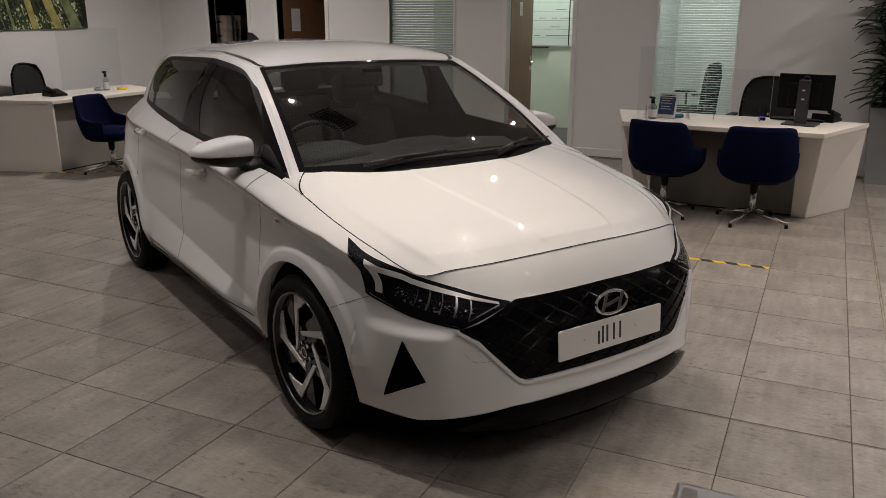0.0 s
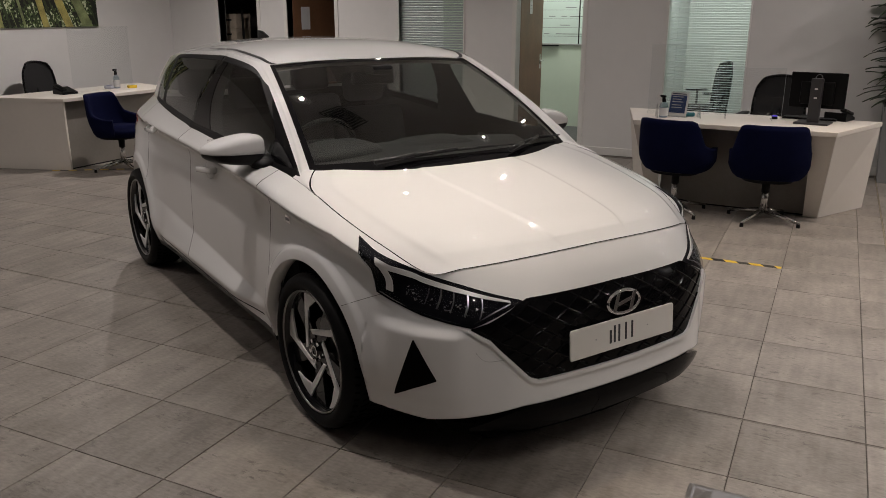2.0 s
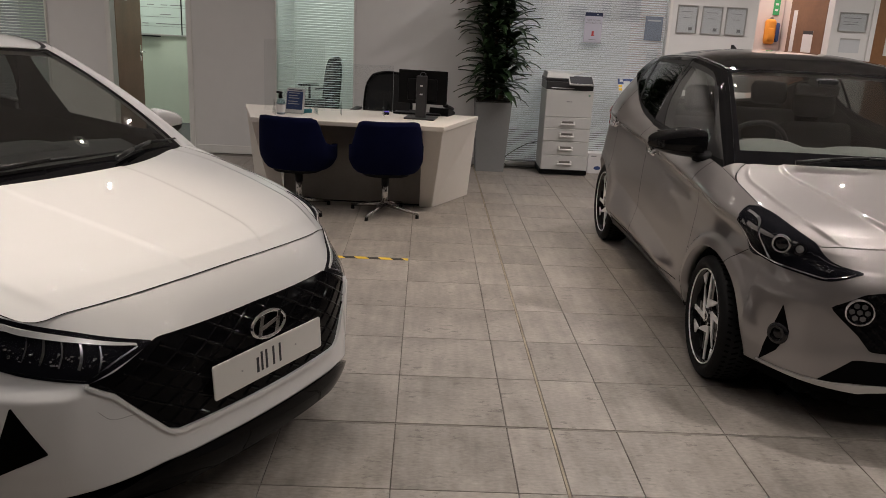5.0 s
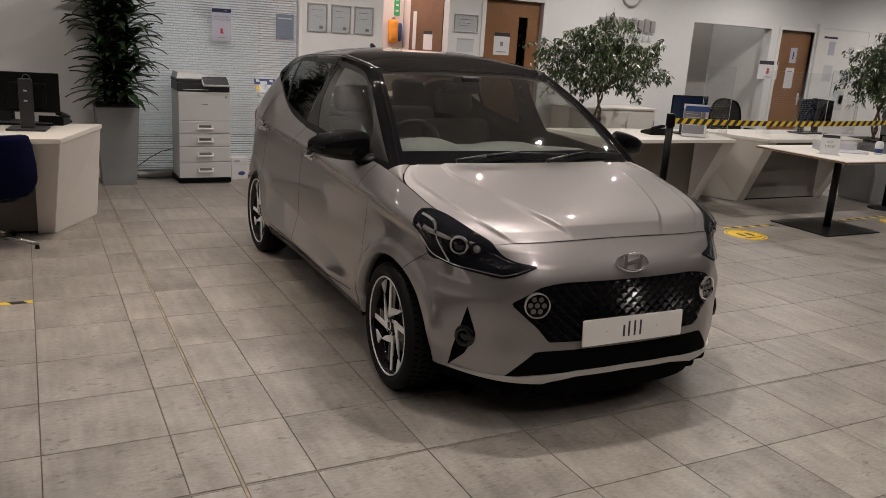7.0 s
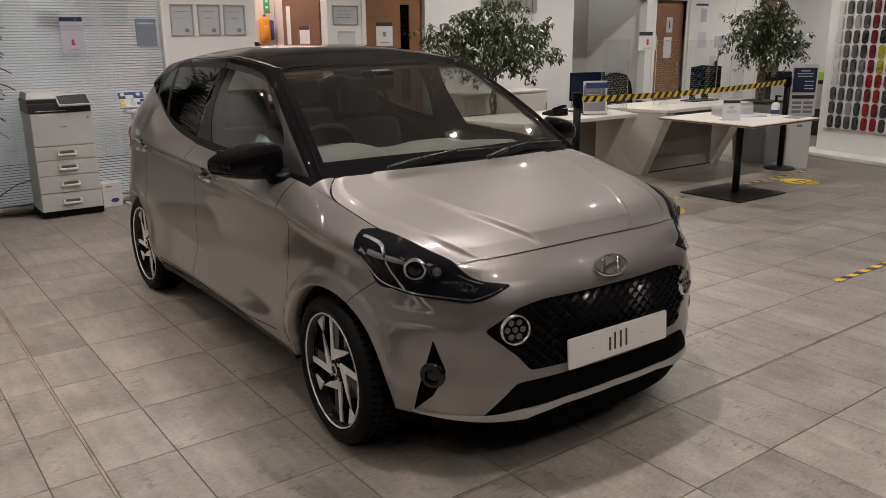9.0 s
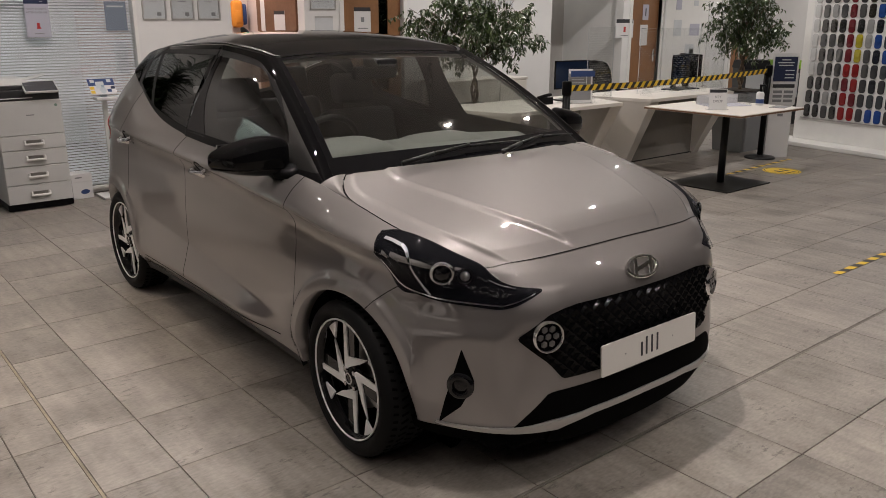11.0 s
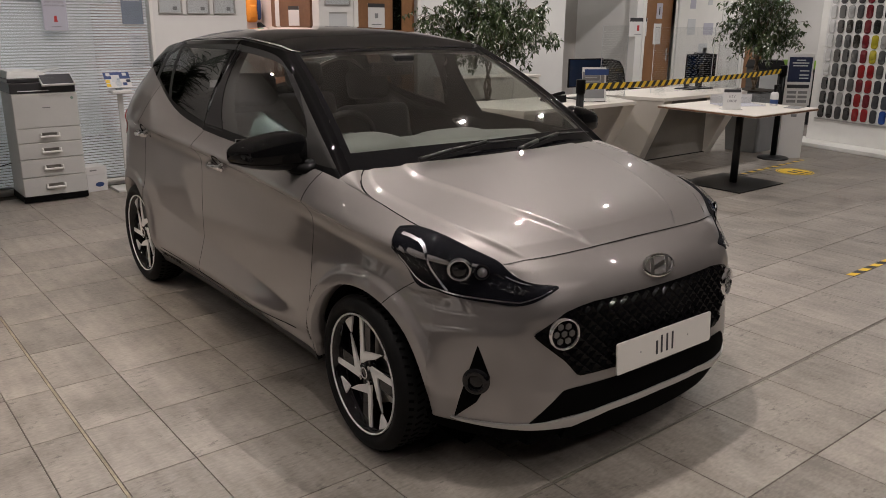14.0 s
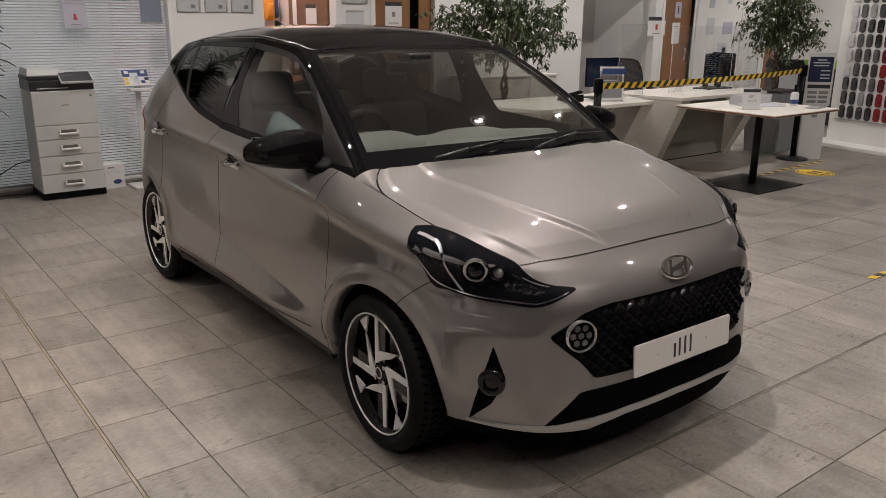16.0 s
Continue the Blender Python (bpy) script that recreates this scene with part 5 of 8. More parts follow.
def door_mirror(car, x, y, z, s, cap, base, split=-0.026, size=1.0):
    m = new("door_mirror")
    m.parent = car
    m.matrix_basis = pose(x, y * s, z) @ Matrix.Diagonal((1, s, 1, 1)) @ pose(0, 0, 0, 0, 0, 12) @ Matrix.Diagonal((size, size, size, 1))
    th, ph = np.linspace(0, 2 * math.pi, 29), np.linspace(0, math.pi, 15)
    def shell_pts(z0, z1, grow=0.0):
        rows = []
        for p in ph:
            row = []
            for t in th:
                cx, cy, cz = math.cos(t) * math.sin(p), -math.cos(p), math.sin(t) * math.sin(p)
                k = 4.2
                f = lambda q: math.copysign(abs(q) ** (2 / k), q)
                px = f(cx) * (0.075 if cx > 0 else 0.035)
                py = f(cy) * 0.112 - 0.05 * px / 0.08
                pz = f(cz) * (0.061 - 0.014 * f(cy) - 0.018 * max(0.0, f(cy)) ** 2) - 0.006 * f(cy)
                if grow:
                    px, py, pz = px * (1 + grow), py * (1 + grow), pz * (1 + grow)
                row.append((px, py, min(max(pz, z0), z1)))
            rows.append(row)
        return np.array(rows)
    part("cap", sheet(shell_pts(split, 1)), cap, m, smooth=True)
    part("housing", sheet(shell_pts(-1, split + 0.002, -0.03)), SATIN_BLACK, m, smooth=True)
    part("mirror_glass", box(-0.040, -0.0355, -0.085, 0.085, -0.045, 0.045, 0.001), material("mirror", (0.85, 0.85, 0.86), 0.02, 1.0), m)
    part("foot", hull_box([(-0.05, -0.17, -0.085), (0.13, -0.17, -0.085), (0.06, -0.07, -0.070), (-0.03, -0.07, -0.070), (-0.05, -0.17, -0.01), (0.10, -0.17, -0.02), (0.05, -0.07, -0.03), (-0.03, -0.07, -0.03)]), base, m, smooth=True)
    return m


def handle(car, shell, u, z, s, mat):
    m = frame_on(shell, u, z, s, 0.0)
    h = new("door_handle")
    h.parent = car
    h.matrix_basis = m @ Matrix.Rotation(radians(-7 * s), 4, "Z")
    dish = lathe([(0.0, -0.004), (0.034, -0.002), (0.047, 0.003), (0.053, 0.0025), (0.056, 0.0)], 32)
    part("dish", turned(dish, Matrix.Diagonal((1.15, 0.85, 1, 1))), LINER if mat is CHROME else mat, h, smooth=True)
    part("grip", box(-0.112, 0.112, -0.016, 0.016, 0.016, 0.040, 0.011, 3), mat, h, smooth=True)
    for x in (-0.09, 0.09):
        part("mount", box(x - 0.020, x + 0.020, -0.017, 0.017, 0, 0.030, 0.009, 2), mat, h, smooth=True)


def plate(car, x, z, bars, tilt=4):
    p = new("show_plate")
    p.parent = car
    p.matrix_basis = pose(x, 0, z, 0, -tilt, 0)
    p["label"] = "white rectangular show plate with dark lettering bars"
    part("board", turned(slab(rounded(0.52, 0.111, 0.008), 0.006, bevel=0.001), pose(0, 0, 0, 90, 0, 90)), PLATE, p)
    for y, w, h, z0 in bars:
        part("lettering_bar", box(0.006, 0.0072, y - w / 2, y + w / 2, z0 - h / 2, z0 + h / 2), INK, p)
    for y in (-0.14, 0.12):
        part("screw", turned(tube((0.005, y, 0), (0.0085, y, 0), 0.003, sides=8), Matrix.Identity(4)), SILVER, p)


def lattice(shell, car, keys, step, slope, width, mat, proud=0.008, name="grille_mesh"):
    """Crossing raised ribs over a region of the nose given by (u, low z, high z)."""
    k = np.array(keys, float)
    bm = bmesh.new()
    umax = k[-1, 0]
    zs0, zs1 = k[:, 1].min(), k[:, 2].max()
    for d in (1, -1):
        for c in np.arange(-umax - (zs1 - zs0) / slope, umax + (zs1 - zs0) / slope, step):
            z = np.linspace(zs0, zs1, 30)
            u = c + d * (z - (zs0 + zs1) / 2) / slope
            ok = (np.abs(u) < umax) & (z > np.interp(np.abs(u), k[:, 0], k[:, 1]) + 0.006) & (z < np.interp(np.abs(u), k[:, 0], k[:, 2]) - 0.006)
            if ok.sum() < 3:
                continue
            u, z = u[ok], z[ok]
            p, n = shell.wall(u, z), shell.out(u, z)
            across = np.array([0, 1.0, -d / slope * 0.5])
            across /= np.linalg.norm(across)
            pts = np.stack([p + n * 0.002 - across * width, p + n * proud, p + n * 0.002 + across * width], 1)
            sheet(pts, bm)
    return part(name, bm, mat, car)


def ring_on(car, shell, u, z, s, r, name, label):
    h = new(name)
    h.parent = car
    h.matrix_basis = frame_on(shell, u, z, s, 0.013)
    h["label"] = label
    part("housing", lathe([(0.0, -0.008), (r * 0.9, -0.008), (r, 0.0), (r * 1.08, -0.02)], 32), LAMP_DARK, h, smooth=True)
    part("chrome_ring", lathe([(r * 0.93, -0.004), (r * 0.96, 0.006), (r * 1.04, 0.006), (r * 1.08, -0.012)], 36), CHROME, h, smooth=True)
    for i in range(7):
        a = math.pi / 3 * i
        cx, cy = (0, 0) if i == 6 else (math.cos(a) * r * 0.56, math.sin(a) * r * 0.56)
        cell = [(cx + r * 0.24 * math.cos(math.pi / 3 * j + math.pi / 6), cy + r * 0.24 * math.sin(math.pi / 3 * j + math.pi / 6)) for j in range(6)]
        part("light_cell", slab(cell, 0.006, Matrix.Translation((0, 0, -0.006)), 0.003), STEEL, h)
    part("lens", lathe([(0.0, 0.006), (r * 0.6, 0.005), (r * 0.96, 0.002)], 32), LENS, h, smooth=True)
    return h


def lamp_bits(car, shell, s, keys, seed, count, size):
    """Faceted reflectors inside a lamp, scattered over its area."""
    rng = random.Random(seed)
    k = np.array(keys, float)
    bm = bmesh.new()
    for i in range(count):
        u = rng.uniform(k[0, 0] + 0.05, k[-1, 0] - 0.05)
        lo, hi = np.interp(u, k[:, 0], k[:, 1]), np.interp(u, k[:, 0], k[:, 2])
        z = lo + (hi - lo) * rng.uniform(0.2, 0.75)
        m = frame_on(shell, u, z, s, 0.004)
        w, h = size * rng.uniform(0.5, 1.2), size * rng.uniform(0.3, 0.8)
        b = box(-w, w, -h, h, 0, 0.003, 0.001, 1)
        merge(bm, b, m @ Matrix.Rotation(rng.uniform(-0.6, 0.6), 4, "Z") @ Matrix.Rotation(rng.uniform(-0.4, 0.4), 4, "X"))
    return part("lamp_reflectors", bm, REFLECTOR, car)


def large_car():
    sh = Shell(LARGE_CAR)
    car = thing("car", pose(-1.127, -0.060, 0, 0, 0, -30.05), "glossy white five-door hatchback with black grille, parked on tiles", "car", "cars on display")
    body(car, sh, WHITE_PAINT, WHITE_PAINT, WHITE_PAINT)
    cabin(car, sh, -0.37, DASH, DASH)
    for xa in (0, -2.58):
        for s in (1, -1):
            wheel(car, xa, 0.757 * s, s, 0.313, 0.244, 0.215, "swirl", 2 if xa == 0 else 0)
    hl = [(.415, .658, .663), (.614, .584, .712), (.804, .614, .752), (.97, .650, .805), (1.012, .662, .822), (1.046, .828, .834)]
    for s in (1, -1):
        patch(sh, "headlight", LAMP_DARK, car, hl, "long dark wedge headlight", 0.003, s, rows=20, cols=70)
        lamp_bits(car, sh, s, [(.5, .64, .655), (.62, .61, .67), (.8, .635, .70), (.92, .67, .73)], 4, 44, 0.0042)
        patch(sh, "daylight_strip", DRL, car, [(.46, .657, .663), (.614, .684, .697), (.702, .698, .716), (.804, .716, .736), (.93, .752, .775), (.960, .760, .784)], "pale strip along the lamp's upper edge", 0.008, s, rows=6, cols=70, skirt=0.006)
        patch(sh, "daylight_strip", DRL, car, [(.928, .676, .752), (.958, .680, .760)], "", 0.008, s, cols=12, rows=14, skirt=0.006)
        for k in range(5):
            seam(sh, "lamp_fin", car, [(.585 + .052 * k, .612 + .009 * k), (.568 + .052 * k, .645 + .009 * k), (.560 + .052 * k, .672 + .012 * k)], 0.005 + 0.003 * (k % 2), s, REFLECTOR, 0.0065)
        seam(sh, "chrome_line", car, [(.99, .668), (.90, .644), (.80, .622), (.70, .605), (.62, .592)], 0.003, s, REFLECTOR, 0.0068)
        seam(sh, "chrome_line", car, [(.605, .600), (.53, .632), (.46, .655)], 0.004, s, REFLECTOR, 0.0068)
        patch(sh, "headlight_lens", LENS, car, [(.425, .657, .661), (.614, .588, .707), (.804, .618, .747), (.965, .654, .800), (1.007, .666, .816), (1.04, .822, .828)], "clear lamp lens", 0.011, s, rows=16, cols=60, skirt=0.004)
        patch(sh, "corner_vent", LINER, car, [(.735, .394, .399), (.823, .353, .537), (.911, .306, .312)], "black triangular vent in the bumper", 0.002, s)
        seam(sh, "panel_joint", car, [(.955, .668), (1.05, .63), (1.15, .585)], 0.0016, side=s)
        seam(sh, "panel_joint", car, [(float(sh.at_x(-.52)[0]), .300), (float(sh.at_x(-1.2)[0]), .302), (float(sh.at_x(-2.02)[0]), .325)], 0.006, side=s)
        seam(sh, "sensor_outline", car, [(.60, .50), (.57, .472), (.50, .470)], 0.0008, s)
        patch(sh, "sill_trim", SATIN_BLACK, car, [(sh.at_x(-.38)[0], .225, .262), (sh.at_x(-2.2)[0], .225, .262)], "", 0.001, s, rows=3)
        patch(sh, "tail_lamp", RED_LENS, car, [(sh.at_x(-2.62)[0], .93, .95), (sh.at_x(-2.78)[0], .86, .99), (sh.end - .55, .84, .98)], "red tail lamp", 0.004, s)
        handle(car, sh, float(sh.at_x(-1.19)[0]), .845, s, WHITE_PAINT)
        handle(car, sh, float(sh.at_x(-2.06)[0]), .958, s, WHITE_PAINT)
        m = frame_on(sh, 1.636, .80, s, 0.001)
        b = new("side_badge")
        b.parent, b.matrix_basis = car, m
        part("plaque", slab(rounded(0.05, 0.03, 0.006), 0.003, bevel=0.001), CHROME, b)
        part("bar", box(-0.018, 0.018, -0.006, 0.006, 0.003, 0.0036), GREY_PRINT, b)
        door_mirror(car, -0.61, 0.905, 1.028, s, WHITE_PAINT, SATIN_BLACK, -0.010)
    gr = [(0, .387, .674), (.38, .388, .668), (.40, .395, .666), (.55, .545, .602), (.617, .578, .583)]
    patch(sh, "grille", GRILLE, car, gr, "wide gloss-black grille with a diamond mesh", 0.002, rows=14, both=True)
    lattice(sh, car, gr, 0.105, 0.55, 0.006, GRILLE, 0.006)
    patch(sh, "grille_lip", WHITE_PAINT, car, [(0, .372, .386), (.37, .373, .387), (.41, .385, .402), (.55, .53, .546), (.63, .572, .580)], "white bevelled lip under the grille", 0.012, rows=4, both=True)
    patch(sh, "splitter", SPLITTER, car, [(0, .20, .298), (.40, .20, .296), (.50, .215, .27), (.62, .21, .225)], "gloss-black lower splitter", 0.006, rows=6, both=True, skirt=0.05)
    patch(sh, "chin", LINER, car, [(0, .15, .22), (.6, .16, .22), (.75, .18, .225)], "", -0.02, rows=3, both=True, skirt=0.08)
    plate(car, 0.832, 0.491, [(-0.068, 0.010, 0.050, -0.006), (-0.048, 0.009, 0.064, 0.001), (-0.026, 0.009, 0.064, 0.001), (0.008, 0.009, 0.064, 0.001), (0.040, 0.009, 0.064, 0.001)])
    badge(car, sh, 0.600, 0.156, 0.080, 0.016)
    fin = slab([(-0.105, -0.01), (0.11, -0.01), (0.03, 0.028), (-0.05, 0.052), (-0.105, 0.055)], 0.022, pose(-2.345, -0.011, 1.425, 90, 0, 0) , 0.004)
    part("aerial_fin", fin, SATIN_BLACK, car)
    return car


def small_car():
    sh = Shell(SMALL_CAR)
    car = thing("car", pose(2.231, 0.594, 0, 0, 0, -90.7), "bronze-grey metallic small hatchback with gloss-black roof, parked on tiles", "car", "cars on display")
    body(car, sh, GREY_PAINT, BLACK_PAINT, BLACK_PAINT)
    cabin(car, sh, -0.35, DASH_PALE, DASH_LIGHT)
    for xa in (0, -2.425):
        for s in (1, -1):
            wheel(car, xa, 0.726 * s, s, 0.29, 0.222, 0.195, "blade", -2 if xa == 0 else 0)
    hl = [(.449, .706, .711), (.593, .660, .735), (.692, .664, .777), (.799, .672, .814), (.90, .684, .850), (1.006, .705, .868), (1.051, .770, .870), (1.092, .848, .864)]
    for s in (1, -1):
        patch(sh, "headlight", LAMP_DARK, car, hl, "swept-back dark headlight with projector", 0.003, s, smooth=True, cols=60)
        lamp_bits(car, sh, s, [(.52, .69, .71), (.611, .68, .73), (.736, .69, .79), (.90, .70, .84), (1.07, .76, .86)], 7, 190, 0.0024)
        seam(sh, "lamp_blade", car, [(.99, .835), (.955, .818), (.934, .795), (.915, .755), (.889, .722), (.853, .690)], 0.008, s, REFLECTOR, 0.008)
        seam(sh, "lamp_blade", car, [(1.06, .846), (1.03, .842), (.985, .832)], 0.007, s, STEEL, 0.008)
        seam(sh, "chrome_line", car, [(1.045, .79), (1.0, .722), (.862, .688), (.745, .676), (.66, .671), (.60, .668)], 0.004, s, CHROME, 0.0078)
        seam(sh, "chrome_line", car, [(.60, .668), (.54, .682), (.48, .702)], 0.003, s, CHROME, 0.0078)
        seam(sh, "chrome_line", car, [(.66, .742), (.61, .728), (.55, .717)], 0.003, s, REFLECTOR, 0.0075)
        inner = new("beam_lamp")
        inner.parent, inner.matrix_basis = car, frame_on(sh, .757, .755, s, 0.005)
        part("bezel", lathe([(0.016, 0.0), (0.018, 0.006), (0.024, 0.005), (0.027, 0.0)], 24), GLOSS_BLACK, inner, smooth=True)
        part("bulb", lathe([(0.0, 0.008), (0.009, 0.005), (0.016, 0.0)], 20), STEEL, inner, smooth=True)
        ring = new("projector")
        ring.parent, ring.matrix_basis = car, frame_on(sh, .826, .765, s, 0.006)
        part("bezel", lathe([(0.029, 0.0), (0.032, 0.008), (0.037, 0.006), (0.041, 0.0)], 32), REFLECTOR, ring, smooth=True)
        part("ball_lens", lathe([(0.0, 0.014), (0.016, 0.010), (0.029, 0.0)], 28), GLOSS_BLACK, ring, smooth=True)
        patch(sh, "headlight_lens", LENS, car, [(.458, .7055, .7105), (.593, .664, .731), (.692, .668, .773), (.799, .676, .810), (.90, .688, .846), (1.003, .709, .864), (1.047, .773, .866), (1.086, .848, .861)], "clear lamp lens", 0.013, s, skirt=0.004, smooth=True, cols=60)
        patch(sh, "fog_recess", LINER, car, [(.692, .412, .425), (.736, .33, .531), (.817, .258, .266)], "black triangular fog-lamp recess", 0.002, s)
        fog = new("fog_lamp")
        fog.parent, fog.matrix_basis = car, frame_on(sh, .738, .405, s, 0.003)
        part("bezel", lathe([(0.024, 0.0), (0.026, 0.014), (0.042, 0.010), (0.046, 0.0)], 28), GLOSS_BLACK, fog, smooth=True)
        part("lens", lathe([(0.0, 0.007), (0.024, 0.003)], 24), GLOSS_BLACK, fog, smooth=True)
        seam(sh, "panel_joint", car, [(.965, .715), (1.05, .66), (1.125, .59)], side=s)
        seam(sh, "panel_joint", car, [(float(sh.at_x(-.52)[0]), .299), (float(sh.at_x(-1.1)[0]), .300), (float(sh.at_x(-1.96)[0]), .318)], 0.005, side=s)
        patch(sh, "sill_trim", SATIN_BLACK, car, [(sh.at_x(-.36)[0], .21, .25), (sh.at_x(-2.06)[0], .21, .25)], "", 0.001, s, rows=3)
        patch(sh, "bumper_blade", SILVER, car, [(.40, .231, .266), (.46, .233, .263), (.60, .240, .257), (.80, .251, .258), (.83, .257, .259)], "silver strip along the lower bumper", 0.009, s, rows=4)
        patch(sh, "tail_lamp", RED_LENS, car, [(sh.at_x(-2.52)[0], .93, .95), (sh.at_x(-2.66)[0], .86, 1.0), (sh.end - .5, .84, .98)], "red tail lamp", 0.004, s)
        handle(car, sh, float(sh.at_x(-1.20)[0]), .885, s, CHROME)
        handle(car, sh, float(sh.at_x(-2.15)[0]), .922, s, CHROME)
        ring_on(car, sh, .449, .566, s, .050, "daylight_lamp", "round daytime lamp with honeycomb cells and chrome ring")
        door_mirror(car, -0.56, 0.882, 1.028, s, BLACK_PAINT, POST, -0.034, 1.12)
    gr = [(0, .406, .655), (.32, .407, .654), (.386, .409, .648), (.44, .47, .635), (.545, .556, .570)]
    patch(sh, "grille", GRILLE, car, gr, "wide black grille with a scaled mesh", 0.002, rows=14, both=True)
    lattice(sh, car, gr, 0.052, 0.85, 0.011, GRILLE, 0.010)
    lo = [(0, .285, .374), (.40, .272, .372), (.44, .27, .368), (.557, .252, .258)]
    patch(sh, "lower_intake", LINER, car, lo, "black lower air intake", 0.002, rows=8, both=True)
    patch(sh, "skid_strip", SILVER, car, [(0, .264, .286), (.25, .258, .280), (.36, .242, .271), (.40, .231, .266)], "silver skid strip under the intake", 0.009, rows=5, both=True)
    patch(sh, "chin", LINER, car, [(0, .15, .262), (.25, .155, .256), (.36, .16, .240), (.42, .17, .229)], "", 0.005, rows=5, both=True, skirt=0.08)
    patch(sh, "lower_lip", LINER, car, [(0, .17, .236), (.42, .172, .236), (.8, .178, .238), (1.02, .19, .24)], "black lip under the bumper", -0.010, rows=4, both=True, skirt=0.05)
    plate(car, 0.702, 0.450, [(-0.052, 0.010, 0.050, -0.006), (-0.026, 0.009, 0.064, 0.001), (0.004, 0.009, 0.064, 0.001), (0.034, 0.009, 0.064, 0.001)])
    badge(car, sh, 0.712, 0.152, 0.072, 0.010)
    fin = slab([(-0.09, 0), (0.06, 0), (-0.05, 0.04), (-0.09, 0.04)], 0.012, pose(-2.3, -0.006, 1.45, 90, 0, 0), 0.004)
    part("aerial_fin", fin, SATIN_BLACK, car)
    return car


large_car()
small_car()

# ---------------------------------------------------------------- desks and what stands on them
def hull(points):
    """A solid from eight corners: four below, then four above, each going round."""
    b = bmesh.new()
    v = [b.verts.new(p) for p in points]
    for f in ((3, 2, 1, 0), (4, 5, 6, 7), (0, 1, 5, 4), (1, 2, 6, 5), (2, 3, 7, 6), (3, 0, 4, 7)):
        b.faces.new([v[i] for i in f])
    bmesh.ops.recalc_face_normals(b, faces=b.faces)
    bmesh.ops.bevel(b, geom=b.edges[:], offset=0.003, segments=2, affect="EDGES")
    return b


def desk(m, label, group, upright=False):
    """A wedge-sided sales desk: its sides lean out towards the top and its dark front is set back."""
    t = thing("desk", m, label, "desk", group)
    h, th = 0.74, 0.035
    part("worktop", hull([(-.77, 0, h - th), (.77, 0, h - th), (1.05, .87, h - th), (-1.05, .87, h - th), (-.77, 0, h), (.77, 0, h), (1.05, .87, h), (-1.05, .87, h)]), LAMINATE, t)
    for s in (-1, 1):
        if upright:
            part("side_panel", hull([(s * .735, .025, 0), (s * .765, .015, 0), (s * 1.035, .85, 0), (s * 1.005, .85, 0), (s * .735, .025, h - th - .001), (s * .765, .015, h - th - .001), (s * 1.035, .85, h - th - .001), (s * 1.005, .85, h - th - .001)]), LAMINATE, t)
            continue
        pts = [(s * .58, .36, 0), (s * .69, .36, 0), (s * .99, .95, 0), (s * .88, .98, 0), (s * .60, .02, h - th - .001), (s * .765, .008, h - th - .001), (s * 1.04, .86, h - th - .001), (s * .90, .86, h - th - .001)]
        part("side_panel", hull(pts), LAMINATE, t)
        part("plinth", hull([(s * .585, .375, -.0), (s * .68, .375, -.0), (s * .975, .94, 0), (s * .88, .96, 0), (s * .585, .372, .012), (s * .683, .372, .012), (s * .978, .94, .012), (s * .88, .96, .012)]), BLACK, t)
    w, y = (.738, .06) if upright else (.60, .40)
    part("modesty_panel", box(-w, w, y, y + .025, .012, h - th - .002, .002), DARK_PANEL, t, "dark taupe front panel set back under the top")
    part("shadow_gap", box(-w + .004, w - .004, y + .002, y + .022, 0, .012), BLACK, t)
    return t


DESKS = "wedge-sided white desks"
desk(pose(-0.55, 3.48, 0, 0, 0, -3), "white laminate sales desk with leaning sides beside blue chairs", DESKS)
desk(pose(-6.92, 3.32, 0, 0, 0, 90), "white laminate sales desk with a blue chair at its dark front", DESKS, True)
desk(pose(5.72, 3.42, 0, 0, 0, 0), "white laminate counter desk with leaning sides and taupe front", DESKS)
desk(pose(7.74, 3.44, 0, 0, 0, 0), "white laminate counter desk behind the barrier tape", DESKS)


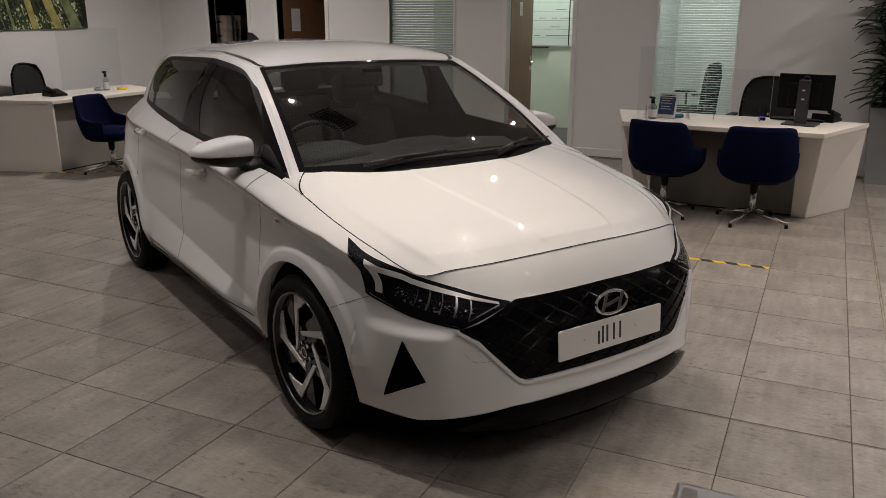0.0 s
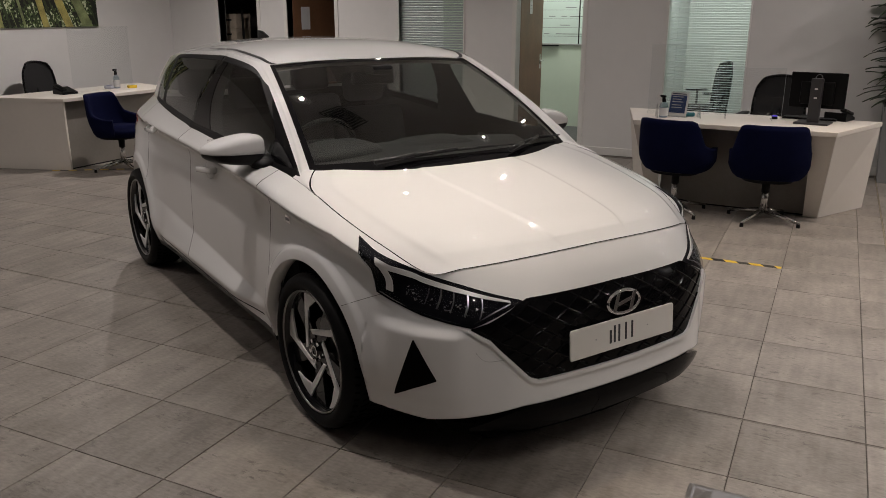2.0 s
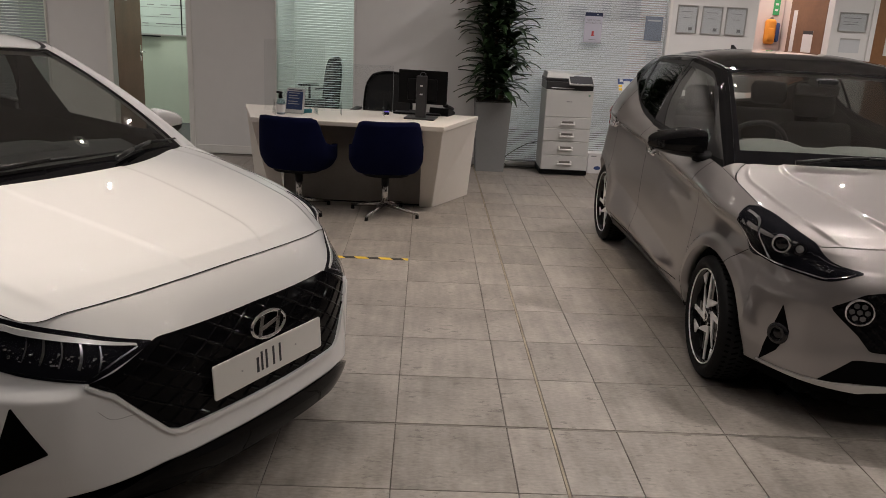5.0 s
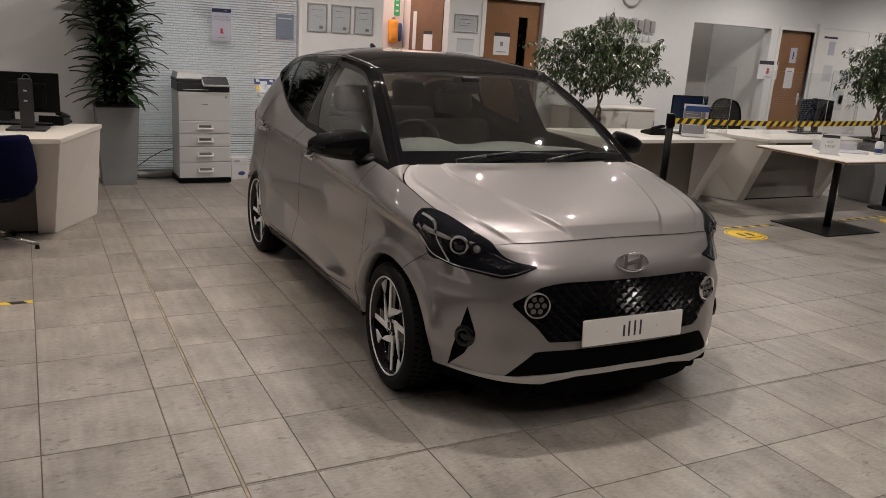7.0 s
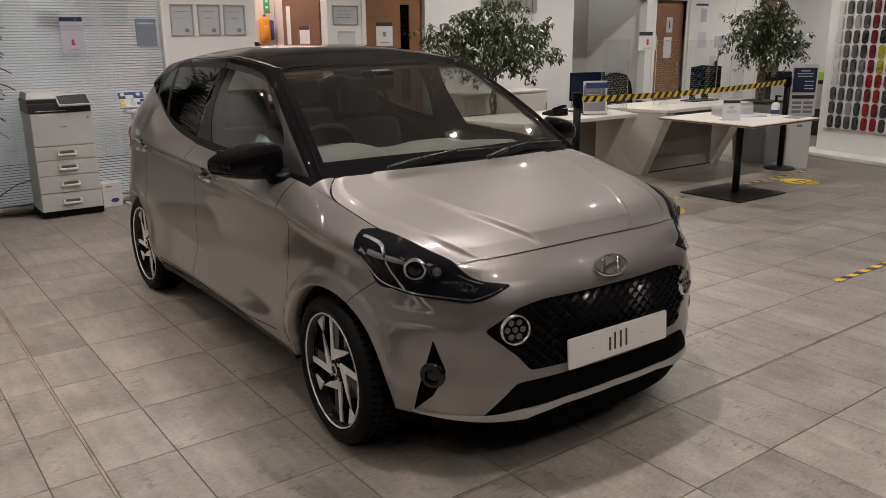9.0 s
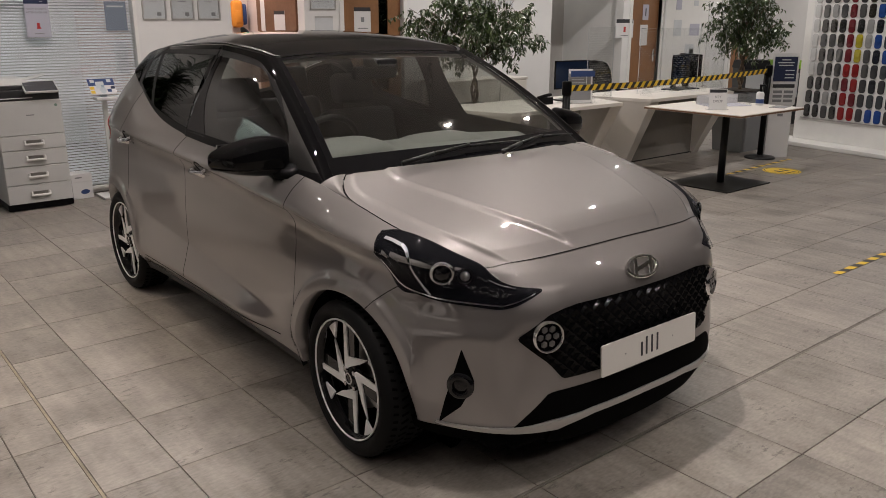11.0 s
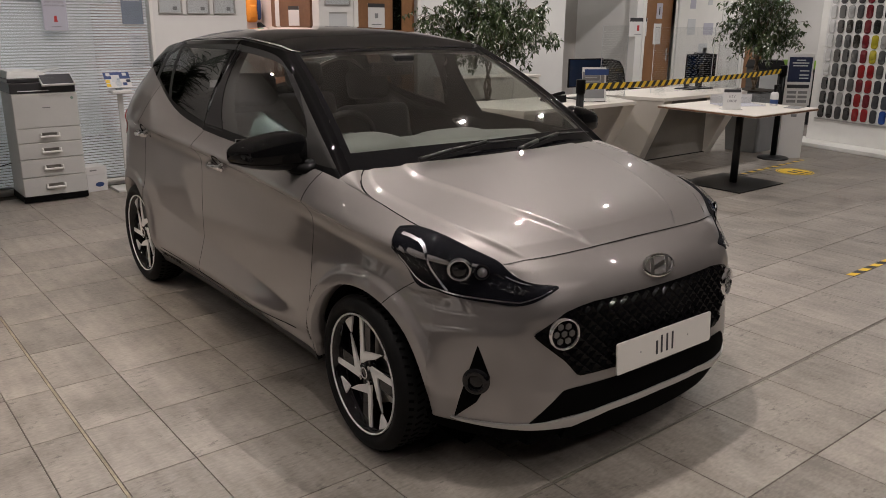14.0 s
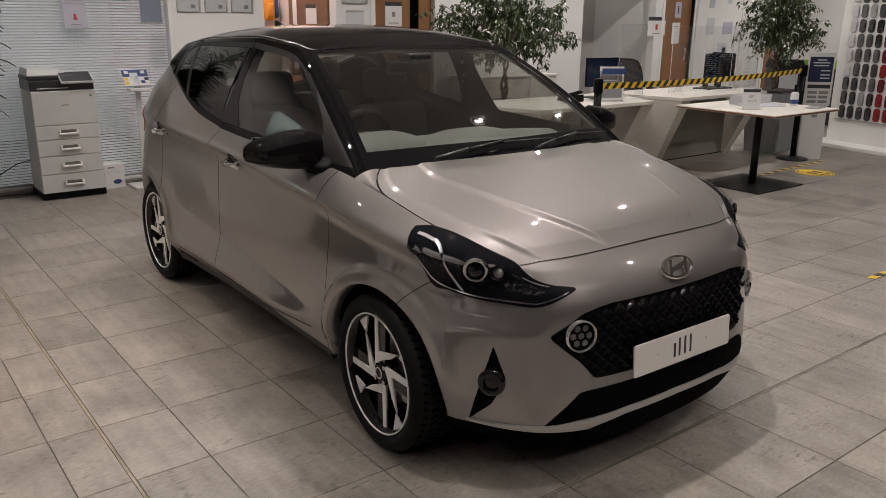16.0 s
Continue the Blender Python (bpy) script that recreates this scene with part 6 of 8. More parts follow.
def tub_chair(m, label):
    t = thing("visitor_chair", m, label, "chair", "blue visitor chairs")
    # bucket: a rounded shell open to the front (+y is where the sitter looks)
    n, k = 33, 11
    pts = []
    for i in range(n):
        a = math.pi * (-0.12 + 1.24 * i / (n - 1))
        back = max(0.0, math.sin(a))
        row = []
        for j in range(k):
            v = j / (k - 1)
            f = min(1, max(0, (back - 0.30) / 0.42))
            top = 0.60 + 0.185 * f * f * (3 - 2 * f) - 0.05 * (1 - back) ** 3
            z = 0.36 + (top - 0.36) * v
            grow = 0.80 + 0.20 * min(1, v * 2.2) ** 0.6
            flat = lambda q: math.copysign(abs(q) ** 0.72, q)
            x = flat(math.cos(a)) * 0.300 * grow * (1 - 0.05 * v * back)
            y = -flat(math.sin(a)) * 0.25 * grow - 0.045 * v * back
            row.append((x, y, z))
        pts.append(row)
    outer = np.array(pts)
    inner = outer * np.array([0.87, 0.86, 1]) + np.array([0, 0.0, 0.0])
    inner[:, 0, 2] += 0.06
    bm = sheet(np.concatenate([outer, inner[:, ::-1]], 1))
    for e in (0, n - 1):
        ring = [tuple(p) for p in np.concatenate([outer[e], inner[e, ::-1]])]
        bm.faces.new([bm.verts.new(p) for p in ring])
    bmesh.ops.remove_doubles(bm, verts=bm.verts, dist=1e-5)
    bmesh.ops.recalc_face_normals(bm, faces=bm.faces)
    part("back_shell", bm, NAVY, t, "navy wool bucket back", True)
    seat_pts = rounded(0.46, 0.46, 0.16, 6)
    part("seat", slab([(x, y + 0.02) for x, y in seat_pts], 0.10, Matrix.Translation((0, 0, 0.36)), 0.02), NAVY, t, smooth=True)
    part("seat_base", slab([(x * 0.93, y * 0.93) for x, y in rounded(0.42, 0.42, 0.18, 6)], 0.03, Matrix.Translation((0, -0.01, 0.335)), 0.008), BLACK, t)
    part("collar", tube((0, 0, 0.235), (0, 0, 0.336), 0.032, sides=20), BLACK, t, smooth=True)
    part("column", tube((0, 0, 0.07), (0, 0, 0.282), 0.027, sides=20), POLISHED, t, "polished metal column", True)
    for i in range(4):
        a = radians(45 + 90 * i + 12)
        d = Vector((math.cos(a), math.sin(a), 0))
        leg = part("leg", tube(d * 0.02 + Vector((0, 0, 0.085)), d * 0.31 + Vector((0, 0, 0.032)), 0.024, 0.011, 10), POLISHED, t, smooth=True)
        part("glide", tube(d * 0.30 + Vector((0, 0, 0.0)), d * 0.30 + Vector((0, 0, 0.03)), 0.016, 0.013, 12), BLACK, leg)
    return t


chair_1 = tub_chair(pose(-0.235, 3.52, 0, 0, 0, 8), "navy wool tub chair on a polished four-star base")
copy_thing(chair_1, pose(-0.94, 3.54, 0, 0, 0, -14))
c3 = copy_thing(chair_1, pose(-6.50, 2.86, 0, 0, 0, -78))
c3["label"] = "navy wool tub chair turned side-on beside a white desk"


def task_chair(m, label, high=0.98):
    t = thing("office_chair", m, label, "chair", "black office chairs")
    v, w = np.linspace(0, 1, 12), np.linspace(-1, 1, 14)
    pts = np.array([[(b * (0.235 - 0.05 * a ** 4) * (1 - 0.25 * max(0, a - 0.85) * 4 * abs(b)), -0.22 - 0.05 * a + 0.05 * b * b, 0.52 + (high - 0.52) * (a - 0.06 * b * b * a)) for b in w] for a in v])
    part("back_mesh", sheet(pts), MESH, t, "black mesh back", True)
    edge = [tuple(p) for p in pts[:, 0]] + [tuple(p) for p in pts[-1]] + [tuple(p) for p in pts[::-1, -1]]
    bm = bmesh.new()
    for p, q in zip(edge, edge[1:]):
        if (Vector(p) - Vector(q)).length > 1e-4:
            tube(p, q, 0.014, sides=8, bm=bm)
    part("back_frame", bm, BLACK, t, smooth=True)
    part("seat", box(-0.24, 0.24, -0.2, 0.26, 0.44, 0.52, 0.035, 3), MESH, t, smooth=True)
    for s in (-1, 1):
        bm = tube((s * 0.26, 0.0, 0.47), (s * 0.27, 0.0, 0.68), 0.014)
        box(s * 0.27 - 0.035, s * 0.27 + 0.035, -0.12, 0.14, 0.675, 0.70, 0.01, bm=bm)
        part("arm", bm, BLACK, t)
    part("back_bar", tube((0, -0.16, 0.45), (0, -0.27, 0.75), 0.022), BLACK, t)
    part("column", tube((0, 0, 0.09), (0, 0, 0.45), 0.028), BLACK, t, smooth=True)
    for i in range(5):
        a = 2 * math.pi * i / 5
        d = Vector((math.cos(a), math.sin(a), 0))
        leg = part("leg", tube(d * 0.02 + Vector((0, 0, 0.10)), d * 0.29 + Vector((0, 0, 0.07)), 0.022, 0.014, 8), BLACK, t)
        part("castor", tube(d * 0.29 + Vector((0, -0.015, 0.028)), d * 0.29 + Vector((0, 0.015, 0.028)), 0.028, sides=14), BLACK, leg)
    return t


oc = task_chair(pose(-0.33, 4.85, 0, 0, 0, 172), "black mesh-backed office chair behind a white desk", 1.03)
copy_thing(oc, pose(-8.12, 3.41, 0, 0, 0, -84))
copy_thing(oc, pose(7.85, 4.75, 0, 0, 0, 170))
copy_thing(oc, pose(-1.25, 7.0, 0, 0, 0, 120))


def monitor(m, label, w=0.50, h=0.30, low=0.12):
    t = thing("monitor", m, label, "monitor", "desk monitors")
    part("screen", box(-w / 2, w / 2, -0.012, 0.006, low, low + h, 0.006), BLACK, t)
    part("display", box(-w / 2 + 0.012, w / 2 - 0.012, 0.006, 0.008, low + 0.012, low + h - 0.012), material("dark_display", (0.012, 0.022, 0.05), 0.15), t)
    part("rear_housing", box(-w * 0.3, w * 0.3, -0.035, -0.010, low + 0.03, low + h * 0.75, 0.01), BLACK, t)
    part("rear_mark", lathe([(0.022, 0), (0.022, 0.0015), (0.026, 0.0015), (0.026, 0)], 24), GREY_PRINT, t).matrix_basis = pose(0, -0.0125, low + h * 0.86, 90, 0, 0)
    part("stand", box(-0.045, 0.045, -0.075, -0.035, 0.01, low + h * 0.85, 0.008), COPIER_DARK, t, "dark grey stand")
    part("foot", box(-0.13, 0.13, -0.15, 0.06, 0.0, 0.014, 0.006), COPIER_DARK, t)
    for z in (0.2, 0.27):
        part("port_label", box(-0.012, 0.012, -0.0765, -0.0755, z, z + 0.012), PAPER, t)
    return t


DESK_TOP = 0.74
mon = monitor(pose(0.04, 3.98, DESK_TOP, 0, 0, -10), "black desk monitor seen from behind on a white desk", 0.42, 0.28, 0.12)
copy_thing(mon, pose(6.2, 3.85, DESK_TOP, 0, 0, 168))
copy_thing(mon, pose(8.15, 3.95, DESK_TOP, 0, 0, 195))
copy_thing(mon, pose(8.42, 3.98, DESK_TOP, 0, 0, 250))


def phone(m, label):
    t = thing("desk_phone", m, label, "telephone")
    part("base", hull([(-.09, -.10, 0), (.09, -.10, 0), (.09, .10, 0), (-.09, .10, 0), (-.088, -.098, .025), (.088, -.098, .025), (.088, .095, .07), (-.088, .095, .07)]), BLACK, t)
    part("handset", turned(box(-.025, .025, -.10, .10, 0, .03, .012, 3), pose(-.055, 0, .055, 14, 0, 0)), BLACK, t, smooth=True)
    part("keypad", turned(box(-.01, .07, -.07, .02, 0, .003), pose(0, 0, .036, 13, 0, 0)), COPIER_DARK, t)
    return t


phone(pose(0.22, 4.28, DESK_TOP, 0, 0, 160), "black desk telephone on a white desk")
phone(pose(-7.36, 2.95, DESK_TOP, 0, 0, 80), "black desk telephone on a white desk")
phone(pose(5.75, 3.85, DESK_TOP, 0, 0, 170), "black desk telephone on a counter desk")


def spray_bottle(m, label, tall=0.16):
    t = thing("spray_bottle", m, label, "bottle")
    part("body", lathe([(0.0, 0.0), (0.032, 0.0), (0.036, 0.006), (0.036, tall * 0.62), (0.030, tall * 0.78), (0.014, tall * 0.86), (0.013, tall * 0.92)], 24), BOTTLE, t, "clear plastic bottle", True)
    part("fluid", lathe([(0.0, 0.004), (0.033, 0.004), (0.033, tall * 0.5), (0.0, tall * 0.5)], 20), material("gel", (0.5, 0.55, 0.6), 0.2), t, smooth=True)
    part("paper_label", lathe([(0.0366, tall * 0.12), (0.0366, tall * 0.55)], 24), PAPER, t)
    bm = tube((0, 0, tall * 0.88), (0, 0, tall * 1.05), 0.017, 0.014, 14)
    box(-0.012, 0.012, -0.018, 0.055, tall * 1.12, tall * 1.24, 0.006, bm=bm)
    box(-0.009, 0.009, 0.012, 0.022, tall * 0.86, tall * 1.14, 0.003, bm=bm)
    tube((0, 0, tall * 1.0), (0, 0, tall * 1.16), 0.010, sides=10, bm=bm)
    part("trigger_head", bm, BLACK, t, "black trigger head")
    return t


spray_bottle(pose(-1.13, 3.80, DESK_TOP, 0, 0, 40), "clear spray bottle with a black trigger on a white desk", 0.15)
spray_bottle(pose(-7.36, 3.66, DESK_TOP, 0, 0, 200), "clear spray bottle with a black trigger on a white desk", 0.18)


def leaflet(m, label, w=0.15, h=0.21, tilt=14, head=BLUE):
    """A slanted acrylic holder with a printed sheet; the writing is plain bars."""
    t = thing("leaflet_holder", m, label, "leaflet holder")
    face = pose(0, 0, 0.004, -tilt, 0, 0)
    part("backing", turned(box(-w / 2, w / 2, 0, 0.004, 0, h, 0.001), face), ACRYLIC, t)
    part("sheet", turned(box(-w / 2 + 0.004, w / 2 - 0.004, -0.0015, -0.0003, 0.004, h - 0.004), face), PAPER, t)
    part("print_block", turned(box(-w / 2 + 0.008, w / 2 - 0.022, -0.0025, -0.0018, 0.03, h * 0.86), face), head, t)
    for i, f in enumerate((0.78, 0.68, 0.58, 0.45, 0.35)):
        part("lettering_bar", turned(box(-w * 0.36, w * (0.12 if i % 2 else 0.2), -0.0034, -0.0028, h * f, h * f + 0.006), face), PALE_PAPER, t)
    part("title_bar", turned(box(-w * 0.40, w * 0.32, -0.0028, -0.002, h * 0.90, h * 0.90 + 0.007), face), NAVY_PRINT, t)
    part("foot", box(-w / 2, w / 2, -0.03, 0.06, 0, 0.004, 0.001), ACRYLIC, t)
    return t


leaflet(pose(-1.03, 3.88, DESK_TOP, 0, 0, -12), "white and blue leaflet in a clear holder on a white desk", 0.17, 0.21)
big = leaflet(pose(6.08, 3.62, DESK_TOP, 0, 0, -30), "white notice with a blue heading in a clear stand", 0.25, 0.33, 6, GREY_PRINT)
part("heading_band", box(-0.12, 0.12, -0.045, -0.040, 0.26, 0.315), BLUE, big)


def packet(m, a, b, label):
    t = thing("wipes_packet", m, label, "packet")
    part("body", box(-0.05, 0.05, -0.035, 0.035, 0, 0.035, 0.012, 3), a, t, smooth=True)
    part("print", box(-0.03, 0.03, -0.02, 0.02, 0.035, 0.0365), b, t)
    return t


packet(pose(-0.95, 3.98, DESK_TOP, 0, 0, 20), material("teal_wrap", (0.05, 0.25, 0.30), 0.35), PAPER, "teal and white wipes packet beside a leaflet")
packet(pose(-7.25, 3.78, DESK_TOP, 0, 0, 70), YELLOW, BLUE, "yellow and blue wipes packet on a white desk")
packet(pose(-7.42, 3.60, DESK_TOP, 0, 0, 10), LILAC, BLUE, "lilac wipes packet on a white desk")
cube = thing("desk_gadget", pose(-0.27, 4.10, DESK_TOP), "small box glowing purple-blue on a white desk", "desk gadget")
part("case", box(-0.026, 0.026, -0.016, 0.016, 0, 0.022, 0.005), BLACK, cube)
part("glow_cap", box(-0.022, 0.022, -0.014, 0.014, 0.022, 0.032, 0.004), PURPLE, cube, "purple-blue glowing cap")
kb = thing("keyboard", pose(0.0, 4.22, DESK_TOP, 0, 0, -8), "black keyboard on a white desk", "keyboard")
part("tray", box(-0.21, 0.21, -0.06, 0.06, 0.002, 0.016, 0.004), BLACK, kb)
bm = bmesh.new()
for r in range(5):
    for c in range(15):
        box(-0.2 + c * 0.0268, -0.2 + c * 0.0268 + 0.022, -0.052 + r * 0.021, -0.052 + r * 0.021 + 0.017, 0.016, 0.020, bm=bm)
part("keys", bm, COPIER_DARK, kb)


def guard(m, w, h, label, dots=False, bare=False):
    """A clear counter screen on two clear feet."""
    t = thing("counter_screen", m, label, "counter screen", "clear counter screens")
    part("panel", box(-w / 2, w / 2, -0.0025, 0.0025, 0.03, h, 0.001), ACRYLIC, t)
    for s in (-1, 1):
        up = 0.035 if bare else 0.12
        part("foot", slab([(-0.09, 0), (0.09, 0), (0.012, up), (-0.012, up)], 0.005, pose(s * w * 0.35 - 0.0025, 0, 0, 90, 0, 90)), ACRYLIC, t)
    for e in () if bare else ((-w / 2 - 0.0015, -w / 2, 0.03, h), (w / 2, w / 2 + 0.0015, 0.03, h), (-w / 2, w / 2, h, h + 0.0015)):
        part("edge", box(e[0], e[1], -0.003, 0.003, e[2], e[3]), PALE_PAPER, t)
    if dots:
        bm = bmesh.new()
        for i in range(int(w / 0.022)):
            for j in range(int((h - 0.06) / 0.022)):
                x, z = -w / 2 + 0.011 + i * 0.022 + (j % 2) * 0.011, 0.05 + j * 0.022
                if x < w / 2 - 0.004:
                    bm.faces.new([bm.verts.new((x + dx, -0.0035, z + dz)) for dx, dz in ((-.0035, 0), (0, -.0035), (.0035, 0), (0, .0035))])
        tagged(part("dot_film", bm, PAPER, t, "film of small white dots"), kind="stuff")
    return t


guard(pose(-1.02, 3.86, DESK_TOP, 0, 0, 20), 0.50, 0.60, "clear acrylic screen standing on a white desk")
guard(pose(-0.47, 4.00, DESK_TOP, 0, 0, 10), 0.52, 0.42, "clear acrylic screen standing on a white desk")
guard(pose(-7.10, 3.25, DESK_TOP, 0, 0, 92), 0.84, 0.70, "thin clear acrylic screen standing on a white desk", False, True)
guard(pose(6.35, 3.62, DESK_TOP, 0, 0, 4), 0.42, 0.72, "clear acrylic screen on a counter desk", True)
guard(pose(7.55, 3.66, DESK_TOP, 0, 0, -3), 1.0, 0.70, "clear acrylic screen on a counter desk", True)
guard(pose(8.35, 3.66, DESK_TOP, 0, 0, 5), 0.6, 0.74, "clear acrylic screen on a counter desk")


# ---------------------------------------------------------------- plants
def planter(m, label, w0=0.30, w1=0.375, h=0.74):
    t = thing("planter", m, label, "planter", "grey square planters")
    a, b = w0 / 2, w1 / 2
    part("body", hull([(-a, -a, 0), (a, -a, 0), (a, a, 0), (-a, a, 0), (-b, -b, h), (b, -b, h), (b, b, h), (-b, b, h)]), POT, t)
    part("rim", box(-b - 0.003, b + 0.003, -b - 0.003, b + 0.003, h + 0.001, h + 0.012, 0.002), COPIER_DARK, t)
    part("soil", box(-b + 0.015, b - 0.015, -b + 0.015, b - 0.015, h + 0.011, h + 0.024, 0.004), SOIL, t)
    return t


planter(pose(0.785, 5.75, 0), "tall tapered grey planter by a white wall", 0.30, 0.38)
planter(pose(8.95, 3.62, 0), "tapered grey planter with a small tree", 0.38, 0.46, 0.70)
planter(pose(5.88, 4.95, 0), "tapered grey planter with a small tree", 0.36, 0.44, 0.62)


def strap_leaf(bm, base, yaw, pitch, length, wide, rng):
    """A long pointed leaf that arches over under its own weight."""
    d = Vector((math.cos(yaw), math.sin(yaw), 0))
    side = Vector((-math.sin(yaw), math.cos(yaw), 0))
    p, ang, prev, n = Vector(base), pitch, None, 6
    droop = rng.uniform(0.08, 0.26)
    for i in range(n + 1):
        f = i / n
        half = side * wide * (0.35 + 1.3 * f if f < 0.45 else (1.0 - f) * 1.72 + 0.02) * 0.5
        up = Vector((0, 0, 0.10 * wide))
        row = [bm.verts.new(p - half + up), bm.verts.new(p), bm.verts.new(p + half + up)]
        if prev:
            for k in range(2):
                bm.faces.new((prev[k], prev[k + 1], row[k + 1], row[k]))
        prev = row
        p = p + (d * math.cos(ang) + Vector((0, 0, math.sin(ang)))) * length / n
        ang -= droop * (0.6 + f)


rng = random.Random(11)
dr = thing("dracaena", pose(0.785, 5.75, 0.752), "tall dark green dracaena with arching pointed leaves in a grey planter", "potted plant")
crown = bmesh.new()
for cx, cy, top in ((0.0, -0.02, 1.55), (-0.08, 0.04, 1.10), (0.10, 0.03, 0.80), (-0.04, -0.05, 0.42), (0.06, -0.08, 0.26)):
    part("cane", tube((cx, cy, 0), (cx * 1.3, cy * 1.3, top), 0.018, 0.011, 9), BARK, dr, smooth=True)
    z = 0.10 if top > 1.3 else max(0.06, top - 0.45)
    turn = rng.uniform(0, 6.28)
    while z < top:
        for i in range(5):
            turn += 2.4 + rng.uniform(-0.3, 0.3)
            f = z / top
            strap_leaf(crown, (cx * 1.3, cy * 1.3, z), turn, rng.uniform(-0.10, 0.60) + 0.20 * f, rng.uniform(0.27, 0.45), rng.uniform(0.080, 0.112), rng)
        z += 0.056
    for i in range(13):
        strap_leaf(crown, (cx * 1.3, cy * 1.3, top), rng.uniform(0, 6.28), rng.uniform(0.35, 1.3), rng.uniform(0.28, 0.42), 0.095, rng)
for v in crown.verts:
    v.co.y = min(v.co.y, 0.235)
part("crown", crown, LEAF, dr, "glossy dark strap leaves", True)


def ficus(m, label, trunk, cz, rx, rz, seed, count):
    """A small weeping tree: twisted trunk, arching limbs, hanging twigs, and pointed leaves along them."""
    r = random.Random(seed)
    t = thing("ficus_tree", m, label, "potted tree", "indoor ficus trees")
    wood, verts, faces = bmesh.new(), [], []
    for s in range(3):
        q, rad = Vector((r.uniform(-.02, .02), r.uniform(-.02, .02), 0)), 0.017
        for i in range(7):
            n = q + Vector((math.sin(i * 1.3 + s * 2.1) * 0.022, math.cos(i * 1.3 + s * 2.1) * 0.022, trunk / 7))
            tube(q, n, rad, rad * 0.95, 8, bm=wood)
            q, rad = n, rad * 0.95
    top, limbs = Vector((0, 0, trunk)), []
    for i in range(44):
        a, e = i * 2.4 + r.uniform(-.3, .3), r.uniform(-0.35, 1.45)
        d = Vector((math.cos(a) * math.cos(e) * rx, math.sin(a) * math.cos(e) * rx, math.sin(e) * rz)) * r.uniform(0.72, 1.06)
        end = Vector((0, 0, cz)) + d
        mid = top.lerp(end, 0.5) + Vector((0, 0, 0.10 + 0.10 * r.random()))
        limb = [top * (1 - f) ** 2 + mid * 2 * f * (1 - f) + end * f * f for f in np.linspace(0, 1, 6)]
        for k in range(5):
            tube(limb[k], limb[k + 1], 0.009 - 0.0014 * k, 0.0076 - 0.0014 * k, 5, bm=wood)
        for k in range(9):
            f = r.uniform(0.30, 1.0) * 5
            j = min(4, int(f))
            s0 = limb[j].lerp(limb[j + 1], f - j)
            out = Vector((d.x, d.y, 0)).normalized() * r.uniform(0.02, 0.14)
            side = out + Vector((r.gauss(0, .09), r.gauss(0, .09), r.uniform(-0.24, 0.05)))
            limbs.append((s0, side))
            if k < 4:
                tube(s0, s0 + side, 0.0024, 0.001, 4, bm=wood)
    for i in range(count):
        s0, side = r.choice(limbs)
        f = r.random()
        c = s0 + side * f + Vector((r.gauss(0, .012), r.gauss(0, .012), -0.03 * f * f + r.gauss(0, .012)))
        yaw, fall = r.uniform(0, 6.283), r.uniform(-1.35, -0.05)
        ax = Vector((math.cos(yaw) * math.cos(fall), math.sin(yaw) * math.cos(fall), math.sin(fall)))
        sd = ax.cross(Vector((r.uniform(-.6, .6), r.uniform(-.6, .6), 1))).normalized()
        L = r.uniform(0.045, 0.078)
        w, up, k = L * 0.21, sd.cross(ax) * 0.13 * L, len(verts)
        verts += [c, c + ax * L * 0.4 + sd * w + up, c + ax * L * 0.42, c + ax * L * 0.4 - sd * w + up, c + ax * L - up]
        faces += [(k, k + 2, k + 1), (k, k + 3, k + 2), (k + 1, k + 2, k + 4), (k + 2, k + 3, k + 4)]
    part("trunk", wood, BARK, t, "braided pale brown trunk", True)
    me = bpy.data.meshes.new("crown")
    me.from_pydata(verts, [], faces)
    me.materials.append(FICUS)
    crown = new("crown", me)
    crown.parent = t
    crown["label"] = "small pointed mid-green leaves"
    return t


ficus(pose(5.88, 4.95, 0.64), "weeping ficus with a wide leafy crown behind a counter desk", 0.42, 0.78, 0.76, 0.58, 5, 8200)
ficus(pose(8.95, 3.62, 0.72), "weeping ficus with a braided trunk in a grey planter", 0.40, 0.74, 0.42, 0.50, 9, 4600)


# ---------------------------------------------------------------- copier corner
cp = thing("copier", pose(1.58, 5.78, 0), "pale grey office copier with four paper drawers by a blind", "copier")
part("body", box(-.25, .25, -.19, .20, .05, .90, .008), COPIER, cp)
part("base", box(-.258, .252, -.205, .21, .008, .062, .006), POST, cp)
for sx in (-.2, .2):
    for sy in (-.15, .15):
        part("castor", tube((sx, sy - .015, .02), (sx, sy + .015, .02), .02, sides=14), BLACK, cp)
for z0, z1 in ((.058, .212), (.218, .363), (.369, .497), (.503, .618)):
    d = part("drawer", box(-.248, .248, -.204, -.188, z0, z1, .004), COPIER, cp)
    zc = (z0 + z1) / 2
    loop = box(-.078, .078, -.226, -.206, zc - .022, zc - .004, .006, 3)
    for px in (-.078, .060):
        box(px, px + .018, -.222, -.203, zc - .018, zc + .020, .006, 2, bm=loop)
    part("pull", loop, TRIM, d, smooth=True)
    part("pull_recess", box(-.058, .058, -.2055, -.2035, zc - .008, zc + .020), STEEL, d)
part("front_cover", box(-.248, .248, -.203, -.188, .624, .896, .004), COPIER, cp)
part("maker_bar", box(-.03, .03, -.2045, -.2028, .78, .788), GREY_PRINT, cp)
part("energy_mark", lathe([(0, 0), (.012, 0), (.012, .0008), (0, .0008)], 16), material("grey_green", (.2, .3, .25), .5), cp).matrix_basis = pose(.205, -.2035, .855, 90, 0, 0)
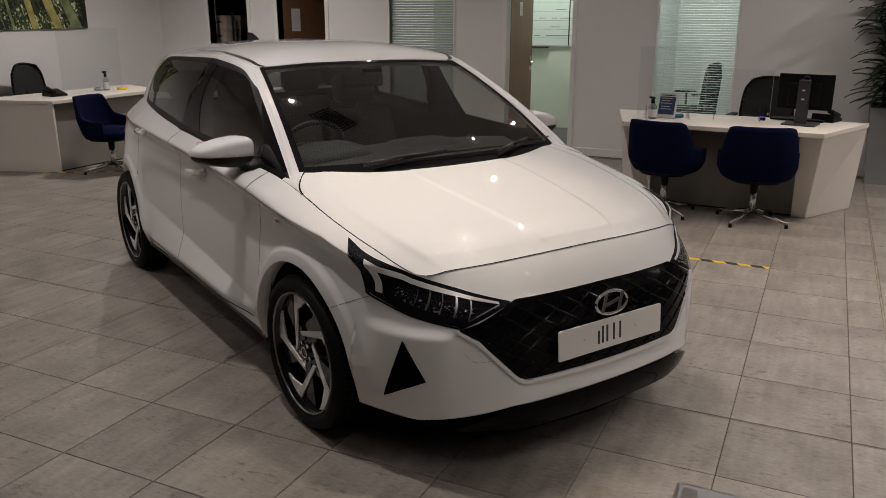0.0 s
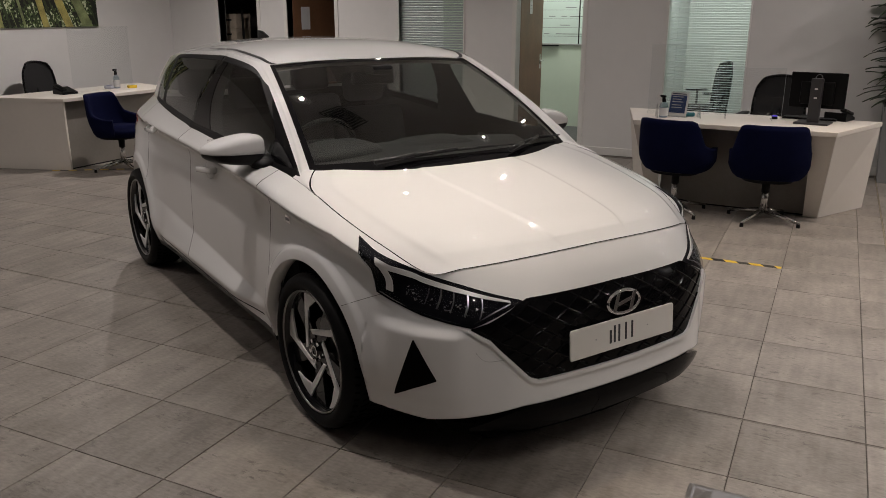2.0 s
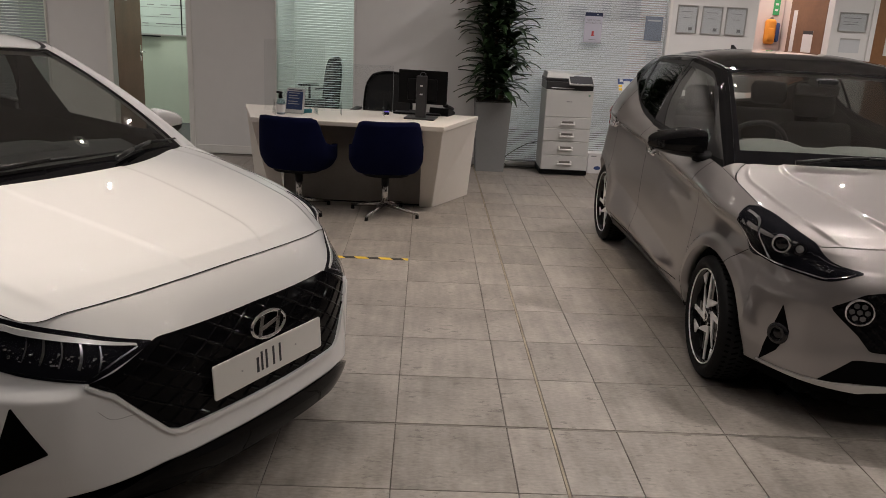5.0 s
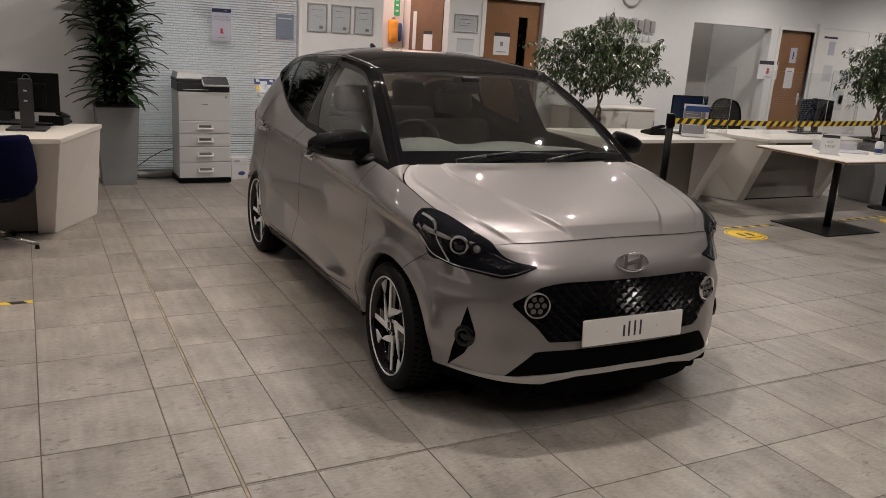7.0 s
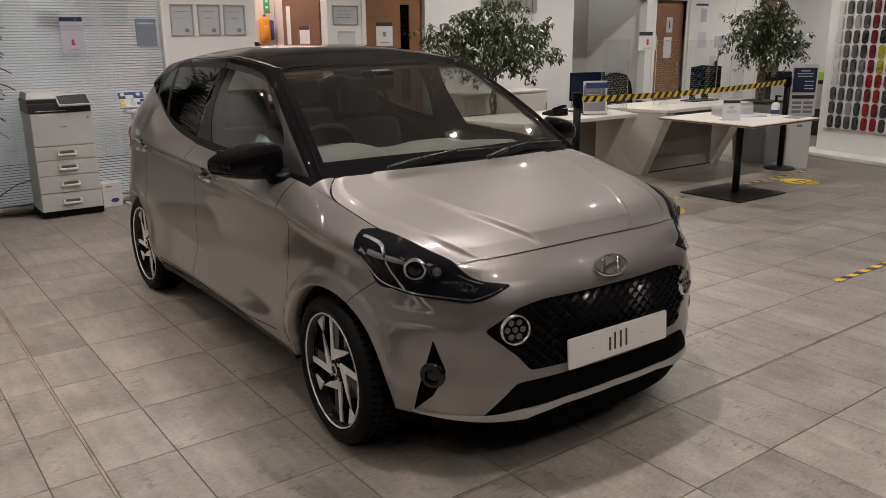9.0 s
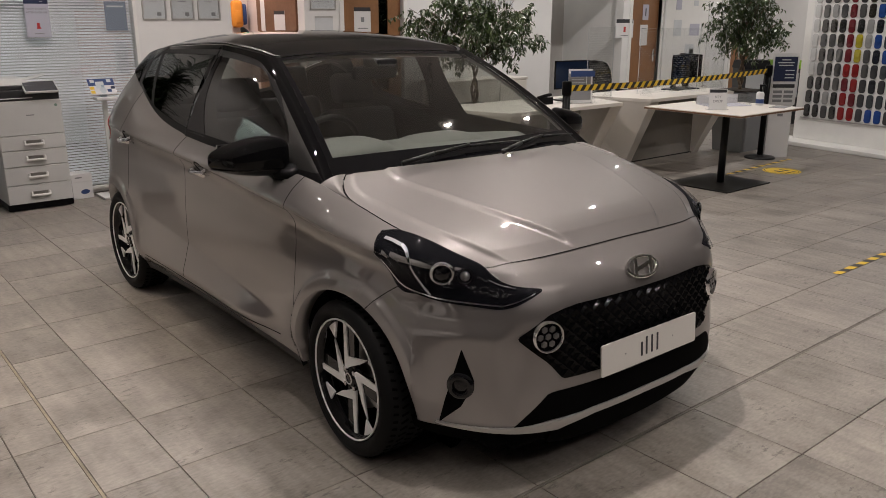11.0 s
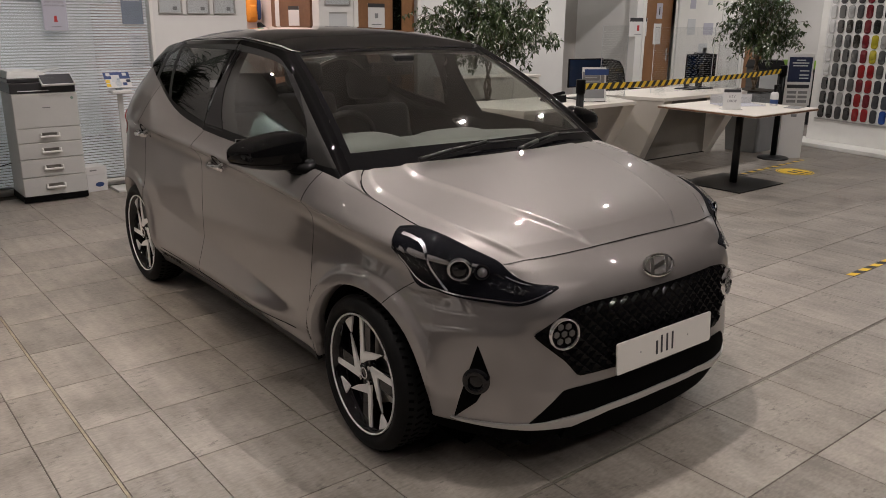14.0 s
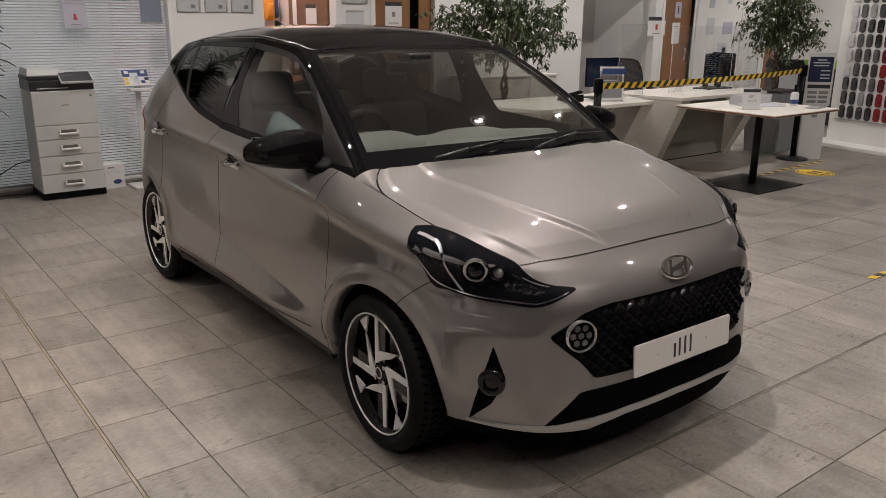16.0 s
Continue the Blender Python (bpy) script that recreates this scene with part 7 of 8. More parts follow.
part("output_bay", box(-.252, .245, -.185, .20, .902, .985, .006), COPIER_DARK, cp)
part("output_tray", hull([(-.20, -.20, .918), (.04, -.20, .918), (.10, .1, .95), (-.2, .1, .95), (-.20, -.20, .923), (.04, -.20, .923), (.10, .1, .955), (-.2, .1, .955)]), PAPER, cp)
part("scanner", box(-.255, .10, -.16, .20, .987, 1.02, .006), COPIER_DARK, cp)
part("document_feeder", hull([(-.25, -.13, 1.021), (.06, -.13, 1.021), (.06, .19, 1.021), (-.25, .19, 1.021), (-.235, -.10, 1.075), (.02, -.10, 1.065), (.02, .18, 1.075), (-.235, .18, 1.08)]), COPIER, cp)
pan = part("control_panel", turned(box(-.12, .14, 0, .17, 0, .018, .005), pose(.10, -.235, .955, 28, 0, 0)), COPIER, cp)
part("touch_screen", turned(box(-.11, .13, .012, .155, .018, .0195), pose(.10, -.235, .955, 28, 0, 0)), material("screen_off", (.06, .06, .065), .2), pan)
part("feeder_tray", hull([(.03, -.06, 1.05), (.20, -.04, 1.085), (.20, .15, 1.085), (.03, .15, 1.05), (.03, -.06, 1.055), (.20, -.04, 1.09), (.20, .15, 1.09), (.03, .15, 1.055)]), COPIER, cp)
pb = thing("paper_box", pose(1.955, 5.84, 0, 0, 0, 8), "white cardboard paper box with a blue oval print", "box")
part("carton", box(-.09, .09, -.07, .09, 0, .21, .003), PAPER, pb)
part("lid", box(-.093, .093, -.073, .093, .15, .222, .003), PAPER, pb)
part("print_oval", turned(lathe([(0, 0), (.03, 0), (.03, .001), (0, .001)], 24), pose(.02, -.0705, .06, 90, 0, 0) @ Matrix.Diagonal((1.3, .7, 1, 1))), BLUE, pb)
part("lettering_bar", box(-.06, .0, -.0745, -.0732, .185, .197), GREY_PRINT, pb)
gs = thing("gel_stand", pose(2.22, 5.72, 0), "white hand-gel stand with a tilted blue and white leaflet", "stand")
part("pole", box(-.022, .022, -.012, .012, .02, .90, .004), COPIER, gs)
part("foot", box(-.13, .13, -.13, .13, 0, .02, .004), COPIER, gs)
part("tray", box(-.085, .085, -.09, .03, .86, .885, .004), PAPER, gs)
part("sign_board", turned(box(-.11, .11, 0, .16, 0, .006, .001), pose(0, -.03, .905, 52, 0, 0)), PAPER, gs)
part("print_block", turned(box(-.11, .11, .09, .16, .006, .0072), pose(0, -.03, .905, 52, 0, 0)), BLUE, gs)
part("print_block", turned(box(-.05, .02, .06, .13, .0073, .008), pose(0, -.03, .905, 52, 0, 0)), PALE_PAPER, gs)
for bx, by, mat in ((-.105, .01, YELLOW), (-.105, .05, YELLOW), (.035, .02, BLUE), (.07, .05, NAVY_PRINT), (-.09, .12, PALE_PAPER), (.05, .12, PALE_PAPER)):
    part("print_block", turned(box(bx, bx + .035, by, by + .03, .0082, .009), pose(0, -.03, .905, 52, 0, 0)), mat, gs)
part("gel_dispenser", lathe([(0, .886), (.03, .886), (.03, .95), (.012, .965), (.012, .985), (0, .985)], 18), BOTTLE, gs, smooth=True)
cable = thing("cable", pose(0, 0, 0), "black cable hanging from the copier along the skirting", "cable")
bm = bmesh.new()
pts = [Vector((1.34, 5.93, .30)), Vector((1.22, 5.95, .27)), Vector((1.10, 5.96, .20)), Vector((.99, 5.96, .12)), Vector((.95, 5.965, .05)), Vector((1.0, 5.965, .02))]
for p, q in zip(pts, pts[1:]):
    tube(p, q, .004, sides=6, bm=bm)
part("lead", bm, BLACK, cable)


# ---------------------------------------------------------------- paper, frames and signs on the wall
def notice(name, x, z, w, h, label, bars=(), back=PAPER, y=NORTH - 0.002, group="", frame_mat=None, rz=0, parent_pose=None):
    """A sheet on the wall; bars are (x0, x1, z0, z1, material) as shares of the sheet."""
    t = thing(name, parent_pose or pose(x, y, z, 0, 0, rz), label, "notice" if not frame_mat else "picture frame", group)
    part("sheet", box(-w / 2, w / 2, -0.002, 0, -h / 2, h / 2), back, t)
    for x0, x1, z0, z1, mat in bars:
        part("print_bar", box(-w / 2 + x0 * w, -w / 2 + x1 * w, -0.003, -0.002, -h / 2 + z0 * h, -h / 2 + z1 * h), mat, t)
    if frame_mat:
        e = 0.012
        part("frame_rail", box(-w / 2 - e, w / 2 + e, -0.014, 0, h / 2, h / 2 + e, .002), frame_mat, t)
        part("frame_rail", box(-w / 2 - e, w / 2 + e, -0.014, 0, -h / 2 - e, -h / 2, .002), frame_mat, t)
        part("frame_stile", box(-w / 2 - e, -w / 2, -0.014, 0, -h / 2, h / 2, .002), frame_mat, t)
        part("frame_stile", box(w / 2, w / 2 + e, -0.014, 0, -h / 2, h / 2, .002), frame_mat, t)
        part("glazing", box(-w / 2, w / 2, -0.0075, -0.0055, -h / 2, h / 2), ACRYLIC, t)
    return t


cert_bars = [(.2, .8, .78, .80, GREY_PRINT), (.3, .7, .55, .57, GREY_PRINT), (.25, .75, .45, .46, PALE_PAPER), (.25, .75, .38, .39, PALE_PAPER), (.62, .82, .08, .20, GREY_PRINT)]
for cx in (2.84, 3.108, 3.37):
    notice("certificate", cx, 1.68, .20, .27, "framed certificate on grey paper under glass", cert_bars, PALE_PAPER, group="framed certificates", frame_mat=SILVER)
notice("plaque", 4.645, 1.735, .29, .18, "framed plaque with grey lettering bars on white", [(.15, .8, .72, .76, GREY_PRINT), (.15, .7, .5, .53, GREY_PRINT), (.15, .75, .35, .38, GREY_PRINT)], PALE_PAPER, frame_mat=SILVER)
notice("plaque", 4.65, 1.49, .22, .15, "small silver-topped plaque on a white wall", [(.0, 1, .9, 1, SILVER)], PALE_PAPER)
w1 = notice("notice", 1.835, 1.545, .19, .31, "white notice with navy heading and red symbol on a blind", [(0, 1, .88, 1, NAVY_PRINT), (.44, .56, .26, .38, RED_PRINT), (.42, .60, .22, .26, RED_PRINT), (.3, .7, .08, .10, GREY_PRINT)], LILAC, y=NORTH - 0.006)
words("WIPE DOWN", .026, GREY_PRINT, w1, pose(0, -.0032, .075, 90, 0, 0))
words("AFTER EACH USE", .022, GREY_PRINT, w1, pose(0, -.0032, .047, 90, 0, 0))
words("WIPE", .010, PAPER, w1, pose(.04, -.0036, .136, 90, 0, 0))
for nx, nz, w, h in ((1.67, 1.69, .20, .16), (1.98, 1.75, .10, .28), (2.24, 1.75, .22, .28), (2.53, 1.20, .12, .3)):
    notice("notice", nx, nz, w, h, "pale sheet stuck to the glass behind a blind", [], PALE_PAPER, y=NORTH + 0.085, group="sheets behind the blind")
notice("notice", 2.50, 1.565, .19, .25, "blue-grey sheet stuck to the office glass", [(.12, .88, .80, .86, PALE_PAPER)], SHEET, y=NORTH + 0.034)
notice("notice", 5.175, 1.53, .22, .26, "white notice with a black heading on a brown door", [(0, 1, .84, 1, INK), (.4, .6, .4, .6, GREY_PRINT), (.2, .8, .12, .16, GREY_PRINT)], PAPER, y=NORTH + 0.048)
notice("notice", 9.70, 1.40, .40, .26, "white notice with a dark heading beside an alcove", [(.02, .98, .80, 1, INK), (.44, .56, .3, .6, RED_PRINT), (.3, .7, .1, .14, GREY_PRINT)], PAPER)
notice("notice", 10.24, 1.63, .14, .22, "pale washroom sign with a black symbol bar", [(.42, .58, .25, .75, INK)], LILAC, y=NORTH + 0.048)
notice("notice", 10.22, 1.30, .18, .30, "white notice sheet on a brown door", [(.2, .8, .8, .84, GREY_PRINT)], PAPER, y=NORTH + 0.048)
notice("notice", -3.02, 1.62, .09, .16, "small white sheet on the open office door", [(.2, .8, .6, .64, GREY_PRINT), (.2, .8, .4, .44, GREY_PRINT)], PAPER, parent_pose=pose(-3.311, 6.46, 1.66, 0, 0, 90))
wp = thing("wall_panel", pose(11.2, NORTH - .002, 1.05), "tall white framed panel with taped notices", "wall panel")
part("board", box(-.56, .56, -.03, 0, -1.04, 1.0, .004), TRIM, wp)
part("frame_rail", box(-.6, .6, -.04, 0, 1.0, 1.06, .004), WALL, wp)
for s in (-1, 1):
    part("frame_stile", box(s * .58 - .02, s * .58 + .02, -.04, 0, -1.04, 1.0, .004), WALL, wp)
for px, pz, w, h, mat in ((-.25, .72, .14, .2, LILAC), (.2, .72, .12, .08, PALE_PAPER), (-.25, .35, .2, .24, PALE_PAPER), (.2, .32, .26, .18, LILAC), (.1, -.05, .24, .30, PALE_PAPER), (.16, -.04, .1, .14, GREY_PRINT)):
    part("sheet", box(px - w / 2, px + w / 2, -.033, -.031, pz - h / 2, pz + h / 2), mat, wp)
part("lettering_bar", box(-.45, -.15, -.0325, -.0305, .86, .89), NAVY_PRINT, wp)
clock = thing("wall_clock", pose(7.02, NORTH - .002, 2.25, 90, 0, 0), "round silver wall clock above the counter", "clock")
part("case", lathe([(0, 0), (.16, 0), (.16, .03), (.145, .035), (.14, .02), (0, .02)], 40), SILVER, clock, smooth=False)
part("face", lathe([(0, .021), (.138, .021), (.138, .022), (0, .022)], 40), PAPER, clock)
sign = thing("wall_sign", pose(7.0, NORTH - .012, 1.85), "raised silver sign of plain blocks on a white wall", "sign")
for i in range(9):
    part("block", box(-.46 + i * .105, -.46 + i * .105 + .075, -.03, 0, -.06 + (.0 if i % 3 else .02), .09 + (.02 if i % 2 else 0), .004), SILVER, sign)
    part("block", box(-.43 + i * .1, -.43 + i * .1 + .05, -.02, 0, -.17, -.10, .004), PALE_PAPER, sign)

sb = thing("sideboard", pose(6.62, 5.78, 0), "low white laminate sideboard against the wall", "cabinet")
part("carcass", box(-.68, .68, -.19, .19, .06, .81, .003), LAMINATE, sb)
part("top", box(-.70, .70, -.21, .20, .812, .84, .004), LAMINATE, sb)
part("plinth", box(-.66, .66, -.16, .18, 0, .06), BLACK, sb)
for k in range(3):
    d = part("door", box(-.675 + k * .452, -.229 + k * .452, -.208, -.191, .07, .80, .002), LAMINATE, sb)
    part("pull", box(-.25 + k * .452, -.24 + k * .452, -.222, -.208, .55, .68, .003), SILVER, d)

# painting on the west wall
pt = thing("painting", pose(WEST + .002, 3.55, 1.41, 0, 0, 90), "wide canvas print of a green bamboo grove", "painting")
cv = material("bamboo_leaves", (0.03, 0.05, 0.02), 0.7)
nt = cv.node_tree
tc, n1, n2, mx, cr = (nt.nodes.new("ShaderNode" + k) for k in ("TexCoord", "TexNoise", "TexNoise", "Math", "ValToRGB"))
n1.inputs["Scale"].default_value, n1.inputs["Detail"].default_value = 34.0, 6.0
n2.inputs["Scale"].default_value, n2.inputs["Detail"].default_value = 5.0, 3.0
mx.operation, mx.inputs[1].default_value = "MULTIPLY_ADD", 0.75
cr.color_ramp.elements[0].position, cr.color_ramp.elements[0].color = 0.82, (0.004, 0.006, 0.003, 1)
cr.color_ramp.elements[1].position, cr.color_ramp.elements[1].color = 1.12 - 0.12, (0.55, 0.60, 0.42, 1)
mid = cr.color_ramp.elements.new(0.93)
mid.color = (0.07, 0.12, 0.03, 1)
for n in (n1, n2):
    nt.links.new(tc.outputs["Object"], n.inputs["Vector"])
nt.links.new(n1.outputs[0], mx.inputs[0])
nt.links.new(n2.outputs[0], mx.inputs[2])
nt.links.new(mx.outputs[0], cr.inputs[0])
nt.links.new(cr.outputs[0], nt.nodes["Principled BSDF"].inputs["Base Color"])
part("canvas", box(-1.1, 1.1, -.035, 0, 0, 1.0, .003), cv, pt)
STEM_TONES = [material("bamboo_stem", c, .7, vary=.5, scale=7) for c in ((.40, .35, .11), (.30, .31, .12), (.20, .24, .11), (.03, .045, .015), (.012, .018, .008))]


def stem(x, width, lean, tone, k):
    """A painted trunk, from the canvas's lower edge up, with its joints as dark rings."""
    at = lambda z: max(-1.085, min(1.085, x - lean * z))
    poly = [(at(0) - width / 2, .002), (at(0) + width / 2, .002), (at(.998) + width * .58, .998), (at(.998) - width * .58, .998)]
    poly = [(max(-1.095, min(1.095, px)), pz) for px, pz in poly]
    if poly[1][0] - poly[0][0] > .003 and poly[2][0] - poly[3][0] > .003:
        part("painted_stem", slab(poly, .0006 + k * .00003, pose(0, -.0352, 0, 90, 0, 0)), STEM_TONES[tone], pt)


rg = random.Random(3)
for i in range(30):
    x = -1.08 + i * .075 + rg.uniform(-.02, .02)
    stem(x, rg.choice((.008, .012, .02, .03)), .10 + .32 * (x + 1.0) / 2 + rg.uniform(-.06, .06), rg.choice((3, 4, 3, 4, 2)), i)
for k, (x, width, lean, tone) in enumerate(((-1.0, .06, .02, 1), (-.62, .04, .05, 0), (-.30, .07, .12, 1), (.02, .035, .2, 2), (.31, .085, .21, 0), (.65, .11, .40, 0), (.95, .13, .50, 2))):
    stem(x, width, lean, tone, 31 + k)


# ---------------------------------------------------------------- table, barrier, signs, bins
tb = thing("pedestal_table", pose(7.06, 2.66, 0), "square white-topped table on a black steel pedestal", "table")
part("tabletop", box(-.545, .545, -.52, .52, .695, .72, .003), LAMINATE, tb)
part("edge_band", box(-.547, .547, -.522, .522, .698, .712), WOOD, tb)
part("column", tube((-.10, -.10, .012), (-.10, -.10, .694), .035, sides=20), BLACK_METAL, tb, smooth=True)
part("base_plate", box(-.50, .26, -.42, .24, 0, .012, .003), BLACK_METAL, tb)
part("top_bracket", box(-.28, .08, -.13, -.07, .672, .694, .002), BLACK_METAL, tb)
kd = thing("table_sign", pose(6.78, 2.55, .72, 0, 0, -38), "white table sign with a dark heading that reads KEY DROP", "sign")
part("card", turned(box(-.085, .085, 0, .003, 0, .19, .001), pose(0, 0, .002, -6, 0, 0)), PAPER, kd)
part("heading_bar", turned(box(-.078, .078, -.0012, -.0004, .155, .183), pose(0, 0, .002, -6, 0, 0)), INK, kd)
words("KEY", .034, GREY_PRINT, kd, pose(0, 0, .002, -6, 0, 0) @ pose(0, -.0012, .115, 90, 0, 0))
words("DROP", .034, GREY_PRINT, kd, pose(0, 0, .002, -6, 0, 0) @ pose(0, -.0012, .075, 90, 0, 0))
part("foot", box(-.10, .10, -.03, .06, 0, .003, .001), ACRYLIC, kd)
tr = thing("tray", pose(7.2, 2.75, .721, 0, 0, -30), "shallow white plastic tray on a table", "tray")
part("bottom", box(-.22, .22, -.14, .14, 0, .004), LILAC, tr)
for bb in ((-.22, .22, -.14, -.136), (-.22, .22, .136, .14), (-.22, -.216, -.136, .136), (.216, .22, -.136, .136)):
    part("side", box(*bb, .004, .09, .001), ACRYLIC if bb[2] < -.13 else PAPER, tr)
pump = thing("pump_bottle", pose(7.46, 2.52, .72), "clear gel bottle with a black pump on a table", "bottle")
part("body", lathe([(0, 0), (.036, 0), (.038, .006), (.038, .11), (.03, .125), (.014, .132)], 24), PAPER, pump, smooth=True)
part("paper_label", lathe([(.0386, .02), (.0386, .06)], 24), BLUE, pump)
bm = tube((0, 0, .13), (0, 0, .19), .013, sides=14)
box(-.012, .012, -.05, .012, .185, .20, .005, bm=bm)
part("pump", bm, BLACK, pump)
fly = thing("leaflet", pose(7.45, 2.30, .7202, 0, 0, 12), "dark leaflet lying on a white table", "leaflet")
part("sheet", box(-.11, .11, -.07, .07, 0, .003), GREY_PRINT, fly)


def barrier_post(m, label):
    t = thing("barrier_post", m, label, "barrier post", "barrier posts")
    part("base", lathe([(0, 0), (.17, 0), (.17, .012), (.15, .022), (.05, .038), (0, .04)], 40), BLACK_METAL, t, smooth=True)
    part("pole", tube((0, 0, .036), (0, 0, .93), .032, sides=24), POST, t, smooth=True)
    part("head", lathe([(0, .925), (.038, .925), (.04, .935), (.04, 1.03), (.035, 1.04), (0, 1.04)], 24), POST, t, smooth=True)
    return t


PL, PR = Vector((5.10, 2.92, 0)), Vector((8.62, 3.10, 0))
bp = barrier_post(pose(*PL), "black barrier post with a retractable belt")
copy_thing(bp, pose(*PR))
span = (PR - PL)
belt = thing("barrier_belt", pose(PL.x, PL.y, 0, 0, 0, math.degrees(math.atan2(span.y, span.x))), "yellow and black striped belt stretched between two posts", "barrier belt")
xs = np.linspace(.036, span.length - .036, 40)
sag = np.array([[(x, -.002 + .004 * k, .955 + zz - .05 * (1 - ((x - span.length / 2) / (span.length / 2)) ** 2) * .5) for zz, k in ((0, 0), (.05, 0), (.05, 1), (0, 1), (0, 0))] for x in xs])
part("webbing", sheet(sag), HAZARD_BELT, belt)


def floor_tape(x0, y0, x1, y1, wide=0.045):
    v = Vector((x1 - x0, y1 - y0, 0))
    t = thing("floor_tape", pose(x0, y0, 0.0004, 0, 0, math.degrees(math.atan2(v.y, v.x))), "yellow and black hazard tape stuck to the floor tiles", "floor tape", "hazard tapes")
    part("strip", box(0, v.length, -wide / 2, wide / 2, 0, .0009), HAZARD, t)


floor_tape(-0.52, 2.25, -0.005, 2.25)
floor_tape(4.95, 0.475, 5.75, 0.475)
floor_tape(5.80, 2.77, 6.44, 2.76)
floor_tape(7.30, 2.76, 8.80, 2.83)
floor_tape(-7.1, 2.45, -6.4, 2.92)
for dx, dy in ((5.80, 2.51), (8.03, 2.51), (5.64, 0.26)):
    d = thing("floor_sticker", pose(dx, dy, .0004), "round yellow distance sticker on the floor tiles", "floor sticker", "floor stickers")
    part("disc", lathe([(0, 0), (.19, 0), (.19, .0008), (0, .0008)], 40), YELLOW, d)
    ring = lathe([(.165, .0009), (.165, .0013), (.172, .0013), (.172, .0009)], 40)
    part("ring", ring, INK, d)
    for a in (-.05, .05):
        part("print_bar", turned(slab([(x * .45, y * .8) for x, y in rounded(.11, .14, .05)], .0006, pose(a, 0, .0009)), Matrix.Identity(4)), INK, d)
    part("lettering_bar", box(-.10, .10, -.11, -.09, .0009, .0014), INK, d)

tot = thing("sign_stand", pose(8.80, 3.02, 0, 0, 0, -42), "white floor stand with a navy printed poster above", "sign stand")
part("stand", box(-.13, .13, -.03, .05, 0, .60, .004), PAPER, tot)
part("poster", box(-.145, .145, -.04, -.032, .60, 1.17, .003), PAPER, tot)
part("print_block", box(-.125, .125, -.0425, -.0402, .86, 1.13), NAVY_PRINT, tot)
part("print_block", box(-.115, .115, -.0445, -.0428, .88, 1.0), NAVY_PRINT, tot)
for z, a, b in ((1.09, -.05, .05), (1.06, -.09, .09), (1.03, -.08, .08), (.975, .0, .10), (.93, .0, .10), (.895, .0, .10)):
    part("lettering_bar", box(a, b, -.0458, -.0446, z, z + .012), PALE_PAPER, tot)
part("heading_bar", box(-.12, .12, -.0425, -.0402, .79, .83), INK, tot)
for r in range(3):
    for c in (-1, 1):
        part("print_bar", box(c * .06 - .05, c * .06 + .05, -.0425, -.0402, .63 + r * .05, .66 + r * .05), GREY_PRINT, tot)
part("emblem_bar", box(-.03, .03, -.0325, -.030, .47, .50), GREY_PRINT, tot)


def bin_(m, label, lid, tall=.82):
    t = thing("waste_bin", m, label, "waste bin")
    part("body", hull([(-.19, -.15, 0), (.19, -.15, 0), (.19, .15, 0), (-.19, .15, 0), (-.22, -.18, tall), (.22, -.18, tall), (.22, .18, tall), (-.22, .18, tall)]), BIN, t)
    part("lid", hull([(-.235, -.195, tall), (.235, -.195, tall), (.235, .195, tall), (-.235, .195, tall), (-.21, -.13, tall + .12), (.21, -.13, tall + .12), (.21, .17, tall + .12), (-.21, .17, tall + .12)]), lid, t)
    part("paper_label", box(-.13, .13, -.186, -.180, tall - .42, tall - .06), PALE_PAPER, t)
    return t


bin_(pose(11.85, 4.62, 0, 0, 0, -40), "charcoal waste bin with a lime green lid", LIME)
bin_(pose(11.45, 4.95, 0, 0, 0, -40), "charcoal waste bin with a black lid", BLACK)

# paint sample wall
sw = thing("sample_display", pose(10.17, 3.52, 0, 0, 0, -100), "tall white display board with rows of car paint samples", "display stand")
part("plinth", box(-.15, 2.3, -.34, .12, 0, .05, .01), TRIM, sw)
part("board", box(0, 2.15, -.02, .08, .05, 1.98, .006), TRIM, sw)
part("back_panel", box(.10, 2.05, -.028, -.02, .33, 1.86, .002), WALL, sw)
part("header", box(-.02, 2.17, -.10, .09, 1.98, 2.35, .006), TRIM, sw)
part("rail", box(.09, 2.06, -.034, -.02, .315, .33, .001), SILVER, sw)
tones = [(.6, .6, .6), (.02, .02, .022), (.06, .06, .065), (.10, .10, .10), (.16, .012, .02), (.07, .012, .015), (.03, .025, .022), (.06, .07, .08), (.02, .07, .3), (.02, .022, .03), (.35, .35, .35)]
paints = [material("sample_paint", c, .25, .2, coat=.8) for c in tones]
reds, yellow_p = material("sample_paint", (.27, .012, .014), .25, .1, coat=.8), material("sample_paint", (.42, .36, .03), .25, .1, coat=.8)
rg = random.Random(8)
cap = bmesh.new()
poly = rounded(.086, .156, .032, 4)
merge(cap, slab(poly, .012, upright(0, 0, 0), .005))
merge(cap, slab(rounded(.066, .06, .016, 3), .008, upright(0, -.012, .010), .003))
cap_mesh = bpy.data.meshes.new("paint_sample")
cap.to_mesh(cap_mesh)
cap.free()
rows_of = {}
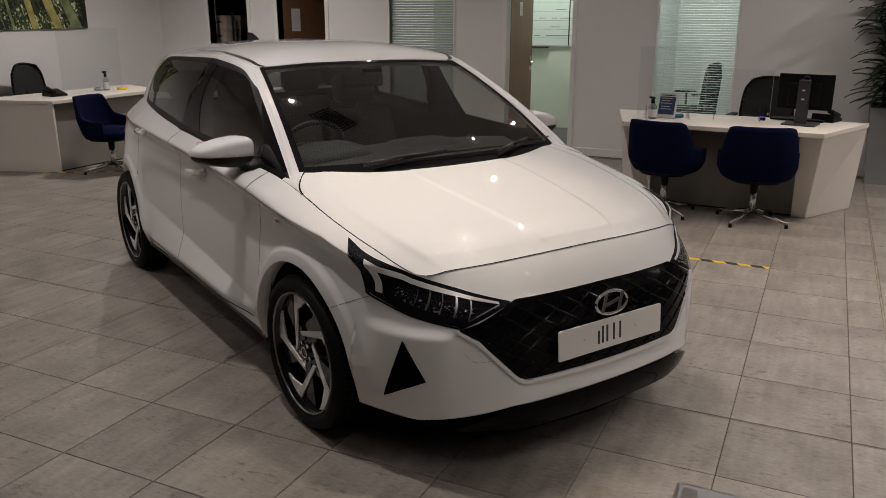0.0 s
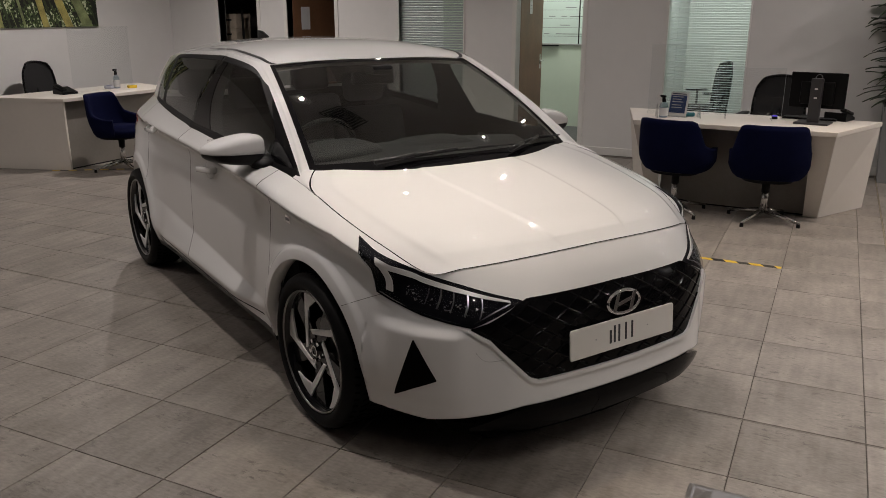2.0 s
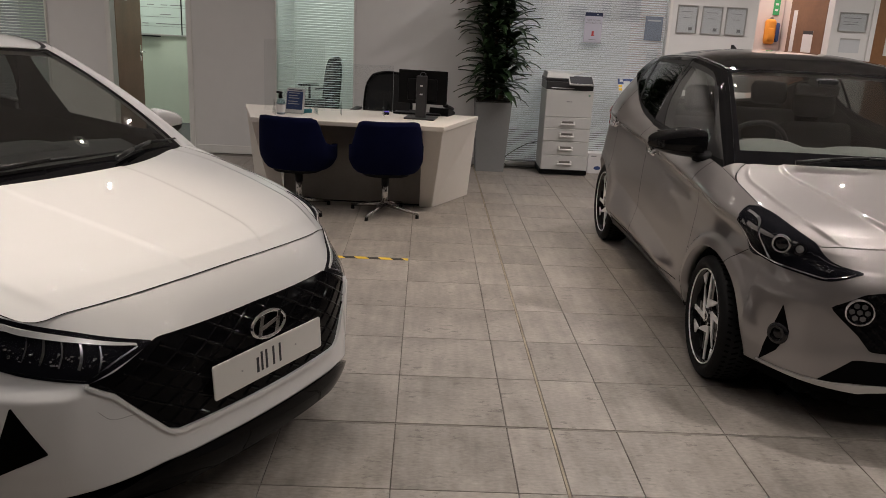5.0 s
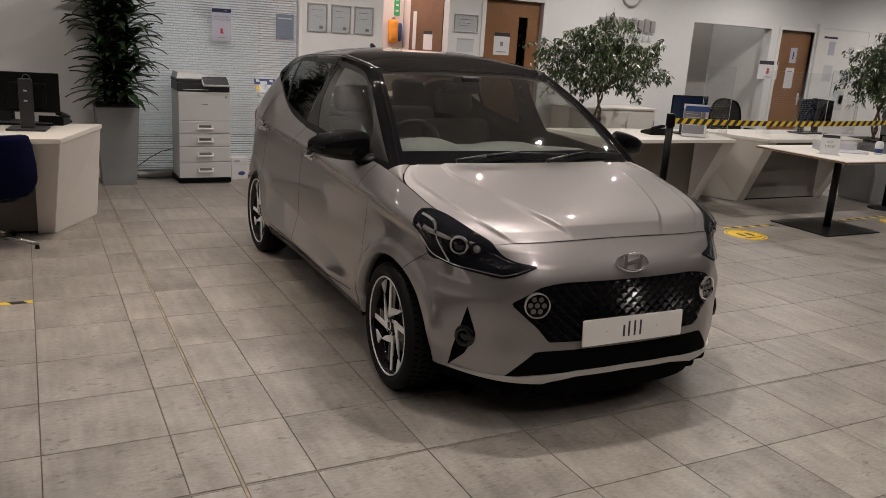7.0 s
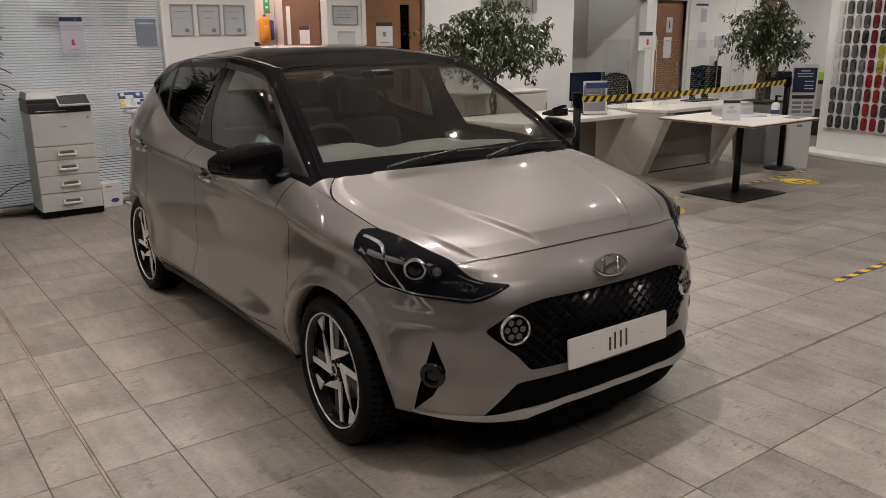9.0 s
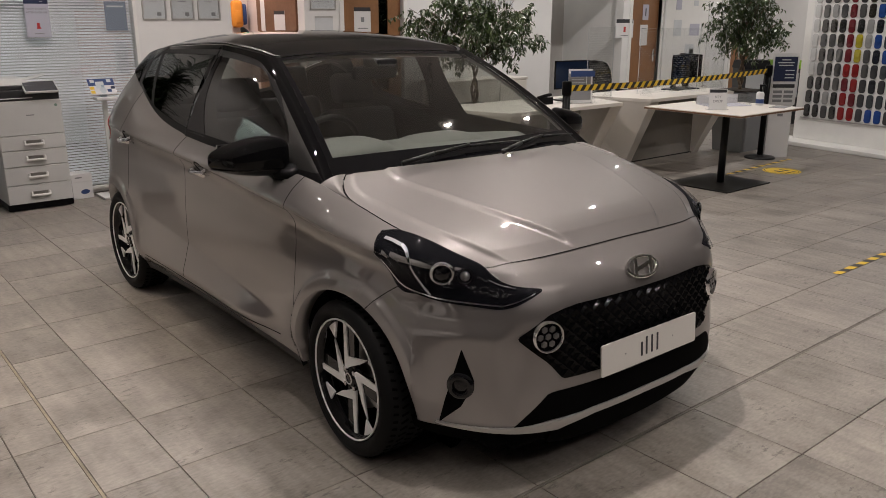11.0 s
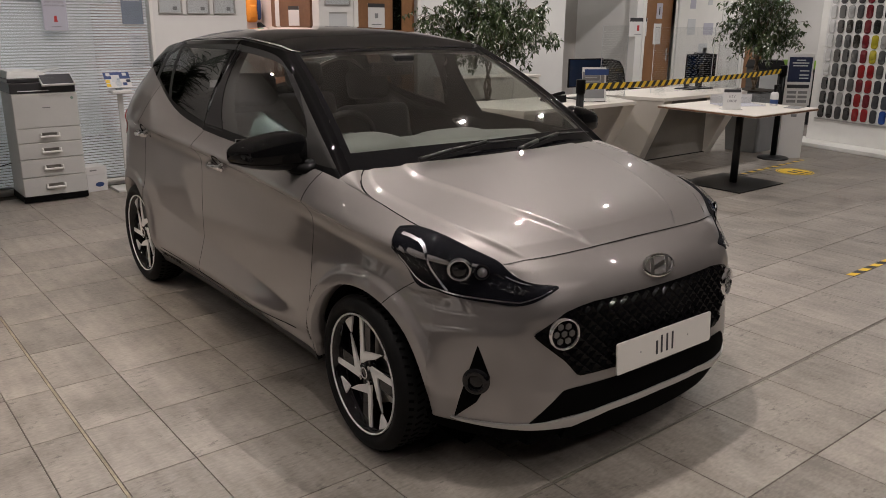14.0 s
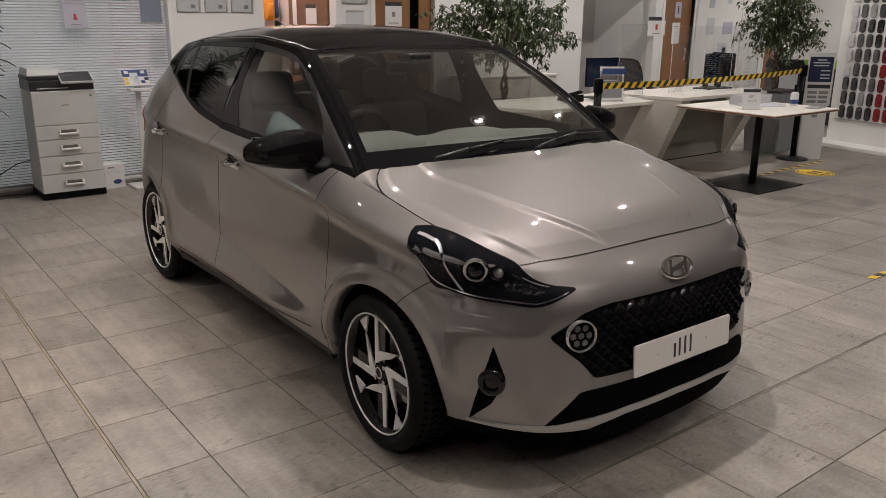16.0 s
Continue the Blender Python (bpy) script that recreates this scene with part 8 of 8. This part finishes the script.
for r in range(9):
    for c in range(16):
        z, x = .42 + r * .172, .175 + c * .118
        if c == 0 and r > 2:
            mat = paints[0]
        elif c in (4, 5) and r < 4:
            mat = reds if (r + c) % 3 else paints[4]
        elif c == 5 and r in (4, 5):
            mat = yellow_p
        elif c == 4:
            mat = paints[4]
        elif r < 3 and c < 2:
            mat = paints[1]
        elif c >= 7:
            mat = rg.choice((paints[8], paints[7], paints[9], paints[8], paints[2]))
        else:
            mat = rg.choice((paints[1], paints[2], paints[3], paints[10], paints[6], paints[2]))
        if mat.name not in rows_of:
            me = cap_mesh.copy()
            me.materials.append(mat)
            rows_of[mat.name] = me
        ob = new("paint_sample", rows_of[mat.name])
        ob.parent = sw
        ob.location = (x, -.029, z + rg.uniform(-.002, .002))


# ---------------------------------------------------------------- seen through the openings
# the office's greenish light is put into the wall and whiteboard colours
tagged(part("wall_office", box(-5.35, -2.0, 8.2, 8.26, 0, CEILING), material("green_lit_wall", (.62, .68, .58), .7, vary=.03, scale=1)), "back wall of a small office, greenish light in its colour", "wall", kind="structure")
tagged(part("office_floor", box(-5.35, -2.0, NORTH + THICK + .001, 8.2, -.006, .001), CARPET), "dark grey office carpet", "floor", kind="structure")
wb = thing("whiteboard", pose(-3.50, 8.198, 1.17), "whiteboard with faint ruled lines and handwriting bars", "whiteboard")
part("board", box(-.62, .62, -.015, 0, 0, 1.0, .002), material("green_lit_board", (.62, .70, .66), .25, vary=.03), wb)
part("frame_rail", box(-.64, .64, -.022, 0, -.02, 0, .002), SILVER, wb)
part("pen_tray", box(-.3, .0, -.06, 0, -.035, -.02, .003), BLACK, wb)
for i in range(7):
    part("ruled_line", box(-.6, .6, -.0165, -.0152, .10 + i * .12, .104 + i * .12), GREY_PRINT, wb)
rg = random.Random(6)
for i in range(22):
    x, z = rg.uniform(-.55, .4), .12 + rg.randrange(7) * .12
    part("writing_bar", box(x, x + rg.uniform(.04, .16), -.0165, -.0152, z + .01, z + .02), GREY_PRINT, wb)
part("mullion", box(.28, .295, -.02, -.0152, 0, 1.0), BLACK, wb)
ca = thing("cupboard", pose(-2.72, 7.85, 0), "white office cupboard with a dark top and small item on it", "cupboard")
part("body", box(-.28, .45, 0, .34, 0, .90, .003), TRIM, ca)
part("top", box(-.30, .47, -.02, .34, .90, .93, .003), COPIER_DARK, ca)
part("door", box(-.275, .08, -.018, 0, .06, .89, .002), TRIM, ca)
th = thing("tape_dispenser", pose(-2.86, 7.95, .93), "black tape dispenser on a cupboard", "tape dispenser")
part("body", box(-.07, .07, -.03, .03, 0, .05, .02, 3), BLACK, th, smooth=True)
part("reel", tube((0, -.02, .07), (0, .02, .07), .04, sides=20), BLACK, th)

tagged(part("wall_passage", box(3.16, 4.56, 7.6, 7.66, 0, CEILING), PINK_WALL), "pale pink end wall of a short passage", "wall", kind="structure")
jk = thing("work_bag", pose(4.41, 7.56, 1.44), "orange and blue bag hanging on the passage wall", "bag")
part("bag", box(-.08, .05, -.07, .035, 0, .31, .04, 3), ORANGE, jk, smooth=True)
part("pocket", box(-.06, .02, -.085, -.06, .05, .2, .02, 2), ORANGE, jk, smooth=True)
part("side_panel", box(.045, .10, -.06, .035, .03, .27, .025, 2), BLUE, jk, smooth=True)
part("hook", box(-.01, .01, -.03, .038, .31, .335, .004), STEEL, jk)
gsn = thing("exit_sign", pose(4.46, 7.598, 1.80), "narrow green sign on the passage wall", "sign")
part("board", box(-.04, .04, -.008, .002, 0, .28, .002), GREEN, gsn)
for i in range(3):
    part("print_bar", box(-.02, .02, -.0092, -.008, .05 + i * .07, .075 + i * .07), PAPER, gsn)
door = thing("door_6", pose(4.56, 6.40, .006, 0, 0, 97.3), "brown passage door standing open with a white sheet on it", "door", kind="structure")
part("leaf", box(0, .74, -.022, .022, 0, 2.03, .002), WOOD, door)
part("vision_pane", box(.58, .66, .0222, .0235, .9, 1.85), PAPER, door, "narrow bright vision panel")
part("sheet", box(.20, .40, .0222, .0245, 1.36, 1.62), PAPER, door)
part("sheet_heading", box(.20, .40, .0246, .0255, 1.58, 1.62), INK, door)
tagged(part("wall_alcove", box(7.95, 9.71, 7.2, 7.26, 0, CEILING), material("alcove_wall", (.42, .40, .38), .75, vary=.05, scale=1)), "grey-lit back wall of an alcove", "wall", kind="structure")
ad = thing("door_7", pose(8.55, 7.195, .006), "closed brown door at the back of an alcove", "door", kind="structure")
part("leaf", box(-.38, .22, -.04, 0, 0, 2.03, .002), WOOD2, ad)
part("sheet", box(-.34, -.26, -.043, -.041, 1.45, 1.6), PAPER, ad)
for px in (-7.45,):
    cab = thing("file_boxes", pose(px, NORTH + .8, 0), "stack of cardboard boxes, the room's darkness put into their colour", "boxes")
    for k in range(4):
        # card is coloured dark in place of the room's missing light
        part("carton", box(-.16, .16, -.15, .15, k * .42, k * .42 + .40, .004), material("shaded_card", (.18, .15, .12), .8, vary=.1), cab)

# cover plate let into the tiles
fb = thing("floor_box", pose(-0.005, -0.68, 0.0), "steel floor socket cover let into the tiles", "floor box", kind="")
part("cover", box(-.11, .11, -.11, .11, .0005, .003, .001), STEEL, fb)
part("inlay", box(-.095, .095, -.095, .095, .003, .004), GREY_PRINT, fb)
part("flap", box(-.085, -.03, -.08, .08, .004, .005), STEEL, fb)
# lamp fittings, drawn for the added fill lamps as well
for (lx, ly), w in zip(SPOTS, WATTS):
    d = thing("downlight", pose(lx, ly, CEILING), "round white recessed ceiling downlight", "ceiling lamp", "ceiling downlights")
    part("lens", lathe([(0, -.006), (.019, -.006), (.019, -.003)], 20), LED, d, "small bright lamp")
    part("ring", lathe([(.06, -.001), (.06, -.012), (.085, -.012), (.09, -.001)], 28), TRIM, d, smooth=True)
# extra glowing lenses added beside the lamps to put glints on the paint
for lx, ly in [(a + .28, b + .1) for a, b in SPOTS[:16] if a > 0]:
    d = thing("accent_lamp", pose(lx, ly, CEILING), "small ceiling lamp added for glints on the paint", "ceiling lamp", "small ceiling accent lamps")
    part("lens", lathe([(0, -.03), (.013, -.03), (.013, -.02)], 16), LED, d, "small bright lamp")
    part("can", lathe([(.03, -.002), (.034, -.032), (.038, -.032), (.04, -.002)], 18), BLACK, d)
vent = thing("ceiling_vent", pose(-2.1, .95, CEILING), "square four-way ceiling air vent with dark louvres", "air vent")
for i in range(5):
    w = .17 - i * .032
    for k in range(4):
        part("slat", turned(slab([(-w, w), (w, w), (w - .018, w - .018), (-w + .018, w - .018)], .006, pose(0, 0, -.012 - i * .003)), Matrix.Rotation(math.pi / 2 * k, 4, "Z")), LINER, vent)

# archive boxes stacked in the unlit room
BOARD = material("grey_board", (0.42, 0.36, 0.29), 0.8, vary=0.3, scale=8)
rack = thing("steel_shelf", pose(-8.03, NORTH + .62, 0), "dark steel shelf in an unlit room", "shelf")
for z in (.30, .78, 1.145):
    part("shelf_board", box(-.28, .30, -.2, .2, z, z + .022, .002), BLACK_METAL, rack)
for px, py in ((-.27, -.19), (.29, -.19), (-.27, .19), (.29, .19)):
    part("post", box(px - .012, px + .012, py - .012, py + .012, 0, 1.62), BLACK_METAL, rack)
for k, z in enumerate((1.168, 1.372)):
    bx = thing("archive_box", pose(-8.06 + .01 * k, NORTH + .60, z), "dull cardboard archive box on a dark shelf", "box", "archive boxes")
    part("carton", box(-.18, .18, -.16, .16, 0, .17, .004), BOARD, bx)
    part("lid", box(-.184, .184, -.164, .164, .135, .20, .004), BOARD, bx)
    part("hand_hole", box(-.10, .10, -.1665, -.1645, .10, .125), INK, bx)

# ---------------------------------------------------------------- floor tiles
TILE_SIZE = 0.45


def tile_mesh(w, d):
    bm = bmesh.new()
    x, y, c = w / 2 - 0.0019, d / 2 - 0.0019, 0.0012
    rings = [[(-x, -y, -0.008), (x, -y, -0.008), (x, y, -0.008), (-x, y, -0.008)], [(-x, -y, -c), (x, -y, -c), (x, y, -c), (-x, y, -c)],
             [(-x + c, -y + c, 0), (x - c, -y + c, 0), (x - c, y - c, 0), (-x + c, y - c, 0)]]
    vs = [[bm.verts.new(p) for p in r] for r in rings]
    for a, b in zip(vs, vs[1:]):
        for i in range(4):
            bm.faces.new((a[i], a[(i + 1) % 4], b[(i + 1) % 4], b[i]))
    bm.faces.new(vs[-1])
    me = bpy.data.meshes.new("tile")
    bm.to_mesh(me)
    bm.free()
    me.materials.append(TILE)
    return me


SPLIT = 0.63            # the long joint that cuts one column of tiles
columns = []
x = -8.55
while x < EAST:
    if abs(x - 0.45) < 0.01:
        columns += [(x, SPLIT - 0.006), (SPLIT + 0.006, x + TILE_SIZE)]
    else:
        columns.append((x, x + TILE_SIZE))
    x = round(x + TILE_SIZE, 4)
shared = {}
far = bmesh.new()
near = 0
for x0, x1 in columns:
    for j in range(-13, 14):
        y0, y1 = j * TILE_SIZE, (j + 1) * TILE_SIZE
        if y1 > NORTH + 0.08 or y0 < SOUTH:
            continue
        if j == 0:
            y0 += 0.004
        if j < 0:
            y0, y1 = y0 - 0.018, y1 - 0.018
        if j == -1:
            y1 += 0.010
        key = (round(x1 - x0, 3), round(y1 - y0, 3))
        if key not in shared:
            shared[key] = tile_mesh(*key)
        if -2.8 < x0 < 4.9 and -2.3 < y0 < 4.6 and near < 300:
            near += 1
            ob = new("tile", shared[key])
            ob.parent = floor
            ob.location = ((x0 + x1) / 2, (y0 + y1) / 2, 0)
        else:
            me = shared[key].copy()
            me.transform(Matrix.Translation(((x0 + x1) / 2, (y0 + y1) / 2, 0)))
            far.from_mesh(me)
            bpy.data.meshes.remove(me)
rest = part("tiles", far, TILE, floor)
tagged(rest, kind="stuff")
for bar in ((SPLIT - 0.005, SPLIT + 0.005, SOUTH, NORTH, -0.006, -0.0015), (WEST, EAST, -0.006, 0.002, -0.006, -0.0018)):
    part("movement_joint", box(*bar), JOINT if bar[1] < 2 else METAL_JOINT, floor, "dull metal movement joint")
